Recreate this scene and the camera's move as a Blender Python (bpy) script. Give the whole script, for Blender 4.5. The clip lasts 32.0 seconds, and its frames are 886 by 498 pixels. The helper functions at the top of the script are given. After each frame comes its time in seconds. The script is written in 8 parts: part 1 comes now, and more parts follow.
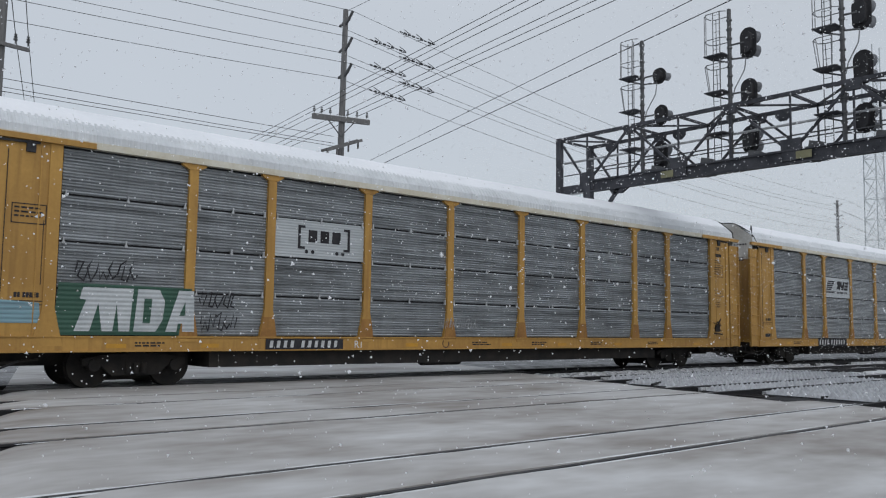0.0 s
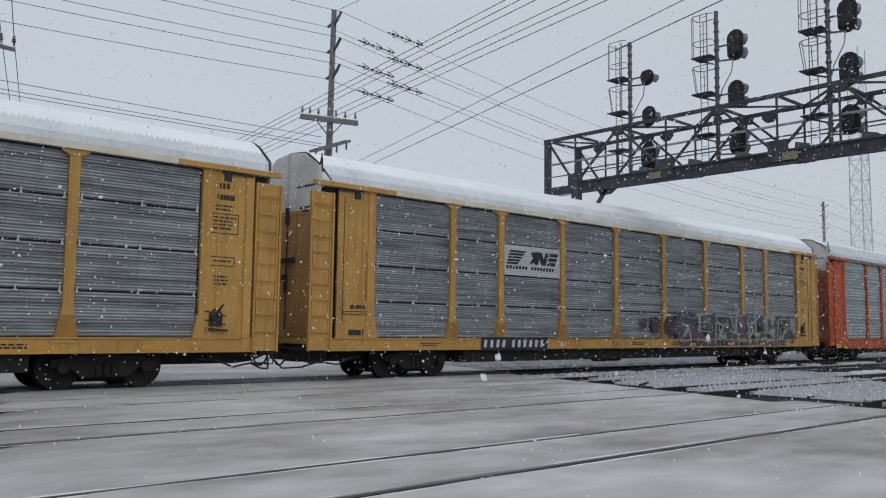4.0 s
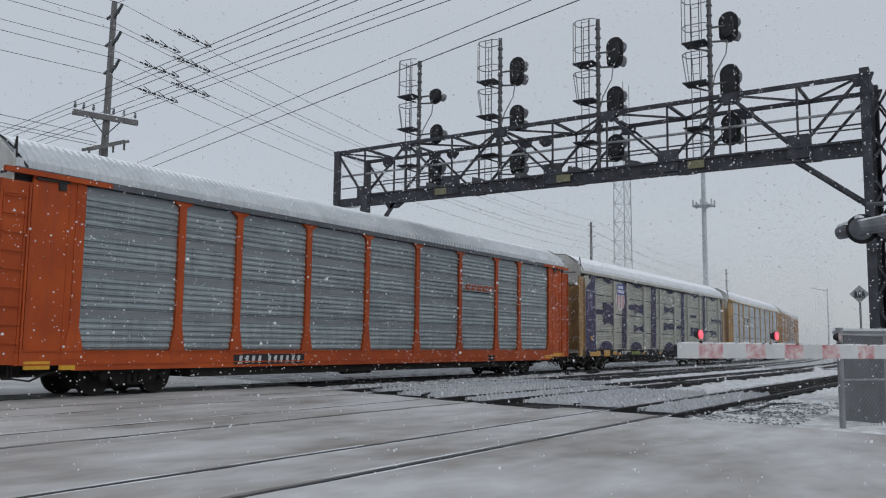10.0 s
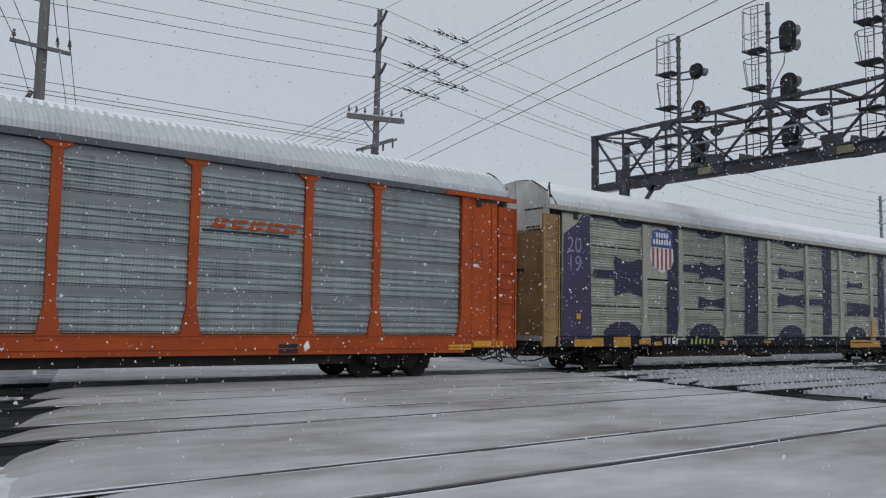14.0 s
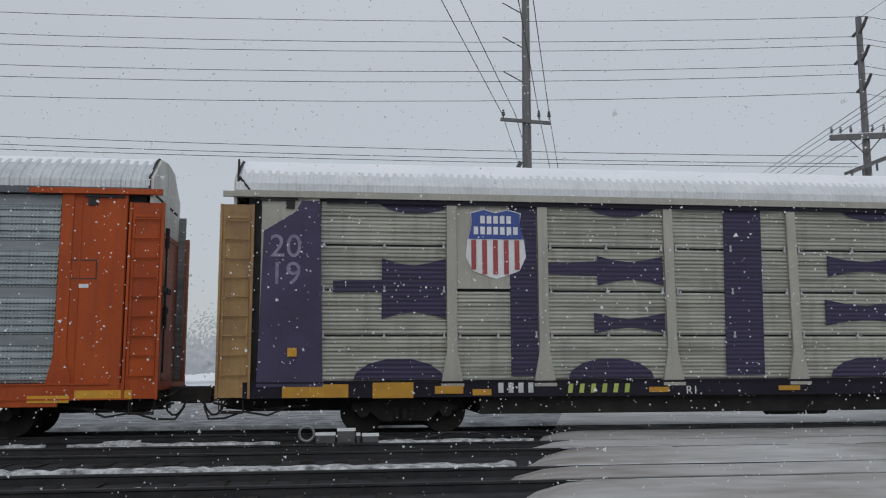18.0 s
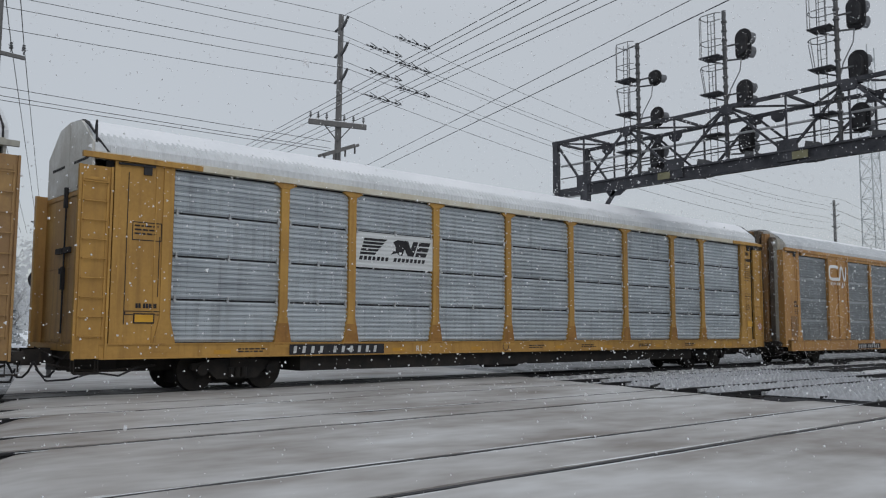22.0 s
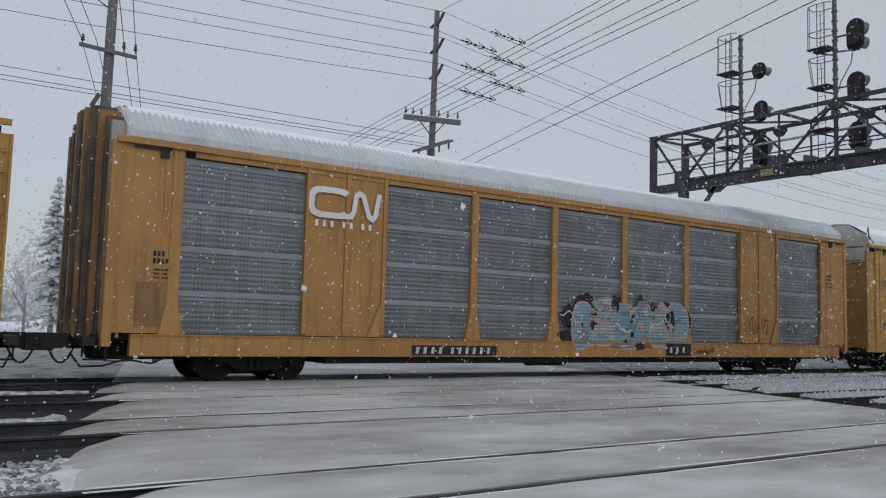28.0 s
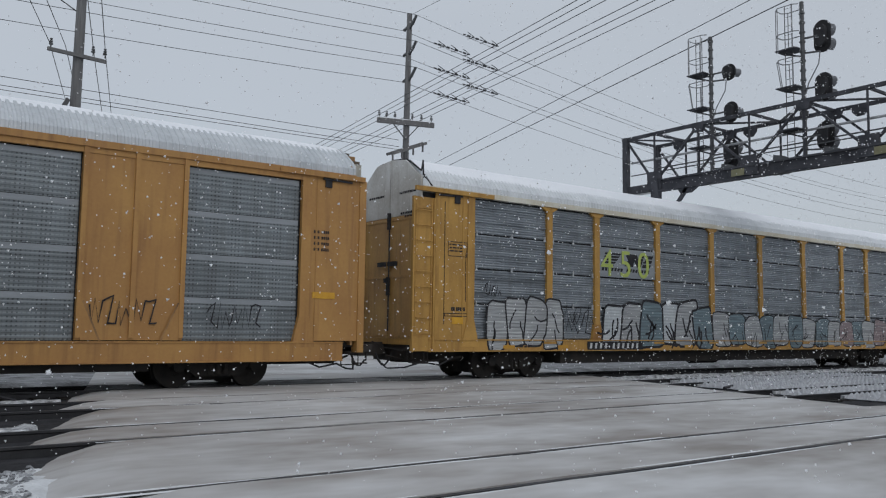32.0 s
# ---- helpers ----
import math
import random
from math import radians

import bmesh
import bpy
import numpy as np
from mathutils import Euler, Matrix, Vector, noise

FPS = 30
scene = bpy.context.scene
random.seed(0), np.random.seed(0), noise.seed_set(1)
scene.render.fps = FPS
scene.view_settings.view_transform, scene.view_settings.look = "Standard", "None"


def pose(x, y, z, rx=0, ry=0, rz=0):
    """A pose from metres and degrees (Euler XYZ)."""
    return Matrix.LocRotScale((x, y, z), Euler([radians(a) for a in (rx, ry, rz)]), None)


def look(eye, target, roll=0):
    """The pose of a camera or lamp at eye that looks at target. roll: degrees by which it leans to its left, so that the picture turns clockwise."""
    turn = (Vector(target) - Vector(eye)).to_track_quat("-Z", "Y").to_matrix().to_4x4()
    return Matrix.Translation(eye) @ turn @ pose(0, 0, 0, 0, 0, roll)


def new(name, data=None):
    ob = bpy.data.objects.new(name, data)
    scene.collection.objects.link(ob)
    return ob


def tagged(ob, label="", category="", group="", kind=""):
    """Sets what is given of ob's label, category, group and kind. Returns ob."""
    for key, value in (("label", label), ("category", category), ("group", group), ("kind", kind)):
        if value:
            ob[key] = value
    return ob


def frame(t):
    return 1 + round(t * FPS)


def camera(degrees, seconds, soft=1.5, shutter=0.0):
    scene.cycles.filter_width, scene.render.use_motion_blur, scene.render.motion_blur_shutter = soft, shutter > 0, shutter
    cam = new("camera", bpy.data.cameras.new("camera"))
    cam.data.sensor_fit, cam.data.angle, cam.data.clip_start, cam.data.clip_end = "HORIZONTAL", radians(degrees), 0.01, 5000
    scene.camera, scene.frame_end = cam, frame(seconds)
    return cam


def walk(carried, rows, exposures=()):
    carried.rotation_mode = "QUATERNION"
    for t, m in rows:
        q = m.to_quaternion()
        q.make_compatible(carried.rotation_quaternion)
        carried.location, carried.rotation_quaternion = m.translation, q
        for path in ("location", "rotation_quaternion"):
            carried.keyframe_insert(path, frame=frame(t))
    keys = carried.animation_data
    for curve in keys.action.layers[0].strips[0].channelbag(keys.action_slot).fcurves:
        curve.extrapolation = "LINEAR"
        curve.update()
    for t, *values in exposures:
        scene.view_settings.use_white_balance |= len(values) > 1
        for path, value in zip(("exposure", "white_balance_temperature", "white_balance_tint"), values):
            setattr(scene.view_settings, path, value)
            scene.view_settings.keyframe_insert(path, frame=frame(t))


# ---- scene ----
# World: x runs along the tracks, y across them away from the camera, z up; rail tops of the near tracks are at z = 0.
EYE = Vector((0.0, 0.0, 1.385))


def aim(heading, pitch, roll):
    """The camera's pose: heading clockwise from +y, pitch upwards, roll, in degrees."""
    a, e = radians(heading), radians(pitch)
    return look(EYE, EYE + Vector((math.sin(a) * math.cos(e), math.cos(a) * math.cos(e), math.sin(e))), roll)


cam = camera(55.34, 32.0, soft=1.15, shutter=0.06)
walk(cam, [
    (0, aim(41.12, 5.28, 0.82)),
    (0.5, aim(41.14, 5.34, 0.76)),
    (1, aim(41.18, 5.37, 0.57)),
    (1.5, aim(41.39, 5.36, 0.46)),
    (2, aim(41.56, 5.41, 0.29)),
    (2.5, aim(42.04, 5.47, 0.13)),
    (3, aim(42.02, 5.43, 0.22)),
    (3.5, aim(41.98, 5.36, 0.33)),
    (5.5, aim(41.72, 5.42, 2.25)),
    (6, aim(41.71, 5.40, 2.26)),
    (6.5, aim(41.70, 5.38, 2.10)),
    (6.9, aim(34.64, 5.47, 1.49)),
    (7, aim(26.02, 5.49, 1.18)),
    (7.3, aim(-6.88, 6.15, 0.59)),
    (7.5, aim(-18.53, 6.39, 0.99)),
    (8, aim(-21.63, 8.08, 0.04)),
    (8.5, aim(-21.60, 8.13, 0.59)),
    (9, aim(-12.28, 8.07, 0.55)),
    (9.5, aim(28.90, 7.71, 0.15)),
    (10, aim(56.30, 6.31, 0.70)),
    (10.5, aim(55.11, 5.53, 0.58)),
    (11, aim(54.10, 5.42, 0.46)),
    (11.5, aim(53.30, 5.42, 0.56)),
    (12, aim(52.46, 5.34, 0.53)),
    (12.5, aim(47.75, 5.16, 0.60)),
    (13, aim(44.83, 5.11, 0.31)),
    (13.5, aim(41.41, 5.22, 0.40)),
    (14, aim(38.75, 5.14, 0.80)),
    (14.5, aim(38.20, 5.11, 0.84)),
    (16.5, aim(28.67, 6.18, 0.92)),
    (17, aim(17.03, 6.34, 1.81)),
    (17.5, aim(10.54, 7.46, 0.86)),
    (18, aim(6.78, 7.98, -0.25)),
    (18.5, aim(-0.45, 8.02, -0.12)),
    (19, aim(-6.77, 8.11, 0.08)),
    (19.5, aim(-8.69, 8.05, -0.02)),
    (20, aim(15.55, 8.09, 1.07)),
    (20.5, aim(48.14, 7.82, 0.16)),
    (21, aim(50.19, 5.82, 1.04)),
    (21.5, aim(47.03, 5.65, 0.01)),
    (22, aim(41.27, 5.55, 0.22)),
    (22.5, aim(37.21, 5.38, 0.56)),
    (23, aim(36.13, 5.41, 0.78)),
    (23.5, aim(35.04, 5.16, 0.98)),
    (24, aim(34.41, 5.00, 1.02)),
    (24.5, aim(34.38, 5.05, 1.04)),
    (26.5, aim(34.23, 5.08, 1.44)),
    (27, aim(34.70, 5.09, 1.51)),
    (27.5, aim(34.36, 5.16, 1.65)),
    (28, aim(34.99, 5.14, 1.58)),
    (28.5, aim(34.79, 5.18, 1.55)),
    (29, aim(34.46, 5.14, 1.48)),
    (29.5, aim(35.04, 5.19, 1.45)),
    (30, aim(36.15, 5.25, 1.42)),
    (30.5, aim(35.97, 5.28, 1.24)),
    (31, aim(35.76, 5.26, 1.05)),
    (31.5, aim(36.23, 5.34, 0.86)),
    (32, aim(36.68, 5.36, 0.79)),
], exposures=[(0.0, 0.13, 6560, 10), (3.0, 0.13, 6540, 10), (6.0, 0.12, 6500, 10), (7.2, 0.06, 6500, 10), (8.5, 0.0, 6530, 10), (14.5, 0.0, 6510, 10), (16.8, -0.02, 6640, 10), (20.0, -0.02, 6640, 10), (22.0, 0.0, 6680, 10), (24.0, -0.03, 6560, 10), (32.0, -0.03, 6500, 10)])

# ---- light: an overcast winter sky ----
world = bpy.data.worlds.new("overcast_sky")
scene.world = world
world.use_nodes = True
wn, wl = world.node_tree.nodes, world.node_tree.links
sky = wn.new("ShaderNodeTexSky")
sky.sky_type, sky.sun_disc, sky.sun_elevation, sky.sun_rotation = "NISHITA", False, radians(32), radians(200)
coords, split = wn.new("ShaderNodeTexCoord"), wn.new("ShaderNodeSeparateXYZ")
ramp = wn.new("ShaderNodeValToRGB")
ramp.color_ramp.elements[0].position, ramp.color_ramp.elements[0].color = 0.0, (0.40, 0.428, 0.468, 1)
ramp.color_ramp.elements[1].position, ramp.color_ramp.elements[1].color = 1.0, (0.78, 0.83, 0.90, 1)
mid = ramp.color_ramp.elements.new(0.35)
mid.color = (0.488, 0.524, 0.568, 1)
low_sky = ramp.color_ramp.elements.new(0.13)
low_sky.color = (0.468, 0.50, 0.542, 1)
cloud = wn.new("ShaderNodeTexNoise")
cloud.inputs["Scale"].default_value, cloud.inputs["Detail"].default_value = 1.6, 3
veil = wn.new("ShaderNodeMix")
veil.data_type, veil.blend_type = "RGBA", "MULTIPLY"
veil.inputs["Factor"].default_value = 0.10
blend = wn.new("ShaderNodeMix")
blend.data_type = "RGBA"
blend.inputs["Factor"].default_value = 0.985
wl.new(coords.outputs["Generated"], split.inputs[0])
wl.new(split.outputs["Z"], ramp.inputs["Fac"])
wl.new(coords.outputs["Generated"], cloud.inputs["Vector"])
wl.new(ramp.outputs["Color"], veil.inputs[6])
wl.new(cloud.outputs["Fac"], veil.inputs[7])
wl.new(sky.outputs["Color"], blend.inputs[6])
wl.new(veil.outputs[2], blend.inputs[7])
wl.new(blend.outputs[2], wn["Background"].inputs["Color"])
wn["Background"].inputs["Strength"].default_value = 1.0
sun = new("sun", bpy.data.lights.new("sun", "SUN"))
sun.data.energy, sun.data.angle, sun.data.color = 0.5, radians(40), (1.0, 0.97, 0.93)
sun.matrix_world = look((0, -30, 40), (8, 20, 0))


# ---- materials ----
def mat(name, base, second=None, rough=0.6, metal=0.0, scale=4.0, fine=60.0, bump=0.25, amount=0.5, stretch=(1, 1, 1), spread=0.0, glow=0.0, streaks=0.0, streak_dark=(0.05, 0.045, 0.04), spec=0.5, ribs=0.0):
    """A painted or weathered surface: two colours mixed by coarse and fine grain, optional run-down streaks of dirt, bump; ribs: pitch of the corrugation that the paint lies on."""
    m = bpy.data.materials.new(name)
    m.use_nodes = True
    n, l = m.node_tree.nodes, m.node_tree.links
    b = n["Principled BSDF"]
    b.inputs["Roughness"].default_value, b.inputs["Metallic"].default_value = rough, metal
    b.inputs["Specular IOR Level"].default_value = spec
    second = second or tuple(c * 0.7 for c in base)
    tc, mp = n.new("ShaderNodeTexCoord"), n.new("ShaderNodeMapping")
    mp.inputs["Scale"].default_value = stretch
    own, shift = n.new("ShaderNodeObjectInfo"), n.new("ShaderNodeVectorMath")
    shift.operation = "MULTIPLY_ADD"
    shift.inputs[1].default_value = (37.0, 11.0, 53.0)
    l.new(own.outputs["Random"], shift.inputs[0])
    l.new(tc.outputs["Object"], shift.inputs[2])
    l.new(shift.outputs[0], mp.inputs["Vector"])
    coarse, grain = n.new("ShaderNodeTexNoise"), n.new("ShaderNodeTexNoise")
    coarse.inputs["Scale"].default_value, coarse.inputs["Detail"].default_value = scale, 5
    grain.inputs["Scale"].default_value, grain.inputs["Detail"].default_value = fine, 2
    for tex in (coarse, grain):
        l.new(mp.outputs["Vector"], tex.inputs["Vector"])
    both = n.new("ShaderNodeMath")
    both.operation = "MULTIPLY_ADD"
    both.inputs[1].default_value = 0.35
    l.new(grain.outputs["Fac"], both.inputs[0])
    l.new(coarse.outputs["Fac"], both.inputs[2])
    band = n.new("ShaderNodeMapRange")
    band.inputs["From Min"].default_value, band.inputs["From Max"].default_value = 0.45, 0.9
    band.inputs["To Max"].default_value = amount * 2
    l.new(both.outputs[0], band.inputs["Value"])
    mix = n.new("ShaderNodeMix")
    mix.data_type = "RGBA"
    mix.inputs[6].default_value, mix.inputs[7].default_value = (*base, 1), (*second, 1)
    l.new(band.outputs[0], mix.inputs["Factor"])
    colour = mix.outputs[2]
    if streaks:
        sm = n.new("ShaderNodeMapping")
        sm.inputs["Scale"].default_value = (5.0, 5.0, 0.35)
        l.new(shift.outputs[0], sm.inputs["Vector"])
        run = n.new("ShaderNodeTexNoise")
        run.inputs["Scale"].default_value, run.inputs["Detail"].default_value = 1.3, 6
        l.new(sm.outputs["Vector"], run.inputs["Vector"])
        cut = n.new("ShaderNodeMapRange")
        cut.inputs["From Min"].default_value, cut.inputs["From Max"].default_value, cut.inputs["To Max"].default_value = 0.5, 0.78, streaks
        l.new(run.outputs["Fac"], cut.inputs["Value"])
        dirt = n.new("ShaderNodeMix")
        dirt.data_type = "RGBA"
        dirt.inputs[7].default_value = (*streak_dark, 1)
        l.new(cut.outputs[0], dirt.inputs["Factor"])
        l.new(colour, dirt.inputs[6])
        colour = dirt.outputs[2]
    if spread:
        info, jitter, hsv = n.new("ShaderNodeObjectInfo"), n.new("ShaderNodeMapRange"), n.new("ShaderNodeHueSaturation")
        jitter.inputs["To Min"].default_value, jitter.inputs["To Max"].default_value = 1 - spread, 1 + spread
        l.new(info.outputs["Random"], jitter.inputs["Value"])
        l.new(jitter.outputs[0], hsv.inputs["Value"])
        l.new(colour, hsv.inputs["Color"])
        colour = hsv.outputs["Color"]
    l.new(colour, b.inputs["Base Color"])
    if bump:
        bp = n.new("ShaderNodeBump")
        bp.inputs["Strength"].default_value, bp.inputs["Distance"].default_value = bump, 0.02
        l.new(both.outputs[0], bp.inputs["Height"])
        normal = bp.outputs["Normal"]
        if ribs:
            zs, turn, crest, rb = n.new("ShaderNodeSeparateXYZ"), n.new("ShaderNodeMath"), n.new("ShaderNodeMath"), n.new("ShaderNodeBump")
            turn.operation, crest.operation = "MULTIPLY", "SINE"
            turn.inputs[1].default_value = 2 * math.pi / ribs
            rb.inputs["Strength"].default_value, rb.inputs["Distance"].default_value = 0.38, 0.012
            l.new(tc.outputs["Object"], zs.inputs[0])
            l.new(zs.outputs["Z"], turn.inputs[0])
            l.new(turn.outputs[0], crest.inputs[0])
            l.new(crest.outputs[0], rb.inputs["Height"])
            l.new(normal, rb.inputs["Normal"])
            normal = rb.outputs["Normal"]
        l.new(normal, b.inputs["Normal"])
    if glow:
        b.inputs["Emission Color"].default_value, b.inputs["Emission Strength"].default_value = (*base, 1), glow
    return m


def perforated(name, base, second, pitch=0.035, column=0.0, depth=0.5, spread=0.1, metal=0.35, snow=0.55, grime=0.45, all_over=0.25):
    """Galvanised sheet with punched holes: rows of small dark dots, in columns where the sheet has plain strips between them."""
    m = mat(name, base, second, rough=0.5, metal=metal, scale=1.2, fine=25, bump=0.1, amount=0.6, spread=spread, streaks=0.35, streak_dark=(0.06, 0.055, 0.05))
    n, l = m.node_tree.nodes, m.node_tree.links
    b = n["Principled BSDF"]
    tc = n.new("ShaderNodeTexCoord")
    sep = n.new("ShaderNodeSeparateXYZ")
    l.new(tc.outputs["Object"], sep.inputs[0])

    def wave(out, step):
        k = n.new("ShaderNodeMath")
        k.operation = "MULTIPLY"
        k.inputs[1].default_value = 2 * math.pi / step
        s = n.new("ShaderNodeMath")
        s.operation, s.use_clamp = "SINE", True
        l.new(out, k.inputs[0])
        l.new(k.outputs[0], s.inputs[0])
        return s.outputs[0]

    dots = n.new("ShaderNodeMath")
    dots.operation = "MULTIPLY"
    l.new(wave(sep.outputs["X"], pitch), dots.inputs[0])
    l.new(wave(sep.outputs["Z"], pitch), dots.inputs[1])
    hole = n.new("ShaderNodeMapRange")
    hole.inputs["From Min"].default_value, hole.inputs["From Max"].default_value, hole.inputs["To Max"].default_value = 0.1, 0.5, depth
    l.new(dots.outputs[0], hole.inputs["Value"])
    valley, punched = n.new("ShaderNodeMapRange"), n.new("ShaderNodeMath")
    valley.inputs["From Min"].default_value, valley.inputs["From Max"].default_value, valley.inputs["To Min"].default_value = -0.016, -0.003, all_over
    punched.operation = "MULTIPLY"
    l.new(sep.outputs["Y"], valley.inputs["Value"])
    l.new(valley.outputs[0], punched.inputs[0])
    l.new(hole.outputs[0], punched.inputs[1])
    fac = punched.outputs[0]
    if column:
        gate = n.new("ShaderNodeMapRange")
        gate.inputs["From Min"].default_value, gate.inputs["From Max"].default_value = -0.2, 0.3
        l.new(wave(sep.outputs["X"], column), gate.inputs["Value"])
        both = n.new("ShaderNodeMath")
        both.operation = "MULTIPLY"
        l.new(fac, both.inputs[0])
        l.new(gate.outputs[0], both.inputs[1])
        fac = both.outputs[0]
    mix = n.new("ShaderNodeMix")
    mix.data_type = "RGBA"
    mix.inputs[7].default_value = (0.02, 0.022, 0.025, 1)
    old = b.inputs["Base Color"].links[0].from_socket
    l.new(old, mix.inputs[6])
    l.new(fac, mix.inputs["Factor"])
    # wind-blown snow and pale scuffs lying along the ridges, longest lengthwise
    own, shift, lie = n.new("ShaderNodeObjectInfo"), n.new("ShaderNodeVectorMath"), n.new("ShaderNodeMapping")
    shift.operation = "MULTIPLY_ADD"
    shift.inputs[1].default_value = (19.0, 7.0, 31.0)
    lie.inputs["Scale"].default_value = (0.45, 1.0, 9.0)
    l.new(own.outputs["Random"], shift.inputs[0])
    l.new(tc.outputs["Object"], shift.inputs[2])
    l.new(shift.outputs[0], lie.inputs["Vector"])
    drift = n.new("ShaderNodeTexNoise")
    drift.inputs["Scale"].default_value, drift.inputs["Detail"].default_value, drift.inputs["Roughness"].default_value = 1.0, 4, 0.62
    l.new(lie.outputs["Vector"], drift.inputs["Vector"])
    amount = n.new("ShaderNodeMapRange")
    amount.inputs["From Min"].default_value, amount.inputs["From Max"].default_value, amount.inputs["To Max"].default_value = 0.40, 0.60, snow
    l.new(drift.outputs["Fac"], amount.inputs["Value"])
    face, tilt, ledge, lying = n.new("ShaderNodeNewGeometry"), n.new("ShaderNodeSeparateXYZ"), n.new("ShaderNodeMapRange"), n.new("ShaderNodeMath")
    ledge.inputs["From Min"].default_value, ledge.inputs["From Max"].default_value, ledge.inputs["To Min"].default_value = 0.15, 0.6, 0.10
    lying.operation = "MULTIPLY"
    l.new(face.outputs["True Normal"], tilt.inputs[0])
    l.new(tilt.outputs["Z"], ledge.inputs["Value"])
    l.new(amount.outputs[0], lying.inputs[0])
    l.new(ledge.outputs[0], lying.inputs[1])
    white = n.new("ShaderNodeMix")
    white.data_type = "RGBA"
    white.inputs[7].default_value = (0.62, 0.66, 0.70, 1)
    l.new(mix.outputs[2], white.inputs[6])
    l.new(lying.outputs[0], white.inputs["Factor"])
    dull = n.new("ShaderNodeMapRange")
    dull.inputs["From Min"].default_value, dull.inputs["From Max"].default_value, dull.inputs["To Min"].default_value, dull.inputs["To Max"].default_value = 0.30, 0.5, grime, 0.0
    l.new(drift.outputs["Fac"], dull.inputs["Value"])
    soot = n.new("ShaderNodeMix")
    soot.data_type = "RGBA"
    soot.inputs[7].default_value = (0.05, 0.052, 0.058, 1)
    l.new(white.outputs[2], soot.inputs[6])
    l.new(dull.outputs[0], soot.inputs["Factor"])
    l.new(soot.outputs[2], b.inputs["Base Color"])
    return m


SNOW = mat("snow", (0.80, 0.82, 0.85), (0.70, 0.73, 0.77), rough=0.75, scale=1.5, fine=14, bump=0.5)
ROOF_SNOW = mat("roof_snow", (0.80, 0.82, 0.86), (0.72, 0.75, 0.79), rough=0.7, scale=0.7, fine=9, bump=0.2)
ROOF_GREY = mat("frosted_grey_roof_metal", (0.55, 0.58, 0.61), (0.43, 0.46, 0.49), rough=0.5, metal=0.2, scale=1.2, fine=14, bump=0.1, streaks=0.25, streak_dark=(0.2, 0.2, 0.2))
ROOF_METAL = mat("frosted_roof_metal", (0.64, 0.67, 0.70), (0.52, 0.55, 0.58), rough=0.6, scale=1.2, fine=14, bump=0.1, streaks=0.25, streak_dark=(0.25, 0.25, 0.25))
ROAD_SNOW = mat("trodden_snow", (0.535, 0.54, 0.545), (0.190, 0.168, 0.150), rough=0.6, scale=0.42, fine=2.6, bump=0.08, amount=0.50, stretch=(0.55, 1.0, 1), spec=0.3)
DIRTY_SNOW = mat("dirty_snow", (0.37, 0.38, 0.39), (0.07, 0.07, 0.072), rough=0.8, scale=1.6, fine=14, bump=0.5, amount=0.5, spec=0.2)
RIDGE_SNOW = mat("speckled_snow", (0.66, 0.68, 0.70), (0.06, 0.06, 0.065), rough=0.8, scale=7, fine=34, bump=0.6, amount=0.48, spec=0.2)
GROUND = mat("snowy_ground", (0.66, 0.68, 0.71), (0.09, 0.09, 0.09), rough=0.85, scale=3.0, fine=22, bump=0.7, amount=0.55)
BALLAST = mat("wet_ballast", (0.018, 0.018, 0.02), (0.058, 0.058, 0.063), spec=0.12, rough=0.85, scale=3.0, fine=28, bump=1.0, amount=0.35)
STONE = mat("snow_dusted_stone", (0.035, 0.035, 0.04), (0.50, 0.52, 0.54), spec=0.2, rough=0.8, scale=9, fine=30, spread=0.2, amount=0.45)
GRAVEL_SNOW = mat("snow_between_gravel", (0.66, 0.68, 0.70), (0.36, 0.37, 0.38), rough=0.85, scale=3.0, fine=26, bump=0.6, amount=0.4)
STEEL_DARK = mat("dark_steel", (0.026, 0.025, 0.026), (0.052, 0.045, 0.04), spec=0.25, rough=0.7, metal=0.4, scale=2, fine=30, bump=0.2)
RAIL = mat("worn_rail_steel", (0.026, 0.027, 0.030), (0.05, 0.05, 0.054), spec=0.3, rough=0.55, metal=0.4, scale=3, fine=30, bump=0.15)
TRUSS = mat("weathered_truss_steel", (0.030, 0.032, 0.040), (0.09, 0.092, 0.105), rough=0.75, metal=0.2, scale=2.5, fine=25, bump=0.3)
GALV = mat("galvanised_steel", (0.32, 0.33, 0.35), (0.2, 0.205, 0.21), rough=0.5, metal=0.5, scale=3, fine=40)
MAST = mat("grey_mast_steel", (0.12, 0.125, 0.13), (0.07, 0.07, 0.075), rough=0.6, metal=0.3, scale=3, fine=30)
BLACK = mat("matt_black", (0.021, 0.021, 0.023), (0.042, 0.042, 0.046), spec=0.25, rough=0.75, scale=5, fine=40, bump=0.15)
WOOD = mat("weathered_pole_wood", (0.19, 0.19, 0.192), (0.11, 0.11, 0.112), rough=0.85, scale=2, fine=30, stretch=(6, 6, 0.4), bump=0.6)
CABLE = mat("cable_black", (0.035, 0.037, 0.042), rough=0.7, bump=0.0)
RUBBER = mat("anti_trespass_rubber", (0.022, 0.023, 0.026), (0.10, 0.105, 0.11), rough=0.85, scale=5, fine=20, bump=0.3, amount=0.4, spec=0.2)
DOOR_YELLOW = mat("grimy_yellow_door_paint", (0.50, 0.305, 0.095), (0.38, 0.215, 0.072), rough=0.6, scale=0.8, fine=12, bump=0.15, amount=0.6, streaks=0.5, streak_dark=(0.07, 0.05, 0.035))
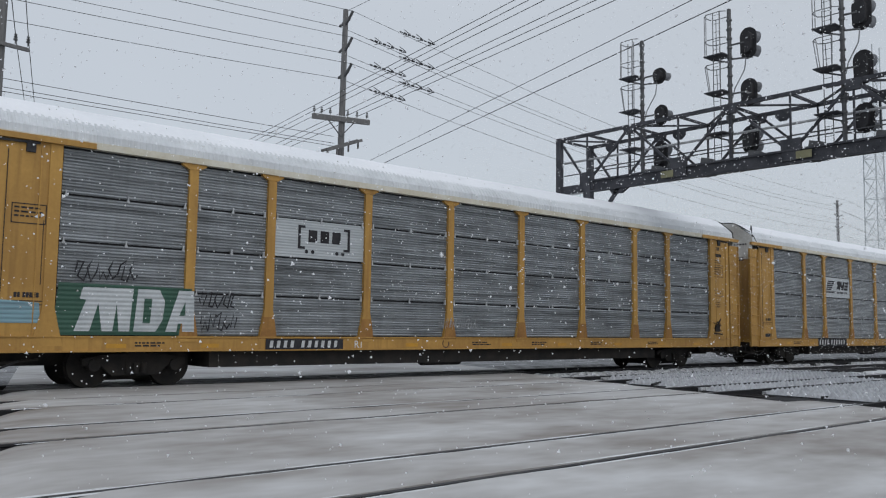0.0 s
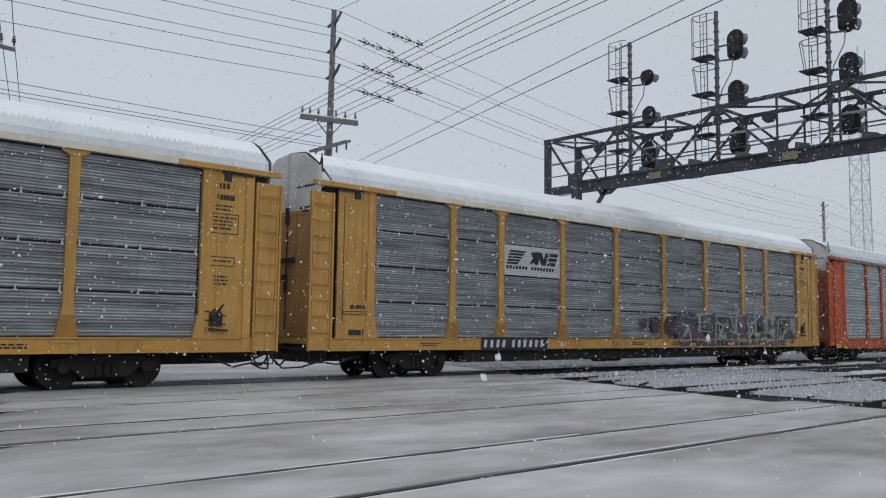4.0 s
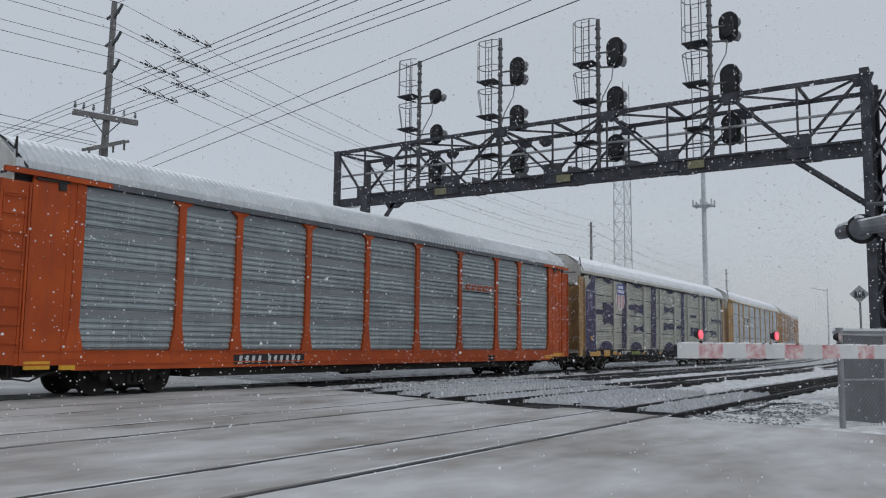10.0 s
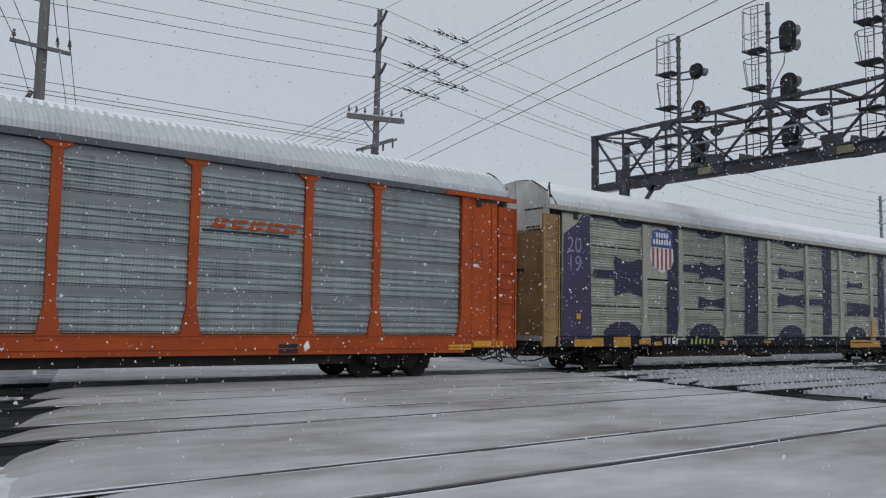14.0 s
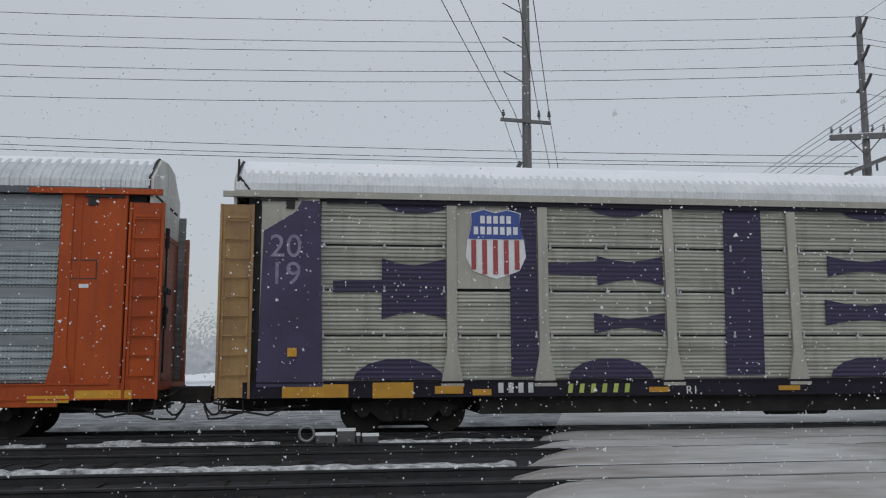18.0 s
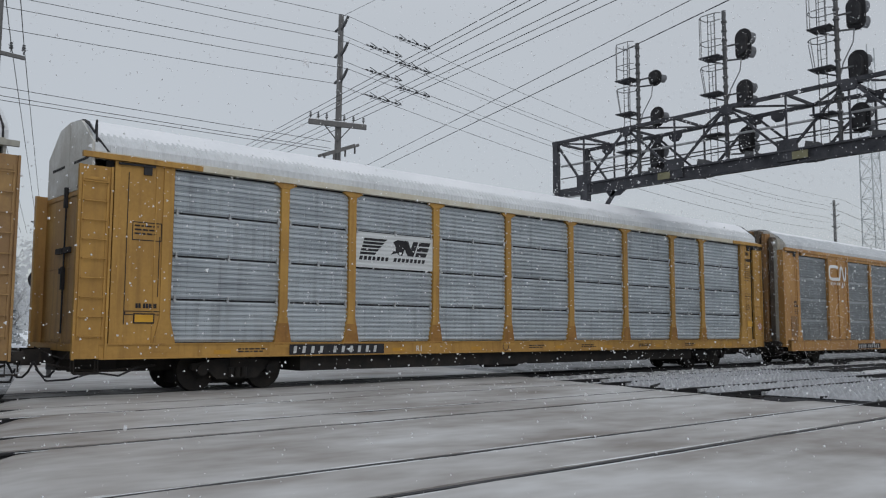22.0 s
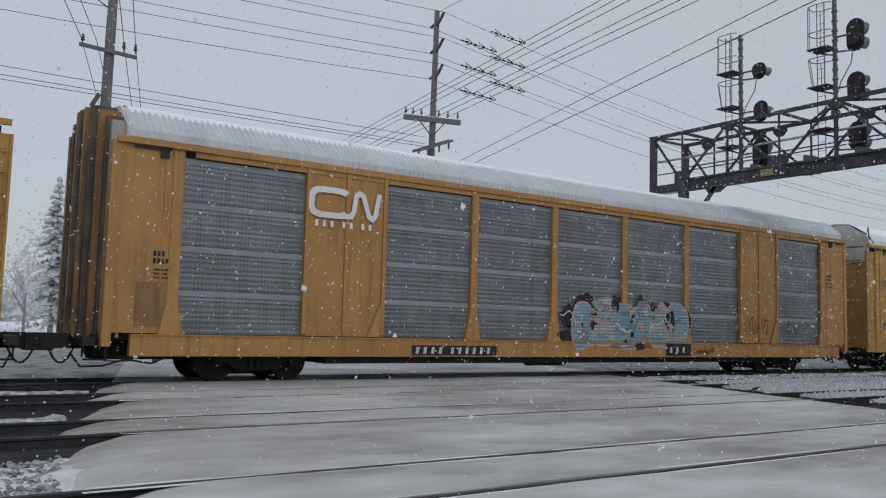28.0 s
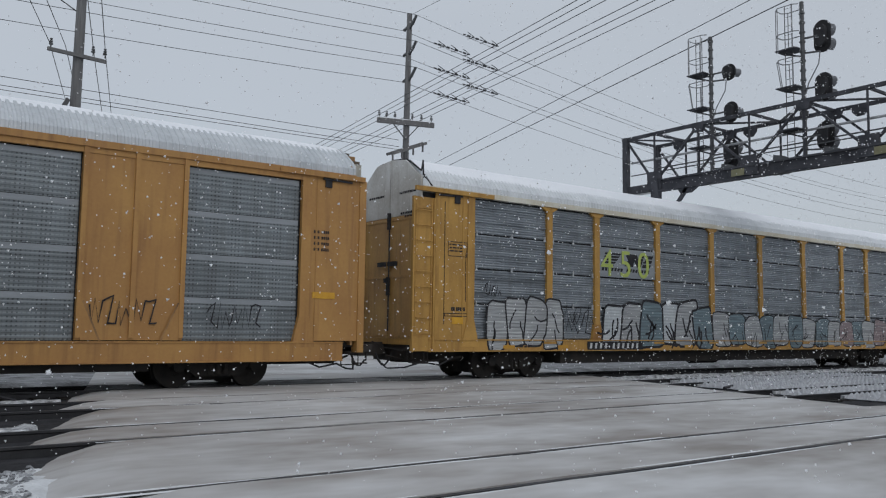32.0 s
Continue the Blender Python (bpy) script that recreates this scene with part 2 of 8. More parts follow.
YELLOW = mat("weathered_yellow_paint", (0.475, 0.275, 0.072), (0.355, 0.20, 0.055), spec=0.3, rough=0.6, scale=0.9, fine=14, bump=0.1, amount=0.6, streaks=0.5, streak_dark=(0.16, 0.08, 0.03))
OCHRE = mat("rusty_ochre_paint", (0.42, 0.228, 0.066), (0.33, 0.165, 0.05), rough=0.6, scale=0.9, fine=14, bump=0.15, streaks=0.55, streak_dark=(0.14, 0.055, 0.025))
ORANGE = mat("faded_orange_paint", (0.43, 0.082, 0.019), (0.31, 0.056, 0.016), spec=0.2, rough=0.6, scale=0.9, fine=14, bump=0.1, amount=0.6, streaks=0.5, streak_dark=(0.2, 0.05, 0.03))
TAN = mat("tan_paint", (0.37, 0.225, 0.08), (0.24, 0.14, 0.06), rough=0.55, scale=1.2, fine=14, bump=0.1, amount=0.6, streaks=0.65, streak_dark=(0.18, 0.09, 0.04))
GREY_PAINT = mat("pale_grey_paint", (0.39, 0.38, 0.335), (0.31, 0.305, 0.27), rough=0.55, scale=1.2, fine=14, bump=0.1, streaks=0.25)
WHITE_PAINT = mat("white_paint", (0.72, 0.74, 0.76), (0.6, 0.62, 0.64), rough=0.5, scale=1.5, fine=18, bump=0.1, streaks=0.15)
PURPLE = mat("purple_spray_paint", (0.052, 0.045, 0.095), (0.036, 0.032, 0.060), spec=0.25, rough=0.65, scale=1.6, fine=6, stretch=(0.5, 1, 14), bump=0.1, amount=0.6, ribs=0.096)
PURPLE_PLATE = mat("purple_plate_paint", (0.070, 0.059, 0.122), (0.05, 0.042, 0.082), spec=0.25, rough=0.65, scale=1.4, fine=12, bump=0.1, streaks=0.3)
SILL_PURPLE = mat("dark_purple_sill", (0.020, 0.018, 0.030), (0.013, 0.012, 0.02), spec=0.2, rough=0.75, scale=2, fine=18, bump=0.1)
SHEET_GREY = perforated("perforated_grey_sheet", (0.255, 0.275, 0.29), (0.185, 0.20, 0.212), pitch=0.032, depth=0.6, spread=0.08, snow=0.72, grime=0.4)
SHEET_BRIGHT = perforated("perforated_bright_sheet", (0.46, 0.51, 0.55), (0.37, 0.415, 0.455), pitch=0.05, column=0.16, depth=0.72, spread=0.06, snow=0.55, grime=0.25, all_over=0.55)
SHEET_BLUE = perforated("perforated_bluish_sheet", (0.325, 0.38, 0.395), (0.25, 0.30, 0.315), pitch=0.075, column=0.42, depth=0.75, spread=0.04, snow=0.3, grime=0.45, all_over=0.9)
SHEET_BEIGE = perforated("perforated_beige_sheet", (0.425, 0.425, 0.365), (0.335, 0.34, 0.295), pitch=0.045, depth=0.7, spread=0.06, metal=0.1, snow=0.3, grime=0.3)
SHEET_SLATE = perforated("perforated_slate_sheet", (0.27, 0.30, 0.33), (0.20, 0.225, 0.25), pitch=0.05, column=0.16, depth=0.5, spread=0.06, snow=0.4, grime=0.4)
RED_GLOW = mat("red_warning_light", (1.0, 0.10, 0.14), (0.95, 0.07, 0.1), rough=0.3, bump=0.0, glow=1.0)
RED = mat("red_reflective", (0.40, 0.10, 0.115), (0.62, 0.56, 0.57), rough=0.5, scale=9, fine=60, amount=0.62)
BLUE = mat("blue_paint", (0.03, 0.07, 0.30), (0.03, 0.06, 0.24), rough=0.5)
STRIPE_RED = mat("red_paint", (0.34, 0.05, 0.06), (0.28, 0.05, 0.06), rough=0.5)
SIGN_YELLOW = mat("yellow_label", (0.65, 0.36, 0.02), (0.5, 0.25, 0.02), rough=0.5)
INK = mat("black_paint", (0.022, 0.022, 0.025), (0.04, 0.04, 0.045), rough=0.75, scale=5, fine=30, bump=0.05, spec=0.15)
PLATE_GREY = mat("worn_light_panel", (0.44, 0.47, 0.49), (0.35, 0.38, 0.40), rough=0.5, scale=1.5, fine=20, streaks=0.2)
SILVER = mat("silver_spray_paint", (0.52, 0.55, 0.57), (0.36, 0.39, 0.41), rough=0.45, metal=0.2, scale=1.5, fine=14, ribs=0.096)
SILVER_DIM = mat("dull_grey_spray_paint", (0.43, 0.45, 0.46), (0.20, 0.21, 0.22), rough=0.6, scale=1.6, fine=6, stretch=(0.5, 1, 14), amount=0.6, ribs=0.096)
TEAL_DIM = mat("dull_teal_spray_paint", (0.17, 0.25, 0.28), (0.09, 0.12, 0.14), rough=0.6, scale=1.6, fine=6, stretch=(0.5, 1, 14), amount=0.6, ribs=0.096)
PINK_DIM = mat("dull_pink_spray_paint", (0.30, 0.23, 0.23), (0.16, 0.13, 0.14), rough=0.6, scale=1.6, fine=6, stretch=(0.5, 1, 14), amount=0.6, ribs=0.096)
VIOLET_DIM = mat("dull_violet_spray_paint", (0.075, 0.06, 0.10), (0.03, 0.028, 0.045), rough=0.6, scale=1.6, fine=6, stretch=(0.5, 1, 14), amount=0.6, ribs=0.096)
SHEET_DARK = perforated("perforated_dark_sheet", (0.200, 0.228, 0.244), (0.145, 0.165, 0.178), pitch=0.085, column=0.5, depth=0.7, spread=0.05, snow=0.15, grime=0.35, all_over=0.9)
TEAL = mat("teal_spray_paint", (0.20, 0.36, 0.42), (0.13, 0.21, 0.25), rough=0.55, scale=1.6, fine=6, stretch=(0.5, 1, 14), amount=0.6, ribs=0.096)
PINK = mat("pink_spray_paint", (0.48, 0.36, 0.36), (0.30, 0.22, 0.22), rough=0.55, scale=1.6, fine=6, stretch=(0.5, 1, 14), amount=0.6, ribs=0.096)
MINT = mat("mint_spray_paint", (0.27, 0.38, 0.27), (0.16, 0.23, 0.17), rough=0.55, scale=1.6, fine=6, stretch=(0.5, 1, 14), amount=0.6, ribs=0.096)
PLUM = mat("plum_spray_paint", (0.17, 0.065, 0.12), (0.08, 0.04, 0.075), rough=0.6, scale=1.6, fine=6, stretch=(0.5, 1, 14), amount=0.6, ribs=0.096)
NAVY_DIM = mat("dull_navy_spray_paint", (0.065, 0.075, 0.17), (0.035, 0.038, 0.08), rough=0.6, scale=1.6, fine=6, stretch=(0.5, 1, 14), amount=0.6, ribs=0.096)
LIME = mat("lime_spray_paint", (0.42, 0.50, 0.12), (0.3, 0.38, 0.08), rough=0.55, scale=2, fine=14)
GREEN_DARK = mat("dark_green_spray", (0.025, 0.09, 0.06), rough=0.55, scale=2, fine=14, ribs=0.096)
MAROON = mat("maroon_spray_paint", (0.042, 0.022, 0.028), rough=0.6, scale=2, fine=14, ribs=0.096)
# bark and snowy needles: haze over the trees is mixed into their colours
BARK = mat("haze_paled_bark", (0.17, 0.165, 0.16), (0.34, 0.34, 0.345), rough=0.9, scale=5, fine=30)
NEEDLES = mat("haze_paled_snowy_needles", (0.30, 0.32, 0.335), (0.56, 0.58, 0.60), rough=0.9, scale=1.6, fine=9, amount=0.8)
# far woods: haze is painted in, the twigs set near the sky's grey
FAR_TWIGS = mat("haze_paled_far_twigs", (0.58, 0.595, 0.61), (0.70, 0.72, 0.74), rough=0.95, scale=0.8, fine=4, amount=0.6)
SPIKE = mat("snow_dusted_stud", (0.045, 0.048, 0.056), (0.30, 0.32, 0.35), rough=0.8, scale=11, fine=30, bump=0.3, amount=0.34)
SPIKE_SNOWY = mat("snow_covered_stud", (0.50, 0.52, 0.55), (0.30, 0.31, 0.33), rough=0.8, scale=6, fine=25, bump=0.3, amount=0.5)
sp_n, sp_l = SPIKE.node_tree.nodes, SPIKE.node_tree.links
sp_g, sp_x, sp_r, sp_m = sp_n.new("ShaderNodeNewGeometry"), sp_n.new("ShaderNodeSeparateXYZ"), sp_n.new("ShaderNodeMapRange"), sp_n.new("ShaderNodeMix")
sp_m.data_type = "RGBA"
sp_m.inputs[7].default_value = (0.66, 0.68, 0.71, 1)
sp_r.inputs["From Min"].default_value, sp_r.inputs["From Max"].default_value, sp_r.inputs["To Max"].default_value = 0.2, 0.5, 0.34
sp_l.new(sp_g.outputs["True Normal"], sp_x.inputs[0])
sp_l.new(sp_x.outputs["X"], sp_r.inputs["Value"])
sp_l.new(sp_n["Principled BSDF"].inputs["Base Color"].links[0].from_socket, sp_m.inputs[6])
sp_l.new(sp_r.outputs[0], sp_m.inputs["Factor"])
sp_l.new(sp_m.outputs[2], sp_n["Principled BSDF"].inputs["Base Color"])
VERGE_SNOW = mat("verge_snow", (0.74, 0.76, 0.78), (0.14, 0.135, 0.125), rough=0.85, scale=4.5, fine=30, bump=0.6, amount=0.30)
FLAKE = mat("snowflake", (0.95, 0.96, 0.97), (0.92, 0.93, 0.95), rough=0.9, bump=0.0)
fl_n, fl_l = FLAKE.node_tree.nodes, FLAKE.node_tree.links
fl_t, fl_m = fl_n.new("ShaderNodeBsdfTranslucent"), fl_n.new("ShaderNodeMixShader")
fl_t.inputs["Color"].default_value, fl_m.inputs["Fac"].default_value = (0.97, 0.98, 1.0, 1), 0.8
fl_l.new(fl_n["Principled BSDF"].outputs[0], fl_m.inputs[1])
fl_l.new(fl_t.outputs[0], fl_m.inputs[2])
fl_l.new(fl_m.outputs[0], fl_n["Material Output"].inputs["Surface"])


# ---- mesh helpers ----
class Geo:
    """Vertices and faces of one mesh, gathered piece by piece."""

    def __init__(self):
        self.v, self.f = [], []

    def add(self, verts, faces):
        k = len(self.v)
        self.v += [tuple(p) for p in verts]
        self.f += [tuple(k + i for i in face) for face in faces]
        return self

    def box(self, x0, x1, y0, y1, z0, z1):
        return self.add([(x0, y0, z0), (x1, y0, z0), (x1, y1, z0), (x0, y1, z0), (x0, y0, z1), (x1, y0, z1), (x1, y1, z1), (x0, y1, z1)],
                        [(0, 3, 2, 1), (4, 5, 6, 7), (0, 1, 5, 4), (1, 2, 6, 5), (2, 3, 7, 6), (3, 0, 4, 7)])

    def tube(self, a, b, r, n=6, r2=None):
        a, b = Vector(a), Vector(b)
        q = (b - a).to_track_quat("Z", "Y")
        r2 = r if r2 is None else r2
        ring = [(math.cos(2 * math.pi * i / n + 0.4), math.sin(2 * math.pi * i / n + 0.4)) for i in range(n)]
        pts = [a + q @ Vector((c * r, s * r, 0)) for c, s in ring] + [b + q @ Vector((c * r2, s * r2, 0)) for c, s in ring]
        return self.add(pts, [(i, (i + 1) % n, n + (i + 1) % n, n + i) for i in range(n)] + [tuple(range(n))[::-1], tuple(range(n, 2 * n))])

    def pipe(self, pts, r, n=5):
        """One bent pipe through the points."""
        pts, verts = [Vector(p) for p in pts], []
        for i, p in enumerate(pts):
            q = (pts[min(i + 1, len(pts) - 1)] - pts[max(i - 1, 0)]).to_track_quat("Z", "Y")
            verts += [p + q @ Vector((r * math.cos(2 * math.pi * k / n), r * math.sin(2 * math.pi * k / n), 0)) for k in range(n)]
        return self.add(verts, [(i * n + k, i * n + (k + 1) % n, (i + 1) * n + (k + 1) % n, (i + 1) * n + k) for i in range(len(pts) - 1) for k in range(n)] + [tuple(range(n))[::-1], tuple(range((len(pts) - 1) * n, len(pts) * n))])

    def bar(self, a, b, w, h):
        """A rectangular bar from a to b, w wide and h high."""
        a, b = Vector(a), Vector(b)
        d = (b - a).normalized()
        side = d.cross(Vector((0, 0, 1)))
        side = side.normalized() if side.length > 1e-4 else Vector((1, 0, 0))
        up = side.cross(d).normalized()
        s, u = side * w / 2, up * h / 2
        return self.add([a - s - u, a + s - u, a + s + u, a - s + u, b - s - u, b + s - u, b + s + u, b - s + u],
                        [(0, 1, 2, 3), (7, 6, 5, 4), (0, 4, 5, 1), (1, 5, 6, 2), (2, 6, 7, 3), (3, 7, 4, 0)])

    def plate(self, pts, y0, y1):
        """An upright plate with the outline pts (x, z), from y0 (front) to y1."""
        n = len(pts)
        return self.add([(x, y0, z) for x, z in pts] + [(x, y1, z) for x, z in pts],
                        [tuple(range(n)), tuple(range(2 * n - 1, n - 1, -1))] + [(i, n + i, n + (i + 1) % n, (i + 1) % n) for i in range(n)])

    def cross_plate(self, pts, x0, x1):
        """A plate across the track with the outline pts (y, z), from x0 to x1."""
        n = len(pts)
        return self.add([(x0, y, z) for y, z in pts] + [(x1, y, z) for y, z in pts],
                        [tuple(range(n)), tuple(range(2 * n - 1, n - 1, -1))] + [(i, n + i, n + (i + 1) % n, (i + 1) % n) for i in range(n)])

    def slab(self, pts, z0, z1):
        """A flat slab with the outline pts (x, y)."""
        n = len(pts)
        return self.add([(x, y, z0) for x, y in pts] + [(x, y, z1) for x, y in pts],
                        [tuple(range(n))[::-1], tuple(range(n, 2 * n))] + [(i, (i + 1) % n, n + (i + 1) % n, n + i) for i in range(n)])

    def ring(self, centre, axis, r0, r1, depth, n=20):
        """A flat disc or annulus of some depth."""
        c, q = Vector(centre), Vector(axis).to_track_quat("Z", "Y")
        turns = [2 * math.pi * i / n for i in range(n)]
        if r0 < 1e-6:
            pts = [c + q @ Vector((r1 * math.cos(t), r1 * math.sin(t), d)) for d in (0, depth) for t in turns]
            return self.add(pts, [tuple(range(n))[::-1], tuple(range(n, 2 * n))] + [(i, (i + 1) % n, n + (i + 1) % n, n + i) for i in range(n)])
        pts = [c + q @ Vector((r * math.cos(t), r * math.sin(t), d)) for d, r in ((0, r0), (0, r1), (depth, r1), (depth, r0)) for t in turns]
        return self.add(pts, [(k * n + i, k * n + (i + 1) % n, (k + 1) % 4 * n + (i + 1) % n, (k + 1) % 4 * n + i) for k in range(4) for i in range(n)])

    def mesh(self, name, material, smooth=False):
        me = bpy.data.meshes.new(name)
        me.from_pydata(self.v, [], self.f)
        me.materials.append(material)
        if smooth:
            me.polygons.foreach_set("use_smooth", [True] * len(me.polygons))
        me.validate()
        me.update()
        return me


def thing(name, label, category, geo=None, material=None, at=(0, 0, 0), turn=0.0, group="", kind="", smooth=False):
    """A top-level thing: a mesh of its own, or an Empty that its parts hang from."""
    ob = new(name, geo.mesh(name, material, smooth) if geo else None)
    ob.matrix_basis = pose(*at, 0, 0, turn)
    return tagged(ob, label, category, group, kind)


def part(name, geo, material, parent, label="", smooth=False, at=(0, 0, 0)):
    """One part under a thing, or under one of its parts; geo may be a mesh that several parts share."""
    ob = new(name, geo if isinstance(geo, bpy.types.Mesh) else geo.mesh(name, material, smooth))
    ob.parent = parent
    ob.location = at
    return tagged(ob, label)

# ---- tracks, road and ground ----
rng = random.Random(7)
CURVE_X, CURVE_R, SKEW = 45.0, 500.0, 0.29
RAILS = (5.76, 7.21, 10.56, 11.98, 14.60, 16.05)
TRAIN_Y, TRAIN_Z = 19.35, 0.0
FAR_RAILS = (18.63, 20.07)


def along(s, y):
    """The place at s along the tracks, y across them: straight at first, then bending away on a wide curve."""
    if s <= CURVE_X:
        return s, y
    a = (s - CURVE_X) / CURVE_R
    r = CURVE_R - (y - TRAIN_Y)
    return CURVE_X + r * math.sin(a), TRAIN_Y + CURVE_R - r * math.cos(a)


def stations(s0, s1, step=4.0):
    out = [s0]
    while out[-1] < s1 - 1e-6:
        out.append(min(s1, out[-1] + (step if out[-1] >= CURVE_X - step else max(step, min(30.0, CURVE_X - out[-1])))))
    return out


def sweep(geo, s0, s1, profile, step=4.0):
    """Draw the outline profile (y, z) along the track from s0 to s1."""
    ss, n = stations(s0, s1, step), len(profile)
    verts = [(*along(s, y), z) for s in ss for y, z in profile]
    faces = [(k * n + i, k * n + (i + 1) % n, (k + 1) * n + (i + 1) % n, (k + 1) * n + i) for k in range(len(ss) - 1) for i in range(n)]
    return geo.add(verts, faces + [tuple(range(n))[::-1], tuple(range((len(ss) - 1) * n, len(ss) * n))])


def rail_profile(y, z):
    return [(y - 0.07, z - 0.17), (y + 0.07, z - 0.17), (y + 0.07, z - 0.155), (y + 0.012, z - 0.13), (y + 0.012, z - 0.045), (y + 0.036, z - 0.03),
            (y + 0.036, z - 0.004), (y + 0.03, z), (y - 0.03, z), (y - 0.036, z - 0.004), (y - 0.036, z - 0.03), (y - 0.012, z - 0.045), (y - 0.012, z - 0.13), (y - 0.07, z - 0.155)]


def rough_sheet(geo, x0, x1, y0, y1, step, z, wobble, taper=0.0, seed=0):
    """An uneven sheet over a rectangle; taper lets its edges sink."""
    nx, ny = max(2, int((x1 - x0) / step)), max(2, int((y1 - y0) / step))
    verts = []
    for i in range(nx + 1):
        for j in range(ny + 1):
            x, y = x0 + (x1 - x0) * i / nx, y0 + (y1 - y0) * j / ny
            h = noise.noise(Vector((x * 2.3, y * 2.3, seed))) * wobble + noise.noise(Vector((x * 7.1, y * 7.1, seed + 3))) * wobble * 0.5
            edge = min(j, ny - j) / max(1, ny / 2)
            verts.append((x, y, z + h - taper * (1 - min(1, edge * 1.6))))
    m = ny + 1
    return geo.add(verts, [(i * m + j, (i + 1) * m + j, (i + 1) * m + j + 1, i * m + j + 1) for i in range(nx) for j in range(ny)])


ground = Geo()
edges = [-1500, -400, -120, -40, 0, 40, 120, 400, 1500]
ground.add([(x, y, -0.30) for x in edges for y in edges], [(i * 9 + j, (i + 1) * 9 + j, (i + 1) * 9 + j + 1, i * 9 + j + 1) for i in range(8) for j in range(8)])
thing("ground", "flat snow-covered ground reaching to the horizon", "ground", ground, SNOW, kind="structure")

far_strip = Geo()
sweep(far_strip, -160, 45.0, [(21.6, -0.29), (60, -0.29), (60, -0.02), (22.2, -0.05)])
sweep(far_strip, 45.0, 330, [(21.6, -0.29), (60, -0.29), (60, -0.02), (22.2, -0.05)])
thing("far_verge", "dirty trampled snow beyond the last track", "verge", far_strip, DIRTY_SNOW, kind="structure")

# trackside bed between the rails, with the snow lying in strips on it
bed = Geo()
for s0, s1 in ((-160, 60), (60, 330)):
    sweep(bed, s0, s1, [(4.6, -0.29), (22.6, -0.29), (22.0, -0.13), (5.1, -0.13)])
thing("track_bed", "dark wet ballast bed under four tracks", "track bed", bed, BALLAST, kind="structure")
verge = Geo()
rough_sheet(verge, -60, 1.6, -14, 5.05, 0.5, -0.14, 0.10, seed=1)
east_verge = Geo()
rough_sheet(east_verge, 15.4, 60, -14, 5.45, 0.4, -0.09, 0.07, seed=2)
thing("verge", "roadside verge under fresh snow with bits of dead grass showing", "verge", east_verge, VERGE_SNOW, kind="structure", smooth=True)
thing("verge", "gravelly trackside verge thinly covered with snow", "verge", verge, GROUND, kind="structure", smooth=True)
strips = Geo()
for x0, x1, y0, y1, z, seed in ((-5.6, 2.7, 7.36, 9.55, -0.075, 3), (24.0, 60, 7.5, 10.2, -0.085, 4), (28.0, 60, 12.9, 14.3, -0.09, 5)):
    rough_sheet(strips, x0, x1, y0, y1, 0.09 if x1 < 5 else 0.3, z, 0.06 if x1 < 5 else 0.10, taper=0.06, seed=seed)
thing("trackside_gravel", "snow-dusted gravel between the tracks", "gravel", strips, GRAVEL_SNOW, kind="structure", smooth=True)

ridges = Geo()
for y0, y1, z, keep, x0, x1 in ((12.18, 12.48, -0.03, 1.0, -45, -6.0), (12.4, 13.2, -0.02, 1.0, -6.0, 2.6), (16.9, 17.6, -0.04, 0.6, -45, 3.9), (10.70, 10.92, -0.05, 0.5, -45, 2.0), (17.7, 18.3, -0.03, 0.45, -45, -4),
                                (12.2, 12.85, -0.03, 0.8, 18.5, 60), (16.25, 17.3, -0.03, 0.9, 19.0, 60), (7.35, 7.9, -0.04, 0.8, 18.5, 60), (11.0, 11.7, -0.06, 0.7, 18.5, 60), (15.0, 15.8, -0.06, 0.7, 19, 60), (17.6, 18.35, -0.02, 0.8, 19.5, 60)):
    x = x0
    while x < x1:
        length = rng.uniform(0.5, 2.4)
        if rng.random() < keep:
            e = min(x1, x + length + 0.15)
            n = max(3, int((e - x) / 0.12))
            top, rim = [], []
            for i in range(n + 1):
                px = x + (e - x) * i / n
                fat = math.sin(math.pi * min(1, max(0, i / n))) ** (0.25 if keep < 1 else 0.02)
                w = (y1 - y0) / 2 * max(0.08, fat * (0.75 + 0.45 * noise.noise(Vector((px * 2.1, y0, 1))) + 0.4 * noise.noise(Vector((px * 8.3, y0, 2)))))
                c = (y0 + y1) / 2 + 0.1 * noise.noise(Vector((px * 1.3, y1, 5)))
                lift = z - 0.02 + 0.03 * noise.noise(Vector((px * 3, y0, 8))) + 0.03 * noise.noise(Vector((px * 9, y0, 3)))
                top += [(px, c - w, -0.15), (px, c - w * 0.5, lift), (px, c + w * 0.4, lift + 0.01), (px, c + w, -0.15)]
            ridges.add(top, [(4 * i + j, 4 * i + 4 + j, 4 * i + 5 + j, 4 * i + 1 + j) for i in range(n) for j in range(3)])
        x += length
for s0, s1, y0, y1 in ((60, 320, 7.4, 10.2), (60, 320, 12.15, 14.35), (60, 320, 16.2, 18.3), (60, 320, 20.4, 22.4), (60, 320, 11.0, 11.6), (60, 320, 15.0, 15.6)):
    sweep(ridges, s0, s1, [(y0, -0.2), (y1, -0.2), (y1 - 0.25, -0.05), (y0 + 0.25, -0.05)])
thing("snow_ridges", "speckled snow lying in strips along the rails", "snow", ridges, RIDGE_SNOW, kind="stuff", smooth=False)

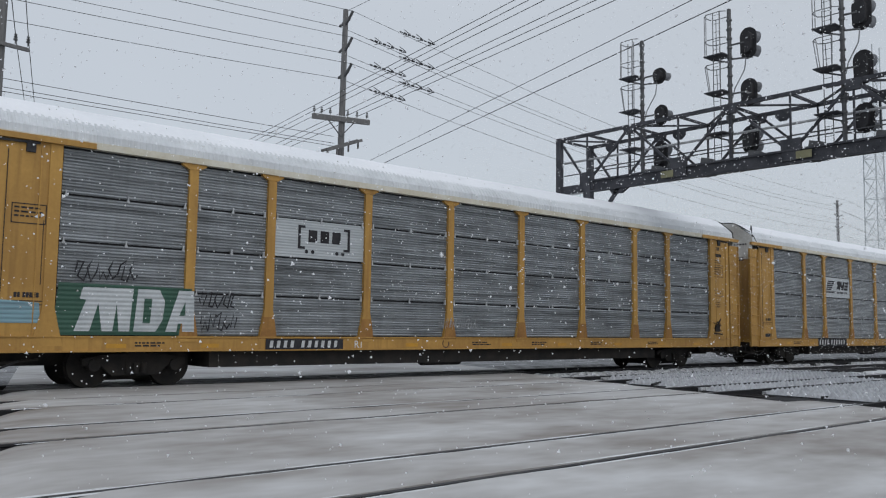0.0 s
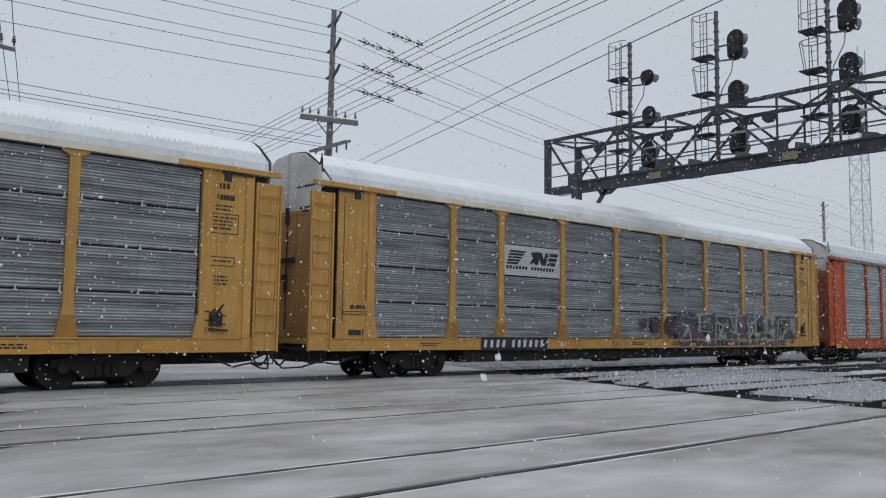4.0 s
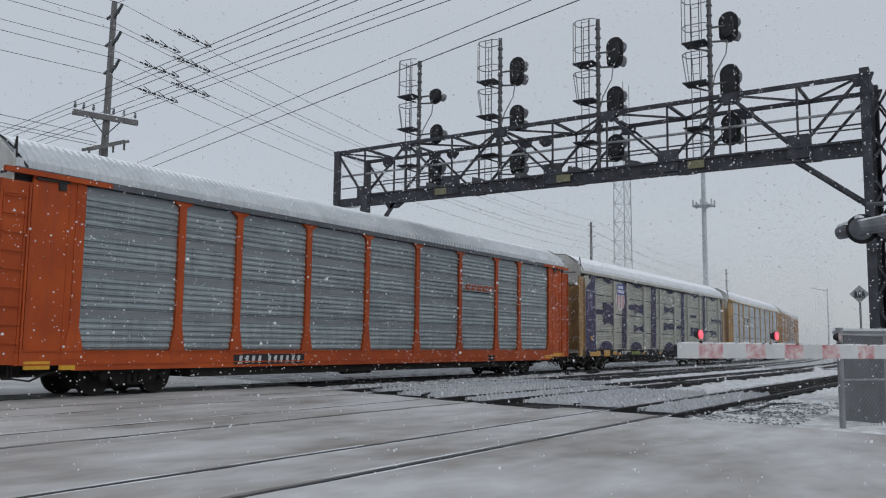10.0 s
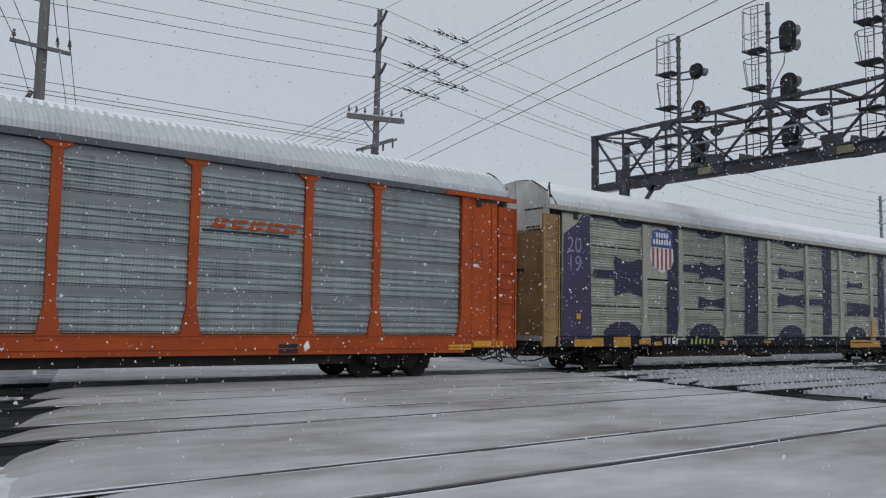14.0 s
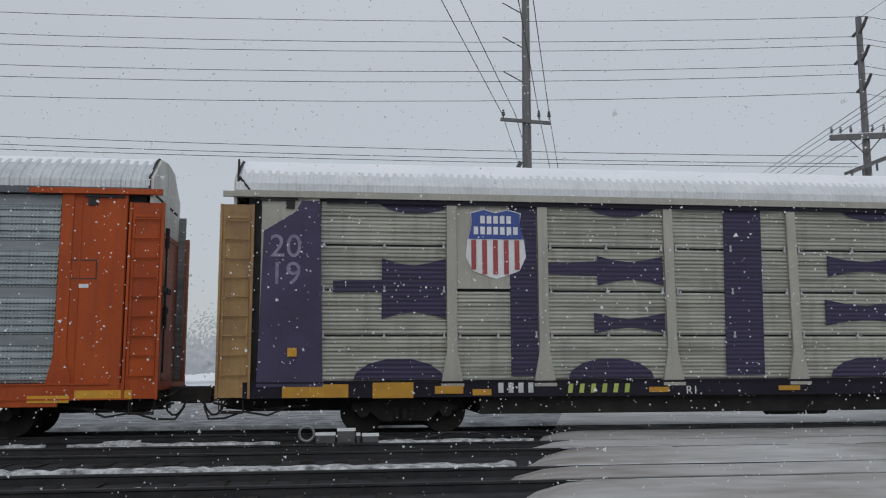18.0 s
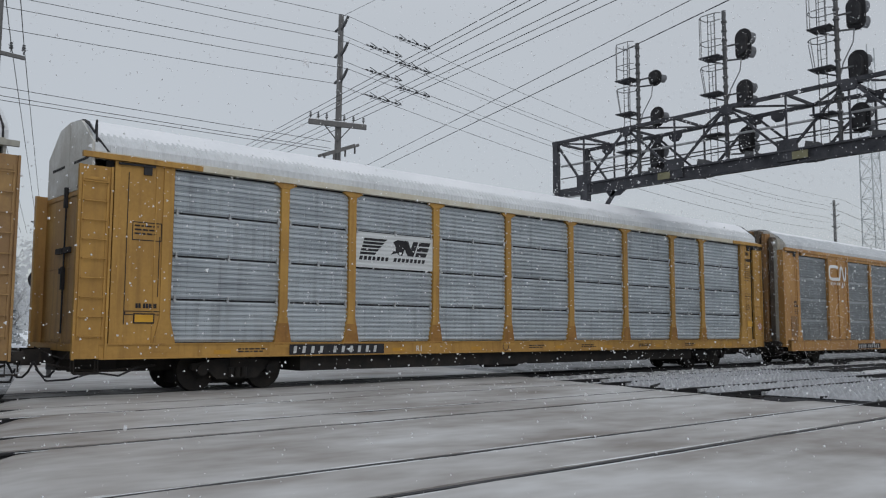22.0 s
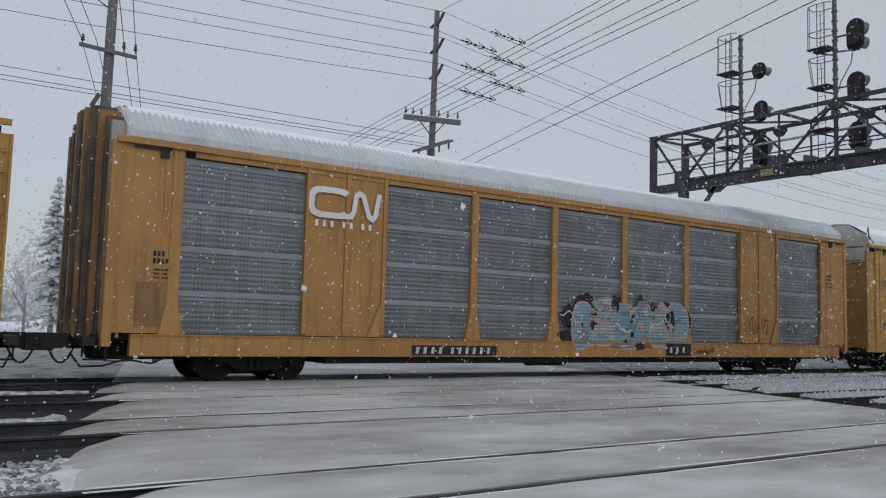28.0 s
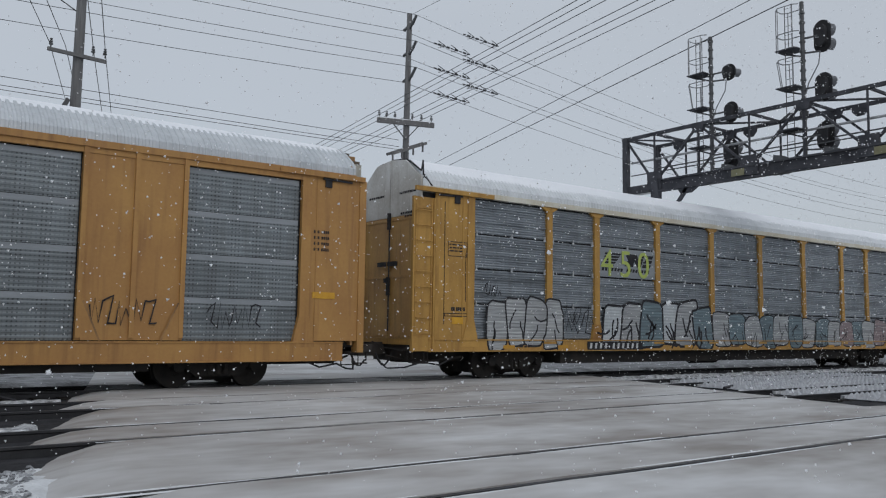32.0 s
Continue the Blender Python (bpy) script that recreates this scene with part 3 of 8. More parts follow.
for i, y in enumerate(RAILS + FAR_RAILS):
    g = Geo()
    sweep(g, -160, 330, rail_profile(y, 0.0 if i < 6 else TRAIN_Z))
    thing("rail", "worn steel running rail, wet and dark" if i < 6 else "steel running rail under the passing train", "rail", g, RAIL, group="running rails", kind="structure")
ties = Geo()
for c, z in ((6.485, -0.115), (11.27, -0.115), (15.325, -0.115), (19.35, -0.12)):
    x = -44.0
    while x < 70:
        if not 1.0 < x < 18.4 or c > 19:
            px, py = along(x, c)
            ties.box(px - 0.11 + rng.uniform(-0.03, 0.03), px + 0.11, py - 1.3, py + 1.3, z - 0.1, z + rng.uniform(-0.01, 0.01))
        x += 0.53
thing("railway_ties", "dark timber ties half buried in ballast", "railway ties", ties, mat("creosoted_tie", (0.016, 0.015, 0.014), (0.035, 0.032, 0.03), spec=0.12, rough=0.9, scale=3, fine=30, stretch=(4, 1, 4)), kind="stuff")


# crossing surface: slabs between the rails, with flangeways left open
def west(y):
    return -0.75 + SKEW * y + 0.07 * noise.noise(Vector((0, y * 0.9, 4))) + 0.02 * noise.noise(Vector((3, y * 4.0, 4)))


def east(y):
    return 14.6 + SKEW * y + 0.10 * noise.noise(Vector((9, y * 1.5, 4))) + (0.9 if y < 8.2 else 0)


crossing = thing("crossing", "level crossing surface of panels under trodden grey snow", "crossing", kind="structure")
LANES = [(-26.0, 5.66), (5.84, 7.13), (7.27, 10.46), (10.63, 11.91), (12.04, 14.54), (14.66, 15.99), (16.10, 18.42)]
SLAB_ENDS = [None, (1.02, 1.80), (1.50, 2.40), (1.87, 2.43), (2.42, 3.50), (3.06, 3.60), (3.62, 4.36)]


def slab_end(k, u):
    """West end of one lane of slabs; the wide one is worn round."""
    a, b = SLAB_ENDS[k]
    return a + (b - a) * (u ** 1.9 if k == 2 else u)


for k, (y0, y1) in enumerate(LANES):
    n = max(8, int((y1 - y0) / 0.1)) if y0 > 0 else 120
    ys = [y0 + (y1 - y0) * i / n for i in range(n + 1)]
    wl_ = [west(y) if k == 0 else slab_end(k, (y - y0) / (y1 - y0)) + 0.04 * noise.noise(Vector((7, y * 2.1, 4))) + 0.015 * noise.noise(Vector((3, y * 7.0, 4))) for y in ys]
    er_ = [east(y) for y in ys]
    nx = 40
    g = Geo()
    verts = []
    for i, y in enumerate(ys):
        for j in range(nx + 1):
            x = wl_[i] + (er_[i] - wl_[i]) * j / nx
            lip = min(j, nx - j) == 0
            verts.append((x, y, -0.12 if lip else 0.004 + 0.012 * noise.noise(Vector((x * 0.8, y * 0.8, 2))) - (0.03 if min(j, nx - j) == 1 else 0)))
    m = nx + 1
    g.add(verts, [(i * m + j, i * m + j + 1, (i + 1) * m + j + 1, (i + 1) * m + j) for i in range(n) for j in range(nx)])
    for row in (0, n):
        base = [(verts[row * m + j][0], ys[row], -0.14) for j in range(nx + 1)]
        g.add([verts[row * m + j] for j in range(nx + 1)] + base, [(j, j + 1, m + j + 1, m + j) for j in range(nx)])
    part("panel", g, ROAD_SNOW, crossing, smooth=False)
g = Geo()
for y0, y1 in ((18.72, 19.98), (20.16, 42.0)):
    g = Geo().slab([(west(y0), y0), (east(y0), y0), (east(y1), y1), (west(y1), y1)], -0.1, TRAIN_Z - 0.005)
    part("panel", g, DIRTY_SNOW if y0 < 19 else ROAD_SNOW, crossing)
g = Geo()
g.slab([(west(18.45) + 0.1, 18.44), (east(18.45), 18.44), (east(18.5), 18.58), (west(18.5) + 0.1, 18.58)], -0.1, TRAIN_Z - 0.03)
part("rubber_edge", g, BLACK, crossing, "dark rubber edge strip along the train's rail")
# snow blown against the slab edges and along the flangeways
lips = Geo()
for y, full in ((5.645, 1.0), (5.86, 0.75), (7.115, 0.8), (7.285, 0.7), (10.44, 0.6), (12.05, 0.5), (14.52, 0.4), (14.68, 0.4)):
    x = west(y) + 0.3
    while x < east(y) - 0.5:
        e = x + 0.18
        amount = noise.noise(Vector((x * 0.55, y * 3, 7))) * 0.9 + full - 0.35
        if amount > 0:
            h, w = 0.003 + 0.005 * min(amount, 1.0) + rng.uniform(-0.0015, 0.0015), 0.016 + 0.018 * min(amount, 1.0)
            lips.add([(x, y - w, 0.0), (e, y - w, 0.0), (e, y - 0.008, h), (x, y - 0.008, h), (e, y + 0.008, h), (x, y + 0.008, h), (e, y + w, 0.0), (x, y + w, 0.0)], [(0, 1, 2, 3), (3, 2, 4, 5), (5, 4, 6, 7)])
        x = e
thing("flangeway_snow", "thin ridges of fresh snow beside the crossing rails", "snow", lips, mat("settled_snow", (0.66, 0.68, 0.70), (0.48, 0.49, 0.50), rough=0.8, scale=2, fine=18), kind="stuff")

# rubber anti-trespass panels: fields of small pyramids
spikes, east_spikes, panels = Geo(), Geo(), []
for x0, x1, y0, y1 in ((-11.3, -6.9, 14.74, 15.93), (-10.4, -6.4, 12.2, 14.42), (-9.6, -6.0, 10.70, 11.84), (-19, -5.75, 7.75, 10.40), (20.2, 30, 14.74, 15.93), (18.9, 27, 10.70, 11.84), (19.4, 30, 12.2, 14.42), (18.6, 27, 5.95, 7.05), (19.2, 26, 7.6, 10.3)):
    p, field = (0.15, spikes) if x1 < 5 else (0.24, east_spikes)
    for i in range(int((x1 - x0) / p)):
        for j in range(int((y1 - y0) / p)):
            x, y = x0 + (i + 0.5) * p, y0 + (j + 0.5) * p
            h, b, z = (0.085 if p < 0.2 else 0.125) * rng.uniform(0.8, 1.15) * (p / 0.145) ** 0.6, p * (0.37 if p < 0.2 else 0.47), -0.10
            field.add([(x - b, y - b, z), (x + b, y - b, z), (x + b, y + b, z), (x - b, y + b, z), (x, y, z + h)], [(0, 1, 4), (1, 2, 4), (2, 3, 4), (3, 0, 4)])
    panels.append((x0, x1, y0, y1))
thing("anti_trespass_studs", "rows of rubber anti-trespass studs dusted with snow", "rubber studs", spikes, SPIKE, kind="stuff")
thing("anti_trespass_studs", "snow-covered rows of large rubber anti-trespass studs", "rubber studs", east_spikes, SPIKE_SNOWY, kind="stuff")
for x0, x1, y0, y1 in panels:
    base = Geo().box(x0, x1, y0, y1, -0.16, -0.098)
    thing("rubber_panel", "rubber panel with snow lying between its studs", "rubber panel", base, RUBBER if x0 > 5 else RIDGE_SNOW, group="anti-trespass panels", kind="structure")
    rim = Geo().box(x0, x1, y1 - 0.07, y1 + 0.02, -0.16, -0.03)
    thing("panel_edging", "snow-topped edging of an anti-trespass panel", "edging", rim, RIDGE_SNOW, group="panel edgings", kind="structure")

# loose stones near the crossing
stones = Geo()
for x0, x1, y0, y1, count in ((-5.7, 2.6, 7.40, 9.45, 4600), (16.3, 24, 3.4, 5.6, 1700), (-12, 1.2, 3.0, 5.3, 900)):
    for _ in range(count):
        x, y, r = rng.uniform(x0, x1), rng.uniform(y0, y1), rng.uniform(0.012, 0.038)
        if x < 5 and x > (slab_end(2, (y - 7.27) / 3.19) + 0.03 if y > 7.27 else west(y) - 0.1):
            continue
        z = -0.085 + 0.1 * noise.noise(Vector((x * 2.3, y * 2.3, 3))) * 0.6
        a = rng.uniform(0, 6.28)
        low = [(x + r * math.cos(a + k * 1.26) * rng.uniform(0.8, 1.25), y + r * math.sin(a + k * 1.26) * rng.uniform(0.8, 1.25), z + r * rng.uniform(-0.2, 0.3)) for k in range(5)]
        top = [(x + (p[0] - x) * 0.55, y + (p[1] - y) * 0.55, z + r * rng.uniform(0.55, 0.9)) for p in low]
        stones.add(low + top, [(k, (k + 1) % 5, 5 + (k + 1) % 5, 5 + k) for k in range(5)] + [(5, 6, 7, 8, 9)])
thing("ballast_stones", "loose dark ballast stones poking through snow", "stones", stones, STONE, kind="stuff")

# ---- the train: covered car carriers ----
OCHRE_DOOR = mat("sooty_ochre_door_paint", (0.40, 0.22, 0.075), (0.22, 0.12, 0.05), rough=0.65, scale=0.9, fine=12, bump=0.15, amount=0.7, streaks=0.85, streak_dark=(0.04, 0.03, 0.025))
SOOTY = mat("sooty_rusted_steel", (0.16, 0.12, 0.085), (0.07, 0.056, 0.045), rough=0.8, scale=1.5, fine=18, bump=0.2, amount=0.7)
REFLECTOR = mat("dull_yellow_reflector", (0.52, 0.27, 0.02), (0.40, 0.20, 0.02), rough=0.45)
ORANGE_DOOR = mat("faded_orange_door_paint", (0.44, 0.22, 0.17), (0.30, 0.08, 0.04), rough=0.65, scale=0.9, fine=12, bump=0.15, amount=0.7, streaks=0.8, streak_dark=(0.04, 0.03, 0.03))
BAND_SLATE = mat("plain_slate_sheet", (0.235, 0.26, 0.28), (0.175, 0.195, 0.21), rough=0.5, metal=0.3, scale=1.2, fine=14, stretch=(0.6, 1, 6), amount=0.6)
BAND_PALE = mat("plain_pale_sheet", (0.285, 0.31, 0.335), (0.21, 0.232, 0.25), rough=0.5, metal=0.2, scale=1.2, fine=14, stretch=(0.6, 1, 6), amount=0.6)
DOOR_WHITE = mat("dirty_white_door_paint", (0.66, 0.67, 0.66), (0.46, 0.45, 0.42), rough=0.6, scale=1.2, fine=14, bump=0.1, amount=0.6, streaks=0.35, streak_dark=(0.2, 0.16, 0.12))
RUST_YELLOW = mat("rust_browned_yellow_paint", (0.36, 0.19, 0.055), (0.24, 0.12, 0.04), spec=0.25, rough=0.7, scale=2.5, fine=18, bump=0.15, amount=0.6, streaks=0.4, streak_dark=(0.10, 0.05, 0.02))
CREAM = mat("snow_dusted_cream_paint", (0.62, 0.61, 0.54), (0.50, 0.46, 0.36), rough=0.6, scale=1.4, fine=16, bump=0.1, amount=0.6)
PANEL_GREY = mat("painted_sheet_panel", (0.44, 0.47, 0.49), (0.34, 0.37, 0.39), rough=0.5, scale=1.3, fine=12, stretch=(0.5, 1, 8), amount=0.6, ribs=0.069)
PANEL_WHITE = mat("painted_white_sheet_panel", (0.62, 0.65, 0.67), (0.50, 0.53, 0.55), rough=0.5, scale=1.3, fine=12, stretch=(0.5, 1, 8), amount=0.5, ribs=0.11)
CLIP = mat("snow_flecked_clip_steel", (0.52, 0.54, 0.56), (0.30, 0.31, 0.33), rough=0.6, scale=9, fine=40)
TRUCK_BLACK = mat("greasy_black_cast_steel", (0.018, 0.018, 0.019), (0.034, 0.031, 0.028), spec=0.15, rough=0.85, scale=3, fine=30, bump=0.3)
STENCIL = mat("worn_white_stencil", (0.56, 0.58, 0.59), (0.40, 0.41, 0.42), rough=0.6, scale=6, fine=30, amount=0.5)
HALF, EDGE, FACE, SHEET_Y = 14.1, 12.17, -1.50, -1.40
POSTS = (-9.22, -7.22, -4.36, -1.46, 1.46, 4.36, 7.22, 9.22)
SILL_LOW, SILL_TOP, EAVE = 0.77, 1.10, 4.99
SHARED = {}


def shared(key, make):
    """A mesh that alike pieces share, made once."""
    if key not in SHARED:
        SHARED[key] = make()
    return SHARED[key]


def sheet_mesh(width, height, material, ridges, flat=0.0, depth=0.028):
    """A corrugated side sheet, its lower left corner at the origin, with folded edges; flat: share of the height left plain at the top."""
    def make():
        g, prof = Geo(), [(0.0, 0.0)]
        top = height * (1 - flat)
        for i in range(ridges):
            a, s = i / ridges * top, top / ridges
            out = depth * (1.75 if i in (ridges - 3, ridges - 4, ridges // 3) and ridges > 9 else 0.9)
            prof += [(a + s * 0.20, 0.0), (a + s * 0.36, -out), (a + s * 0.66, -out), (a + s * 0.90, 0.0)]
        prof.append((height, 0.0))
        if flat:
            prof.insert(-1, (top + 0.02, -depth * 0.3))
        n = len(prof)
        g.add([(x, y, z) for x in (0.0, width) for z, y in prof], [(i, n + i, n + i + 1, i + 1) for i in range(n - 1)])
        return g.mesh("side_sheet", material)
    return shared(("sheet", round(width, 3), round(height, 3), material.name, ridges, flat, depth), make)


def post_mesh(material, flare=True):
    def make():
        z0, z1, w = SILL_TOP - 0.10, EAVE, 0.108
        pts = [(-0.235, z0), (0.235, z0), (0.215, z0 + 0.18), (w + 0.015, z0 + 0.66), (w, z0 + 0.74), (w, z1 - 0.10), (-w, z1 - 0.10), (-w, z0 + 0.74), (-w - 0.015, z0 + 0.66), (-0.215, z0 + 0.18)] if flare else \
              [(-w, z0), (w, z0), (w, z1), (-w, z1)]
        g = Geo().plate(pts, FACE, FACE + 0.2)
        return g.mesh("post", material)
    return shared(("post", material.name, flare), make)


def add_post(car, material, x, flare=True, cap=True):
    """A side post with its foot plate and the flared cap under the eave."""
    post, z0, z1, w = part("post", post_mesh(material, flare), None, car, at=(x, 0, 0)), SILL_TOP - 0.10, EAVE, 0.108
    if flare:
        part("foot_plate", shared(("foot", material.name), lambda: Geo().box(-0.245, 0.245, FACE - 0.02, FACE - 0.001, z0 - 0.02, z0 + 0.05).mesh("foot_plate", material)), None, post)
    if flare and material is YELLOW:
        part("rusty_foot", shared("rusty_foot", lambda: Geo().plate([(-0.225, z0 + 0.052), (0.225, z0 + 0.052), (0.205, z0 + 0.19), (w + 0.035, z0 + 0.56), (-w - 0.035, z0 + 0.56), (-0.205, z0 + 0.19)], FACE - 0.006, FACE - 0.001).mesh("rusty_foot", RUST_YELLOW)), None, post, "rust-browned post foot")
    if cap:
        part("cap", shared(("cap", material.name), lambda: Geo().plate([(-w - 0.02, z1 - 0.16), (w + 0.02, z1 - 0.16), (0.29, z1 - 0.07), (0.29, z1 + 0.018), (-0.29, z1 + 0.018), (-0.29, z1 - 0.07)], FACE - 0.012, FACE + 0.08).mesh("cap", material)), None, post)


def clip_mesh():
    return shared("clip", lambda: Geo().plate([(-0.028, -0.07), (0.028, -0.07), (0.028, -0.03), (0.013, -0.02), (0.013, 0.035), (0.022, 0.04), (0.022, 0.065), (-0.022, 0.065), (-0.022, 0.04), (-0.013, 0.035), (-0.013, -0.02), (-0.028, -0.03)], -0.028, 0.02).mesh("clip", CLIP))


def roof_outline(lift=0.0, cut=-1.52):
    pts = [(-1.50, EAVE + 0.03), (-1.52, EAVE + 0.12), (-1.49, EAVE + 0.28), (-1.36, EAVE + 0.46), (-1.04, EAVE + 0.70), (-0.72, EAVE + 0.88), (-0.38, EAVE + 0.94), (0.0, EAVE + 0.96)]
    pts = [(y, z + lift) for y, z in pts if y > cut]
    return pts + [(-y, z) for y, z in reversed(pts[:-1])]


def roof_mesh(half=HALF, material=None, pitch=0.131):
    def make():
        g, prof = Geo(), roof_outline()
        n, xs, rib = len(prof), [], (0.13 if material else 0.08) * pitch
        x = -half + 0.30
        while x < half - 0.40:
            xs += [(x, 0.0), (x + 0.34 * pitch, 0.0), (x + 0.47 * pitch, rib), (x + 0.87 * pitch, rib)]
            x += pitch
        verts = []
        for x, lift in xs:
            for k, (y, z) in enumerate(prof):
                (ya, za), (yb, zb) = prof[max(0, k - 1)], prof[min(len(prof) - 1, k + 1)]
                out = Vector((za - zb, yb - ya)).normalized() * lift
                verts.append((x, y + out.x, z + out.y))
        g.add(verts, [(i * n + j, (i + 1) * n + j, (i + 1) * n + j + 1, i * n + j + 1) for i in range(len(xs) - 1) for j in range(n - 1)])
        return g.mesh("roof", material or ROOF_METAL)
    return shared(("roof", half, material, pitch), make)


def snow_mesh(seed, half=HALF, bare=0.19):
    """Snow on the crown of a roof, thinning towards the eaves with an uneven edge."""
    def make():
        g, verts, nx, ny, cover = Geo(), [], 260, 14, 0.004
        prof = roof_outline()
        n = len(prof) - 1

        def on(u):
            k = min(n - 1, int(u * n))
            (ya, za), (yb, zb), f = prof[k], prof[k + 1], u * n - k
            return ya + (yb - ya) * f, za + (zb - za) * f
        for i in range(nx + 1):
            x = -half + 0.4 + (2 * half - 0.8) * i / nx
            low = bare + 0.022 * noise.noise(Vector((x * 0.5, seed, 0))) + 0.016 * noise.noise(Vector((x * 2.2, seed, 4)))
            for j in range(ny + 1):
                u = low + (1 - 2 * low) * j / ny
                y, z = on(u)
                edge = min(1.0, min(j, ny - j) / 4)
                thick = cover + (0.060 + 0.012 * noise.noise(Vector((x * 0.7, y, seed)))) * edge
                k = Vector((y * 0.45, z - EAVE + 0.25)).normalized() * thick
                verts.append((x, y + k.x, z + k.y))
        m = ny + 1
        g.add(verts, [(i * m + j, (i + 1) * m + j, (i + 1) * m + j + 1, i * m + j + 1) for i in range(nx) for j in range(ny)])
        return g.mesh("roof_snow", ROOF_SNOW, True)
    return shared(("snow", seed, bare), make)


def ladder(car, material, x):
    """Nine grab irons, each a rung of its own under the ladder's back strip."""
    back = part("ladder", Geo().box(-0.27, -0.23, -0.02, 0.0, 1.2, 4.6).box(0.23, 0.27, -0.02, 0.0, 1.2, 4.6).box(-0.23, 0.23, -0.015, 0.0, 4.5, 4.56), material, car, at=(x, FACE, 0))
    rung = shared(("rung", material.name), lambda: Geo().pipe([(-0.24, 0, 0), (-0.24, -0.06, 0), (0.24, -0.06, 0), (0.24, 0, 0)], 0.015, 5).mesh("rung", material))
    for k in range(9):
        part("rung", rung, None, back, at=(0, 0, 1.25 + k * 0.40))


def truck(car, x):
    """A two-axle truck: side frames, bolster and springs under the car, wheelsets that roll."""
    g = Geo()
    for y in (-1.02, 1.02):
        g.plate([(-1.12, 0.66), (-1.12, 0.52), (-0.72, 0.50), (-0.50, 0.30), (0.50, 0.30), (0.72, 0.50), (1.12, 0.52), (1.12, 0.66), (0.5, 0.76), (-0.5, 0.76)], y - 0.07, y + 0.07)
        for sx in (-0.17, 0.0, 0.17):
            g.tube((sx, y - 0.10, 0.34), (sx, y - 0.10, 0.56), 0.065, 8)
        for ax in (-0.88, 0.88):
            g.tube((ax, y - 0.13, 0.52), (ax, y + 0.13, 0.52), 0.13, 12)
    # the long block is added to fill the dark between the wheels
    g.box(-0.2, 0.2, -1.1, 1.1, 0.45, 0.80).box(-0.42, 0.42, -0.82, 0.82, 0.26, 0.74).box(-1.05, 1.05, -0.60, 0.60, 0.18, 0.80)
    for bx in (-0.40, 0.40):
        g.box(bx - 0.05, bx + 0.05, -0.95, 0.95, 0.30, 0.44)
    frame_ob = part("truck_frame", g, TRUCK_BLACK, car, "grimy cast steel truck frame, filled in dark between the wheels", at=(x, 0, -0.04))
    sets = []
    for ax in (-0.88, 0.88):
        def make():
            w = Geo().tube((0, -0.75, 0), (0, 0.75, 0), 0.075, 10)
            for y in (-0.72, 0.72):
                s = 1 if y > 0 else -1
                w.tube((0, y - 0.06, 0), (0, y + 0.06, 0), 0.46, 32)
                w.tube((0, y - s * 0.06, 0), (0, y - s * 0.085, 0), 0.485, 32)
                w.tube((0, y + s * 0.06, 0), (0, y + s * 0.16, 0), 0.10, 10)
                for k in range(3):
                    w.tube((0.2 * math.cos(k * 2.09), y + s * 0.06, 0.2 * math.sin(k * 2.09)), (0.2 * math.cos(k * 2.09), y + s * 0.075, 0.2 * math.sin(k * 2.09)), 0.05, 6)
            return w.mesh("wheelset", TRUCK_BLACK)
        sets.append(part("wheelset", shared("wheelset", make), None, frame_ob, at=(ax, 0, 0.50)))
    return sets


def bars(car, x0, z0, spec, size, material, name="stencil", slant=0.0, y=FACE - 0.006, label="", step=0.0):
    """Stencilled marks as plain bars: spec is a string of word lengths; slant leans them."""
    x, key = x0, ("bar", size, slant, material.name)
    me = shared(key, lambda: Geo().plate([(0, 0), (size * 0.52, 0), (size * (0.52 + slant), size), (slant * size, size)], 0, 0.004).mesh("stencil_bar", material))
    for word in spec:
        for _ in range(word):
            ob = part("stencil_bar", me, None, car, at=(x, y, z0))
            x += step or size * 0.78
        x += (step or size) * 0.6
    return ob


LAYER = [0]


def paint(car, name, pts, material, y=FACE - 0.006, label=""):
    """A sprayed or painted shape; each lies a hair in front of the last, so that overlaps stay clean."""
    LAYER[0] = (LAYER[0] + 1) % 12
    y -= 0.0008 * LAYER[0]
    return part(name, Geo().plate(pts, y, y + 0.0006), material, car, label)


def strip(g, pts, w, y, closed=False):
    """One connected painted line of width w along the points (x, z), mitred at the bends."""
    pts = [Vector((x, z)) for x, z in pts]
    n, verts = len(pts), []
    for k, p in enumerate(pts):
        a, b = (pts[k - 1], pts[(k + 1) % n]) if closed else (pts[max(0, k - 1)], pts[min(n - 1, k + 1)])
        d1, d2 = (p - a).normalized(), (b - p).normalized()
        d = d1 + d2
        d = d.normalized() if d.length > 0.2 else Vector((-d1.y, d1.x))
        side = Vector((d.y, -d.x)) * (w / 2 * min(1.6, 1 / max(0.5, abs(d.dot(d1 if d1.length > 0.5 else d2)))))
        verts += [(p.x + side.x, y, p.y + side.y), (p.x - side.x, y, p.y - side.y)]
    return g.add(verts, [(2 * k, 2 * k + 1, (2 * k + 3) % (2 * n), (2 * k + 2) % (2 * n)) for k in range(n if closed else n - 1)])


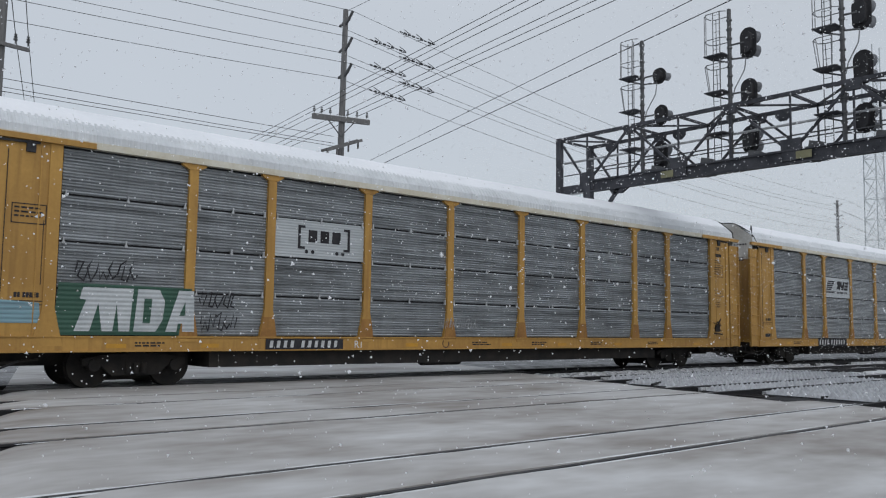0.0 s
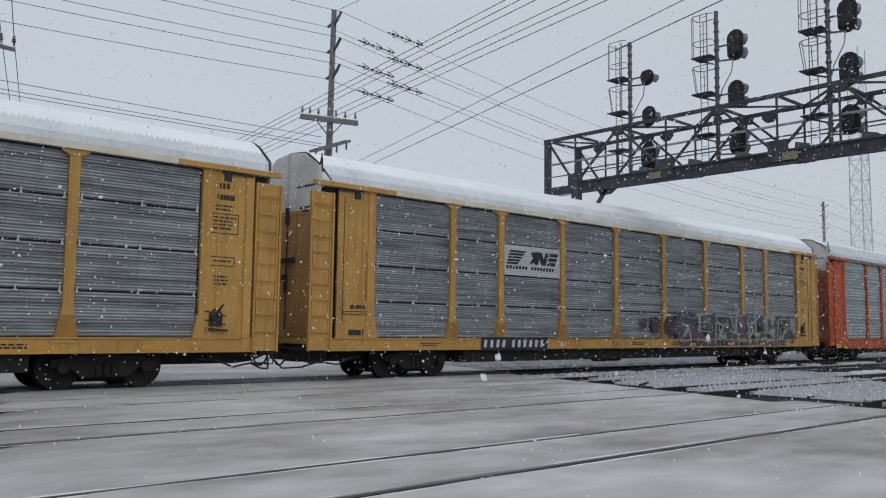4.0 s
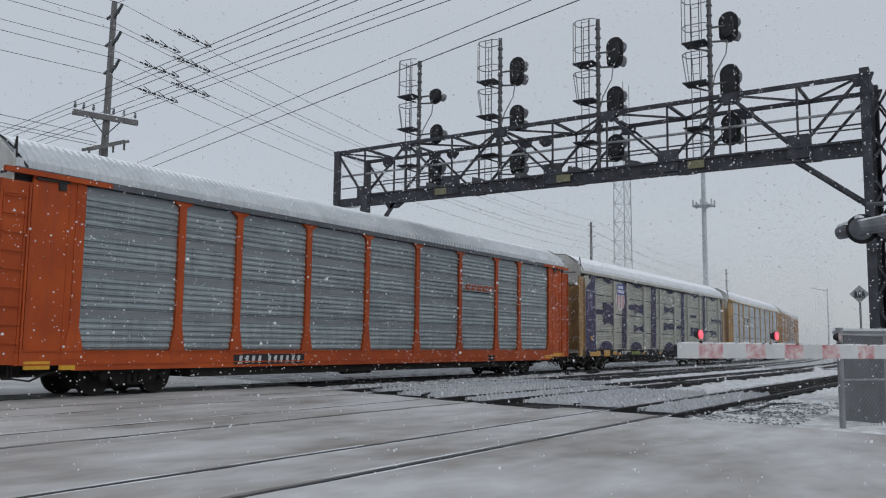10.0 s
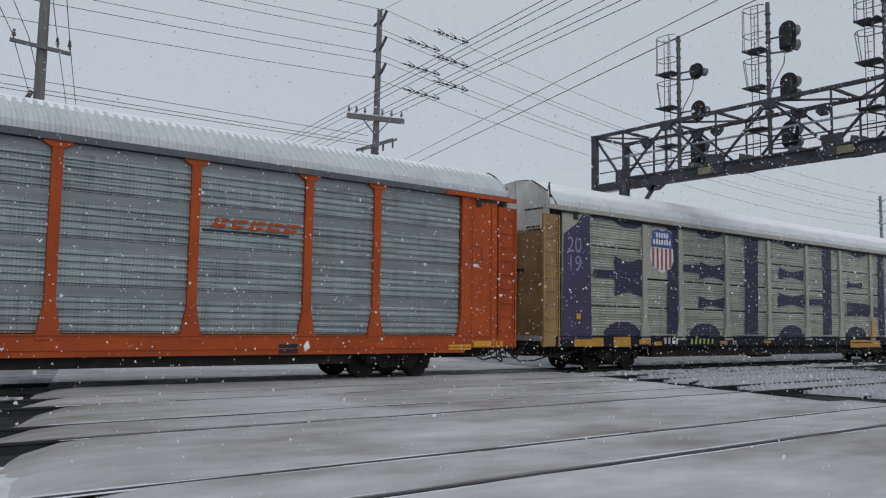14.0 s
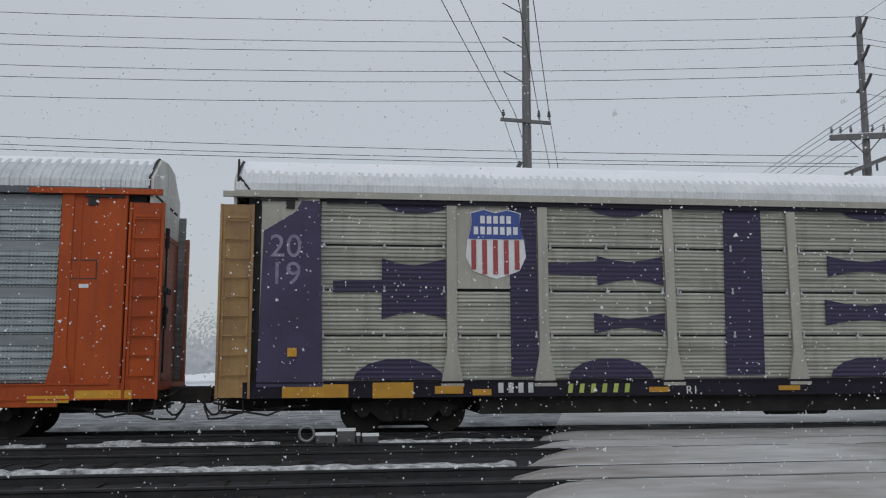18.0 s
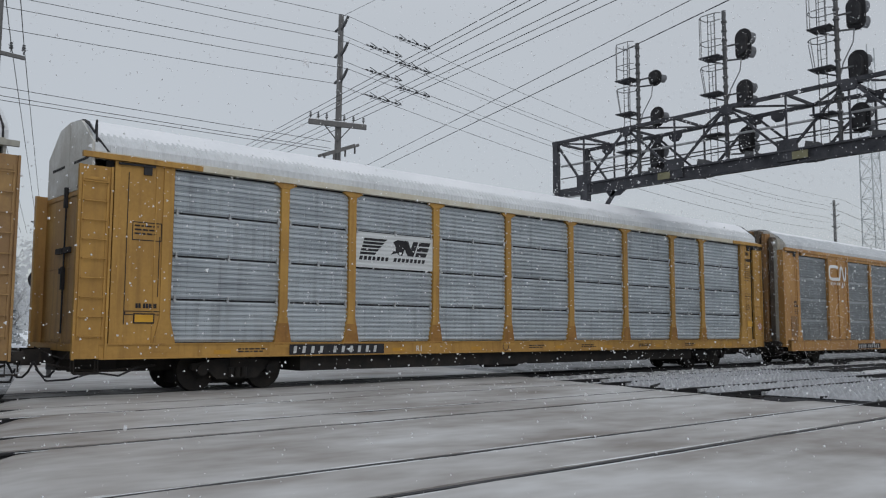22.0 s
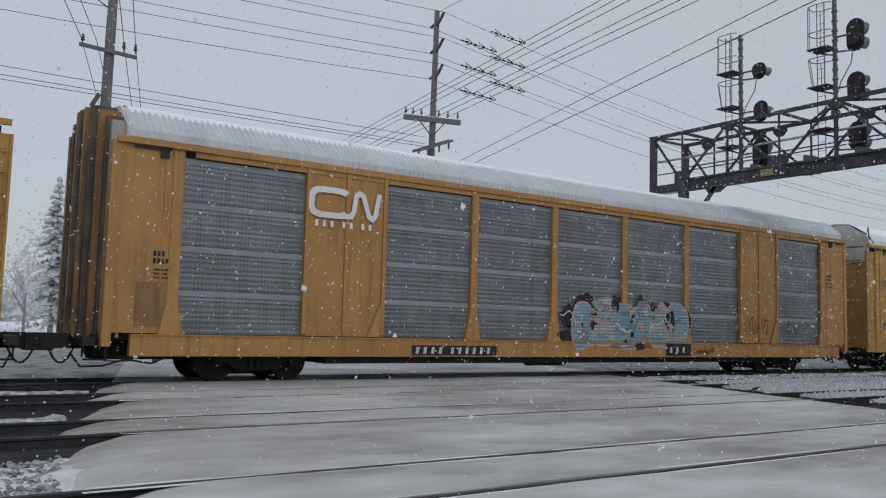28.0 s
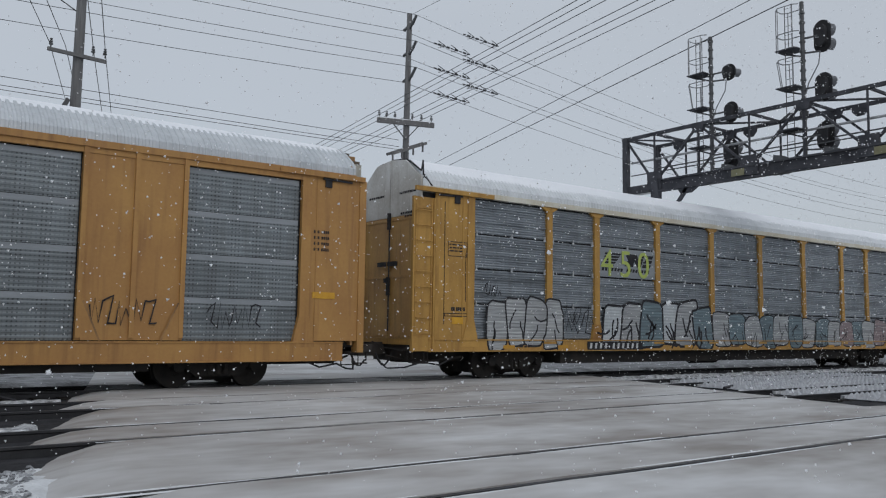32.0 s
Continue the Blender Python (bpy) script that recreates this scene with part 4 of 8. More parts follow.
def graffiti(car, x0, x1, z0, z1, letters, fills, outline, seed, label, width=0.055, inner=2, shade=None, square=0.55):
    """Sprayed bubble letters: swollen overlapping shapes with a wavering outline and inner strokes; no readable word."""
    r = random.Random(seed)
    step = (x1 - x0) / letters
    for k in range(letters):
        cx, cz = x0 + (k + 0.5) * step, (z0 + z1) / 2 + r.uniform(-0.06, 0.06)
        w, h, lean = step * r.uniform(0.56, 0.64), (z1 - z0) / 2 * r.uniform(0.9, 1.05), r.uniform(-0.12, 0.12)
        pts = []
        for j in range(22):
            t = 2 * math.pi * j / 22
            c, n_ = math.cos(t), math.sin(t)
            swell = 1 + 0.13 * noise.noise(Vector((c * 1.6, n_ * 1.6, seed * 3.1 + k))) + 0.05 * math.sin(3 * t + seed + k)
            px, pz = math.copysign(abs(c) ** square, c) * swell, math.copysign(abs(n_) ** square, n_) * swell
            pts.append((cx + px * w + lean * pz, cz + pz * h))
        y = FACE - 0.008 - 0.0022 * (k % 3)
        if shade:
            part("graffiti_shadow", Geo().plate([(p + 0.09, q - 0.05) for p, q in pts], FACE - 0.0068, FACE - 0.0062), shade, car)
        part("graffiti_letter", Geo().plate(pts, y, y + 0.0005), fills[k % len(fills)], car, label if k == 0 else "")
        g = Geo()
        strip(g, pts, width, y - 0.0008, True)
        part("graffiti_line", g, outline, car)
        for _ in range(inner):
            px, pz, turn = cx + r.uniform(-0.45, 0.45) * w, cz + r.uniform(-0.3, 0.5) * h, r.uniform(-0.5, 0.5)
            line = [(px, pz)]
            for q in range(4):
                turn += r.uniform(-0.5, 0.5)
                line.append((line[-1][0] + math.sin(turn) * h * 0.22, line[-1][1] - math.cos(turn) * h * 0.22))
            part("graffiti_line", strip(Geo(), line, width * 0.85, y - 0.0014), outline, car)


def wildstyle(car, x0, x1, z0, z1, letters, seed):
    """Interlocking angular letters in violet, plum and navy with wide mint strokes; no readable word."""
    r = random.Random(seed)
    top = [(x0 + (x1 - x0) * k / 18, z1 + r.uniform(-0.14, 0.06)) for k in range(18, -1, -1)]
    part("graffiti_ground", Geo().plate([(x0 + 0.25, z0), (x1 - 0.3, z0), (x1, z0 + 0.5)] + top + [(x0 - 0.15, z0 + 0.6)], FACE - 0.0068, FACE - 0.0062), VIOLET_DIM, car, "dark violet graffiti ground")
    step = (x1 - x0) / letters
    for k in range(letters):
        a, w, h = x0 + k * step + 0.06, step * 0.9, z1 - z0
        for q in range(13):
            px, pz, pw, ph = a + r.uniform(0, 0.7) * w, z0 + r.uniform(0.03, 0.75) * h, w * r.uniform(0.15, 0.42), h * r.uniform(0.08, 0.26)
            lean = r.uniform(-0.1, 0.1)
            y = FACE - 0.0076 - 0.0003 * q
            part("sprayed_patch", Geo().plate([(px, pz), (px + pw, pz + lean), (px + pw + 0.05, pz + ph), (px - 0.04, pz + ph - lean)], y, y + 0.0002), r.choice((NAVY_DIM, INK, PLUM, PLUM, NAVY_DIM, MAROON, TEAL_DIM, MINT)), car)
        for path in r.sample((((0.95, 0.9), (0.2, 0.9), (0.05, 0.65), (0.3, 0.5), (0.85, 0.5), (0.95, 0.2), (0.1, 0.12)), ((0.1, 0.05), (0.1, 0.95), (0.9, 0.95), (0.9, 0.75), (0.4, 0.75)),
                              ((0.0, 0.95), (0.45, 0.1), (0.6, 0.1), (1.0, 0.95)), ((0.1, 0.2), (0.8, 0.2), (0.8, 0.4), (0.3, 0.4), (0.3, 0.62), (0.9, 0.62)), ((0.2, 0.0), (0.2, 0.7), (0.75, 0.7), (0.75, 0.0))), 3):
            g = Geo()
            strip(g, [(a + p * w + r.uniform(-0.16, 0.16), z0 + q * h + r.uniform(-0.12, 0.12)) for p, q in path[r.choice((0, 1)):r.choice((3, 4, 5))]], r.choice((0.03, 0.05, 0.09)), FACE - 0.0115)
            part("graffiti_line", g, MINT, car)
        x = a + r.uniform(0.1, 0.5) * w
        wedge = [(x, z1 - 0.05), (x + 0.22, z1 + 0.03), (x + 0.15, z0 + 0.45 * h), (x + 0.06, z0 + 0.40 * h)] if k % 2 else [(x, z0 + 0.2 * h), (x + 0.45, z0 + 0.45 * h), (x + 0.38, z0 + 0.62 * h), (x + 0.16, z0 + 0.40 * h)]
        part("graffiti_fill", Geo().plate(wedge, FACE - 0.0125, FACE - 0.0123), MINT, car)


def flames(car, spots, material, seed):
    """Jagged dark sprayed patches round a piece."""
    r = random.Random(seed)
    for x, z, w, h in spots:
        pts = []
        for j in range(14):
            t, q = 2 * math.pi * j / 14, r.uniform(0.55, 1.15)
            pts.append((x + w * q * math.cos(t), z + h * q * math.sin(t)))
        part("sprayed_patch", Geo().plate(pts, FACE - 0.0062, FACE - 0.0056), material, car)


def scribble(car, x, z, w, h, material, seed, name="scribble"):
    """A scrawled tag: one thin wandering sprayed line."""
    r = random.Random(seed)
    line, letters = [(x, z + h * r.uniform(0.2, 0.8))], max(3, round(w / max(0.12, h * 0.55)))
    for k in range(letters):
        a, step = x + w * k / letters, w / letters
        for p, q in r.choice((((0.1, 1.0), (0.25, 0.0), (0.6, 0.55), (0.9, 0.05)), ((0.2, 0.9), (0.7, 1.0), (0.3, 0.1), (0.85, 0.0)), ((0.1, 0.1), (0.35, 1.0), (0.65, 0.1), (0.95, 0.9)), ((0.5, 1.0), (0.1, 0.5), (0.5, 0.0), (0.9, 0.45)))):
            line.append((a + p * step + r.uniform(-0.08, 0.08) * step, z + h * (q + r.uniform(-0.12, 0.12))))
    part(name, strip(Geo(), line, 0.034, FACE - 0.027), material, car)


def car_shell(label, paint_main, end_paint, sill_paint, roof_band, seed, half=HALF, ladders=True, bare=0.19, reach=EDGE, roof=None, pitch=0.131, slots=(), sill=(SILL_LOW, SILL_TOP), lead=0.0):
    """What all the cars share: deck, far side, roof, ends, sills, couplers and trucks; lead sets both ends off the middle."""
    car = thing("autorack_car", label, "rail car", group="cars of the train")
    # solid core: the unlit interior's darkness is put into its black colour
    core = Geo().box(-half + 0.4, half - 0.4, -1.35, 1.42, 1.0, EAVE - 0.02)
    part("inner_body", core, BLACK, car, "solid black core standing for the unlit interior behind the side sheets")
    far = Geo().box(-half + 0.1, half - 0.1, 1.43, 1.50, SILL_TOP, EAVE)
    for x in (-reach, *POSTS, reach):
        far.box(x - 0.11, x + 0.11, 1.50, 1.56, SILL_TOP - 0.1, EAVE)
    part("far_side", far, SHEET_GREY, car)
    part("side_sill", Geo().box(-half + 0.55, half - 0.55, FACE - 0.005, FACE + 0.16, *sill), sill_paint, car, at=(lead, 0, 0))
    for z in (sill[0], sill[1] - 0.03):
        part("sill_flange", Geo().box(-half + 0.55, half - 0.55, FACE - 0.03, FACE - 0.006, z, z + 0.03), sill_paint, car, at=(lead, 0, 0))
    part("side_sill", Geo().box(-half + 0.55, half - 0.55, 1.34, 1.50, SILL_LOW, SILL_TOP), sill_paint, car, at=(lead, 0, 0))
    under = Geo().box(-13.6, 13.6, -0.32, 0.32, 0.46, 0.98).box(-8.6, 8.6, -1.3, 1.3, 0.40, 0.86).box(-13.8, 13.8, -1.3, 1.3, 0.9, 1.0)
    for x in (-6, -3, 0.4, 3.5, 6.4):
        under.box(x, x + 0.5, -1.2, 1.2, 0.42, 0.6)
    under.tube((-2.0, -0.9, 0.5), (-0.6, -0.9, 0.5), 0.2, 10)
    part("underframe", under, TRUCK_BLACK, car, "black underframe with brake gear")
    part("roof", roof_mesh(half, roof, pitch), None, car, "ribbed white roof", at=(lead, 0, 0))
    part("roof_snow", snow_mesh(seed, half, bare), None, car, "wind-smoothed snow on the roof", at=(lead, 0, 0))
    part("eave_rail", Geo().box(-half + 0.3, half - 0.3, FACE - 0.055, FACE + 0.11, EAVE - 0.028, EAVE + 0.115), roof_band, car, at=(lead, 0, 0))
    middle = half
    for s in (-1, 1):
        half = middle + s * lead
        edge = reach - (0.25 if s > 0 and not ladders else 0.0)
        # end door: painted below, whitened at the top, with a shallow gable
        x0, x1 = sorted((s * (half - 0.32), s * (half - 0.26)))
        for y0, y1 in ((-1.46, -0.02), (0.02, 1.46)):
            door = part("end_door", Geo().box(x0, x1, y0, y1, 0.95, 4.38), end_paint, car, "folding end door leaf")
            for z in (1.15, 2.75, 4.30):
                part("rib", Geo().box(*sorted((s * (half - 0.265), s * (half - 0.245))), y0 + 0.06, y1 - 0.06, z - 0.03, z + 0.03), end_paint, door)
            top = [(-1.46, 4.39), (-0.02, 4.39), (-0.02, 5.98), (-0.70, 5.90), (-1.46, 5.34)] if y0 < 0 else [(0.02, 4.39), (1.46, 4.39), (1.46, 5.34), (0.70, 5.90), (0.02, 5.98)]
            part("door_top", Geo().cross_plate(top, x0, x1), DOOR_WHITE, door, "whitened door top")
        latch = Geo().tube((s * (half - 0.22), -0.06, 1.3), (s * (half - 0.22), -0.06, 4.5), 0.02, 6).box(*sorted((s * (half - 0.28), s * (half - 0.2))), -0.42, 0.0, 3.05, 3.17).box(*sorted((s * (half - 0.28), s * (half - 0.2))), 0.12, 0.5, 3.05, 3.17)
        xa, xb = sorted((s * (half - 0.262), s * (half - 0.252)))
        for z0, z1, yy in ((4.05, 4.5, -0.03), (2.25, 2.75, -0.03), (2.6, 2.72, 0.1)):
            part("lock_rod", Geo().box(*sorted((s * (half - 0.26), s * (half - 0.18))), yy - 0.04, yy + 0.04, z0, z1), BLACK, door)
        rows_g, rr = Geo(), random.Random(seed * 7 + s)
        for yy0, z, wide in ((-1.25, 4.98, 0.8), (0.3, 4.98, 0.8), (-1.1, 4.42, 0.5), (-1.1, 4.32, 0.4)):
            yy = yy0
            while yy < yy0 + wide:
                ww = rr.uniform(0.04, 0.12)
                rows_g.box(xa, xb, yy, yy + ww, z, z + 0.06)
                yy += ww + 0.035
        tagged(part("small_print", rows_g, INK, door), kind="stuff")
        part("door_latch", latch, BLACK, door)
        hoop = Geo()
        if s > 0:
            hoop.pipe([(s * (half - 0.34), ya, za) for ya, za in ((-1.52, 5.02), (-1.47, 5.36), (-0.95, 5.78), (-0.66, 5.93), (0.0, 5.99), (0.66, 5.93), (1.47, 5.36))], 0.024, 6)
        else:
            hoop.pipe([(s * (half - 0.34), ya, za) for ya, za in ((-1.46, 5.30), (-1.43, 5.78), (-1.36, 5.52), (-0.95, 5.78), (-0.66, 5.93), (0.0, 5.99), (0.66, 5.93), (1.40, 5.40))], 0.024, 6)
            hoop.pipe([(s * (half - 0.36), -1.46, 5.40), (s * (half - 0.62), -1.50, 5.08)], 0.03, 5)
        part("roof_end", Geo().cross_plate([(-1.48, EAVE), (1.48, EAVE), (1.46, EAVE + 0.34), (0.72, EAVE + 0.86), (0, EAVE + 0.94), (-0.72, EAVE + 0.86), (-1.46, EAVE + 0.34)], *sorted((s * (half - 0.40), s * (half - 0.34)))), ROOF_METAL if ladders else end_paint, car, "whitened roof end" if ladders else "rusty ochre roof end")
        if ladders:
            part("roof_hoop", hoop, BLACK, car, "black steel roof end bar")
        # side plate, ladder bay
        a, b = sorted((s * edge, s * (half - (0.85 if ladders else 0.0))))
        part("corner_plate", Geo().box(a, b, FACE + 0.01, FACE + 0.06, SILL_TOP - 0.05, EAVE - 0.02), paint_main, car)
        part("corner_post", Geo().plate([(s * edge - 0.3, SILL_TOP - 0.2), (s * edge + 0.3, SILL_TOP - 0.2), (s * edge + 0.12, SILL_TOP + 0.55), (s * edge + 0.12, EAVE), (s * edge - 0.12, EAVE), (s * edge - 0.12, SILL_TOP + 0.55)], FACE - 0.012, FACE + 0.1), paint_main, car)
        part("top_strip", Geo().box(*sorted((s * edge - s * 0.75, s * (half - 0.05))), FACE - 0.085, FACE + 0.005, EAVE - 0.03, EAVE + 0.085), paint_main, car)
        if ladders and s not in slots:
            part("filler_plate", Geo().box(*sorted((s * (half - 0.86), s * (half - 0.74))), FACE + 0.004, FACE + 0.055, SILL_LOW + 0.05, EAVE - 0.03), paint_main, car)
        if s > 0 and ladders and s not in slots:
            part("stiffener", Geo().box(half - 0.96, half - 0.755, FACE - 0.02, FACE + 0.08, SILL_LOW + 0.05, EAVE - 0.03), paint_main, car)
        part("panel_seam", Geo().box(s * (edge + 0.28) - 0.012, s * (edge + 0.28) + 0.012, FACE - 0.002, FACE + 0.02, SILL_TOP, EAVE - 0.1), paint_main, car)
        part("end_step", Geo().box(*sorted((s * (half - 0.05), s * half)), FACE + 0.05, 1.45, 0.95, 1.1), paint_main, car)
        lever = Geo().pipe([(s * (half + 0.04), -1.42, 0.92), (s * (half + 0.10), -1.30, 0.80), (s * (half + 0.12), -0.45, 0.86), (s * (half + 0.30), -0.10, 1.02)], 0.016, 5)
        part("uncoupling_lever", lever, STEEL_DARK, car)
        stirrup = Geo().pipe([(s * (half - 0.08), -1.44, 0.95), (s * (half - 0.08), -1.46, 0.48), (s * (half - 0.56), -1.46, 0.48), (s * (half - 0.56), -1.44, 0.85)], 0.018, 5)
        part("stirrup_step", stirrup, STEEL_DARK, car)
        pipe_ = Geo().pipe([(s * (half - 1.9), -1.15, 0.62), (s * (half - 0.9), -1.10, 0.52), (s * (half - 0.3), -0.75, 0.55), (s * (half + 0.15), -0.55, 0.66)], 0.028, 6)
        part("brake_pipe", pipe_, STEEL_DARK, car)
        part("draft_gear", Geo().box(*sorted((s * (half - 1.3), s * (half - 0.1))), -0.45, 0.45, 0.52, 0.95), STEEL_DARK, car)
        if ladders:
            far_bay = part("ladder_bay", Geo().box(*sorted((s * (half - 0.70), s * half)), 1.44, 1.50, SILL_LOW + 0.02, 4.46), end_paint, car)
            part("bay_stile", Geo().box(*sorted((s * (half - 0.06), s * half)), 1.36, 1.44, SILL_LOW, 4.46), end_paint, far_bay)
            a, b = sorted((s * (half - 0.70), s * half))
            part("ladder_bay", Geo().box(a, b, FACE, FACE + 0.05, SILL_LOW + 0.02, 4.80), paint_main, car)
            for e in (a, b - 0.05):
                part("bay_stile", Geo().box(e, e + 0.05, FACE - 0.04, FACE - 0.001, SILL_LOW, 4.80), paint_main, car)
            ladder(car, paint_main, s * (half - 0.35))
        else:
            part("corner_column", Geo().box(*sorted((s * (half - 0.16), s * (half + 0.02))), FACE - 0.02, FACE + 0.25, SILL_LOW, EAVE), paint_main, car)
            for y, out, stuff in ((-1.18, 0.0, GREY_PAINT), (-1.0, 0.06, SOOTY), (-0.72, 0.16, end_paint), (-0.42, 0.26, SOOTY), (-0.12, 0.32, end_paint), (0.2, 0.34, SOOTY), (0.5, 0.34, end_paint), (0.85, 0.34, SOOTY), (1.2, 0.34, end_paint)):
                part("end_rib", Geo().box(*sorted((s * (half - 0.25), s * (half + (out if s < 0 else min(out, 0.08))))), y - 0.09, y + 0.09, 0.95, EAVE + 0.88 - 0.62 * max(0.0, abs(y) - 0.5)), stuff, car)
        part("latch_box", Geo().box(s * 12.66 - 0.09, s * 12.66 + 0.09, FACE - 0.03, FACE + 0.03, EAVE - 0.26, EAVE - 0.05).bar((s * 12.5, FACE - 0.03, EAVE - 0.06), (s * 13.3, FACE - 0.03, EAVE - 0.08), 0.03, 0.05), BLACK, car)
        gear = Geo().box(*sorted((s * 13.5, s * 14.72)), -0.16, 0.16, 0.68, 1.0).box(*sorted((s * 14.35, s * 14.7)), -0.26, 0.26, 0.64, 0.98)
        gear.box(*sorted((s * 13.8, s * 14.05)), -1.4, 1.4, 0.78, 0.96)
        gear.tube((s * 14.0, -1.2, 0.55), (s * 14.0, -1.2, 0.9), 0.02, 5).tube((s * 13.55, -1.3, 0.5), (s * 13.55, -1.3, 0.85), 0.02, 5).tube((s * 14.0, -1.25, 0.5), (s * 13.55, -1.35, 0.5), 0.02, 5)
        part("coupler", gear, STEEL_DARK, car, "black coupler and draft gear")
        hose = Geo()
        hose.pipe([(s * (14.0 + 0.5 * t), -0.45, 0.72 - 1.3 * t * (1 - t)) for t in (0, 0.2, 0.4, 0.6, 0.8, 1.0)], 0.025)
        part("brake_hose", hose, BLACK, car)
        line = [(s * (half - 1.5), -1.28, 0.60), (s * (half - 1.05), -1.30, 0.42), (s * (half - 0.55), -1.22, 0.50), (s * (half - 0.15), -1.02, 0.36), (s * (half + 0.22), -0.72, 0.33), (s * (half + 0.36), -0.48, 0.58)]
        part("air_line", Geo().pipe(line, 0.024, 6), BLACK, car)
    wheels = truck(car, -10.2) + truck(car, 10.2)
    return car, wheels


def bays(edges, car, material, rows, ridges, flat=0.0, low=SILL_TOP + 0.02, high=EAVE - 0.03, clips=True, skip=(), depth=0.024, band=None, gap=0.10):
    """Side sheets between the posts, in rows, each a part; clips hold the joints."""
    h = (high - low) / rows
    for k, (a, b) in enumerate(zip(edges, edges[1:])):
        for r in range(rows):
            if (k, r) in skip:
                continue
            me = sheet_mesh(b - a - 2 * gap, h - (0.042 if clips else 0.012), material, ridges, flat, depth)
            part("side_sheet", me, None, car, at=(a + gap, SHEET_Y, low + r * h))
            if flat and band:
                part("plain_strip", Geo().box(a + gap + 0.005, b - gap - 0.005, SHEET_Y - 0.014, SHEET_Y - 0.008, low + r * h + (h - 0.012) * (1 - flat) + 0.03, low + (r + 1) * h - 0.014), band, car)
            if clips and r and b - a > 1:
                for x in (a + 0.17, (a + b) / 2, b - 0.17):
                    part("clip", clip_mesh(), None, car, at=(x, SHEET_Y - 0.045, low + r * h))


def posted_car(label, paint_main, sheet, rows=4, ridges=20, seed=1, roof_band=None, sill=None, flat=0.0, clips=True, skip=(), flare=True, depth=0.020, band=None, bare=0.19, half=HALF, roof=None, pitch=0.131, slots=(), lead=0.0):
    car, wheels = car_shell(label, paint_main, DOOR_YELLOW if paint_main is YELLOW else ORANGE_DOOR if paint_main is ORANGE else paint_main, sill or paint_main, roof_band or (CREAM if paint_main is YELLOW else WHITE_PAINT), seed, half, bare=bare, roof=roof, pitch=pitch, slots=slots, lead=lead)
    edges = (-EDGE + 0.06, *POSTS, EDGE - 0.06)
    bays(edges, car, sheet, rows, ridges, flat, clips=clips, skip=skip, depth=depth, band=band)
    for x in POSTS:
        add_post(car, paint_main, x, flare, paint_main is not GREY_PAINT)
    return car, wheels


def horse_panel(car, x0, x1, z0, z1, face=None):
    """A pale name panel with a striped emblem and heavy marks, as plain shapes."""
    w, h = x1 - x0, z1 - z0
    panel = part("name_panel", Geo().box(x0, x1, SHEET_Y - 0.055, SHEET_Y - 0.035, z0, z1), face or PANEL_GREY, car, "pale name panel")
    y = SHEET_Y - 0.060

    def stroke_part(pts):
        part("emblem_stroke", Geo().plate(pts, y, y + 0.004), INK, panel)
    for k in range(5):
        z = z0 + h * (0.80 - k * 0.10)
        g = Geo().plate([(x0 + w * (0.105 - 0.012 * k), z - h * 0.034), (x0 + w * (0.36 - 0.03 * k), z - h * 0.034), (x0 + w * (0.40 - 0.035 * k), z + h * 0.034), (x0 + w * (0.115 - 0.012 * k), z + h * 0.034)], y, y + 0.004)
        part("emblem_stripe", g, INK, panel)
    stroke_part([(x0 + w * p, z0 + h * q) for p, q in ((0.44, 0.40), (0.52, 0.47), (0.55, 0.40), (0.59, 0.40), (0.62, 0.60), (0.66, 0.40), (0.735, 0.40), (0.80, 0.84), (0.735, 0.84), (0.70, 0.62), (0.665, 0.84), (0.53, 0.85), (0.47, 0.78), (0.51, 0.62))])
    for q, a, b in ((0.40, 0.755, 0.90), (0.56, 0.775, 0.925), (0.72, 0.80, 0.945)):
        stroke_part([(x0 + w * a, z0 + h * q), (x0 + w * b, z0 + h * q), (x0 + w * (b + 0.02), z0 + h * (q + 0.12)), (x0 + w * (a + 0.02), z0 + h * (q + 0.12))])
    x = x0 + w * 0.05
    for k in range(16):
        if k != 7:
            part("name_bar", Geo().plate([(x, z0 + h * 0.21), (x + w * 0.036, z0 + h * 0.21), (x + w * 0.046, z0 + h * 0.32), (x + w * 0.010, z0 + h * 0.32)], y, y + 0.004), INK, panel)
        x += w * 0.053


def number_plate(car, x0, x1, spec=(4, 6), tall=False, drop=0.0):
    """A black panel on the sill with slanted pale bars for its marks."""
    low, high = (SILL_LOW - 0.02, SILL_TOP + 0.04) if tall else (SILL_LOW + 0.03 - drop, SILL_TOP - 0.05 - drop)
    part("number_panel", Geo().box(x0, x1, FACE - 0.036, FACE - 0.031, low, high), INK, car, "black panel with pale stencilled marks")
    size = (high - low) * (0.56 if tall else 0.66)
    bars(car, x0 + 0.10, (low + high - size) / 2, spec, size, STENCIL, slant=0.15, y=FACE - 0.041, step=(x1 - x0 - 0.2) / (sum(spec) + 0.6))


def text_part(car, words, size, x, z, material, y=FACE - 0.014):
    cu = bpy.data.curves.new("mark", "FONT")
    cu.body, cu.size, cu.extrude = words, size, 0.002
    tmp = bpy.data.objects.new("mark", cu)
    me = bpy.data.meshes.new_from_object(tmp)
    bpy.data.objects.remove(tmp)
    me.materials.clear()
    me.materials.append(material)
    me.transform(Matrix.Translation((x, y, z)) @ Matrix.Rotation(radians(90), 4, "X"))
    return part("mark", me, None, car)


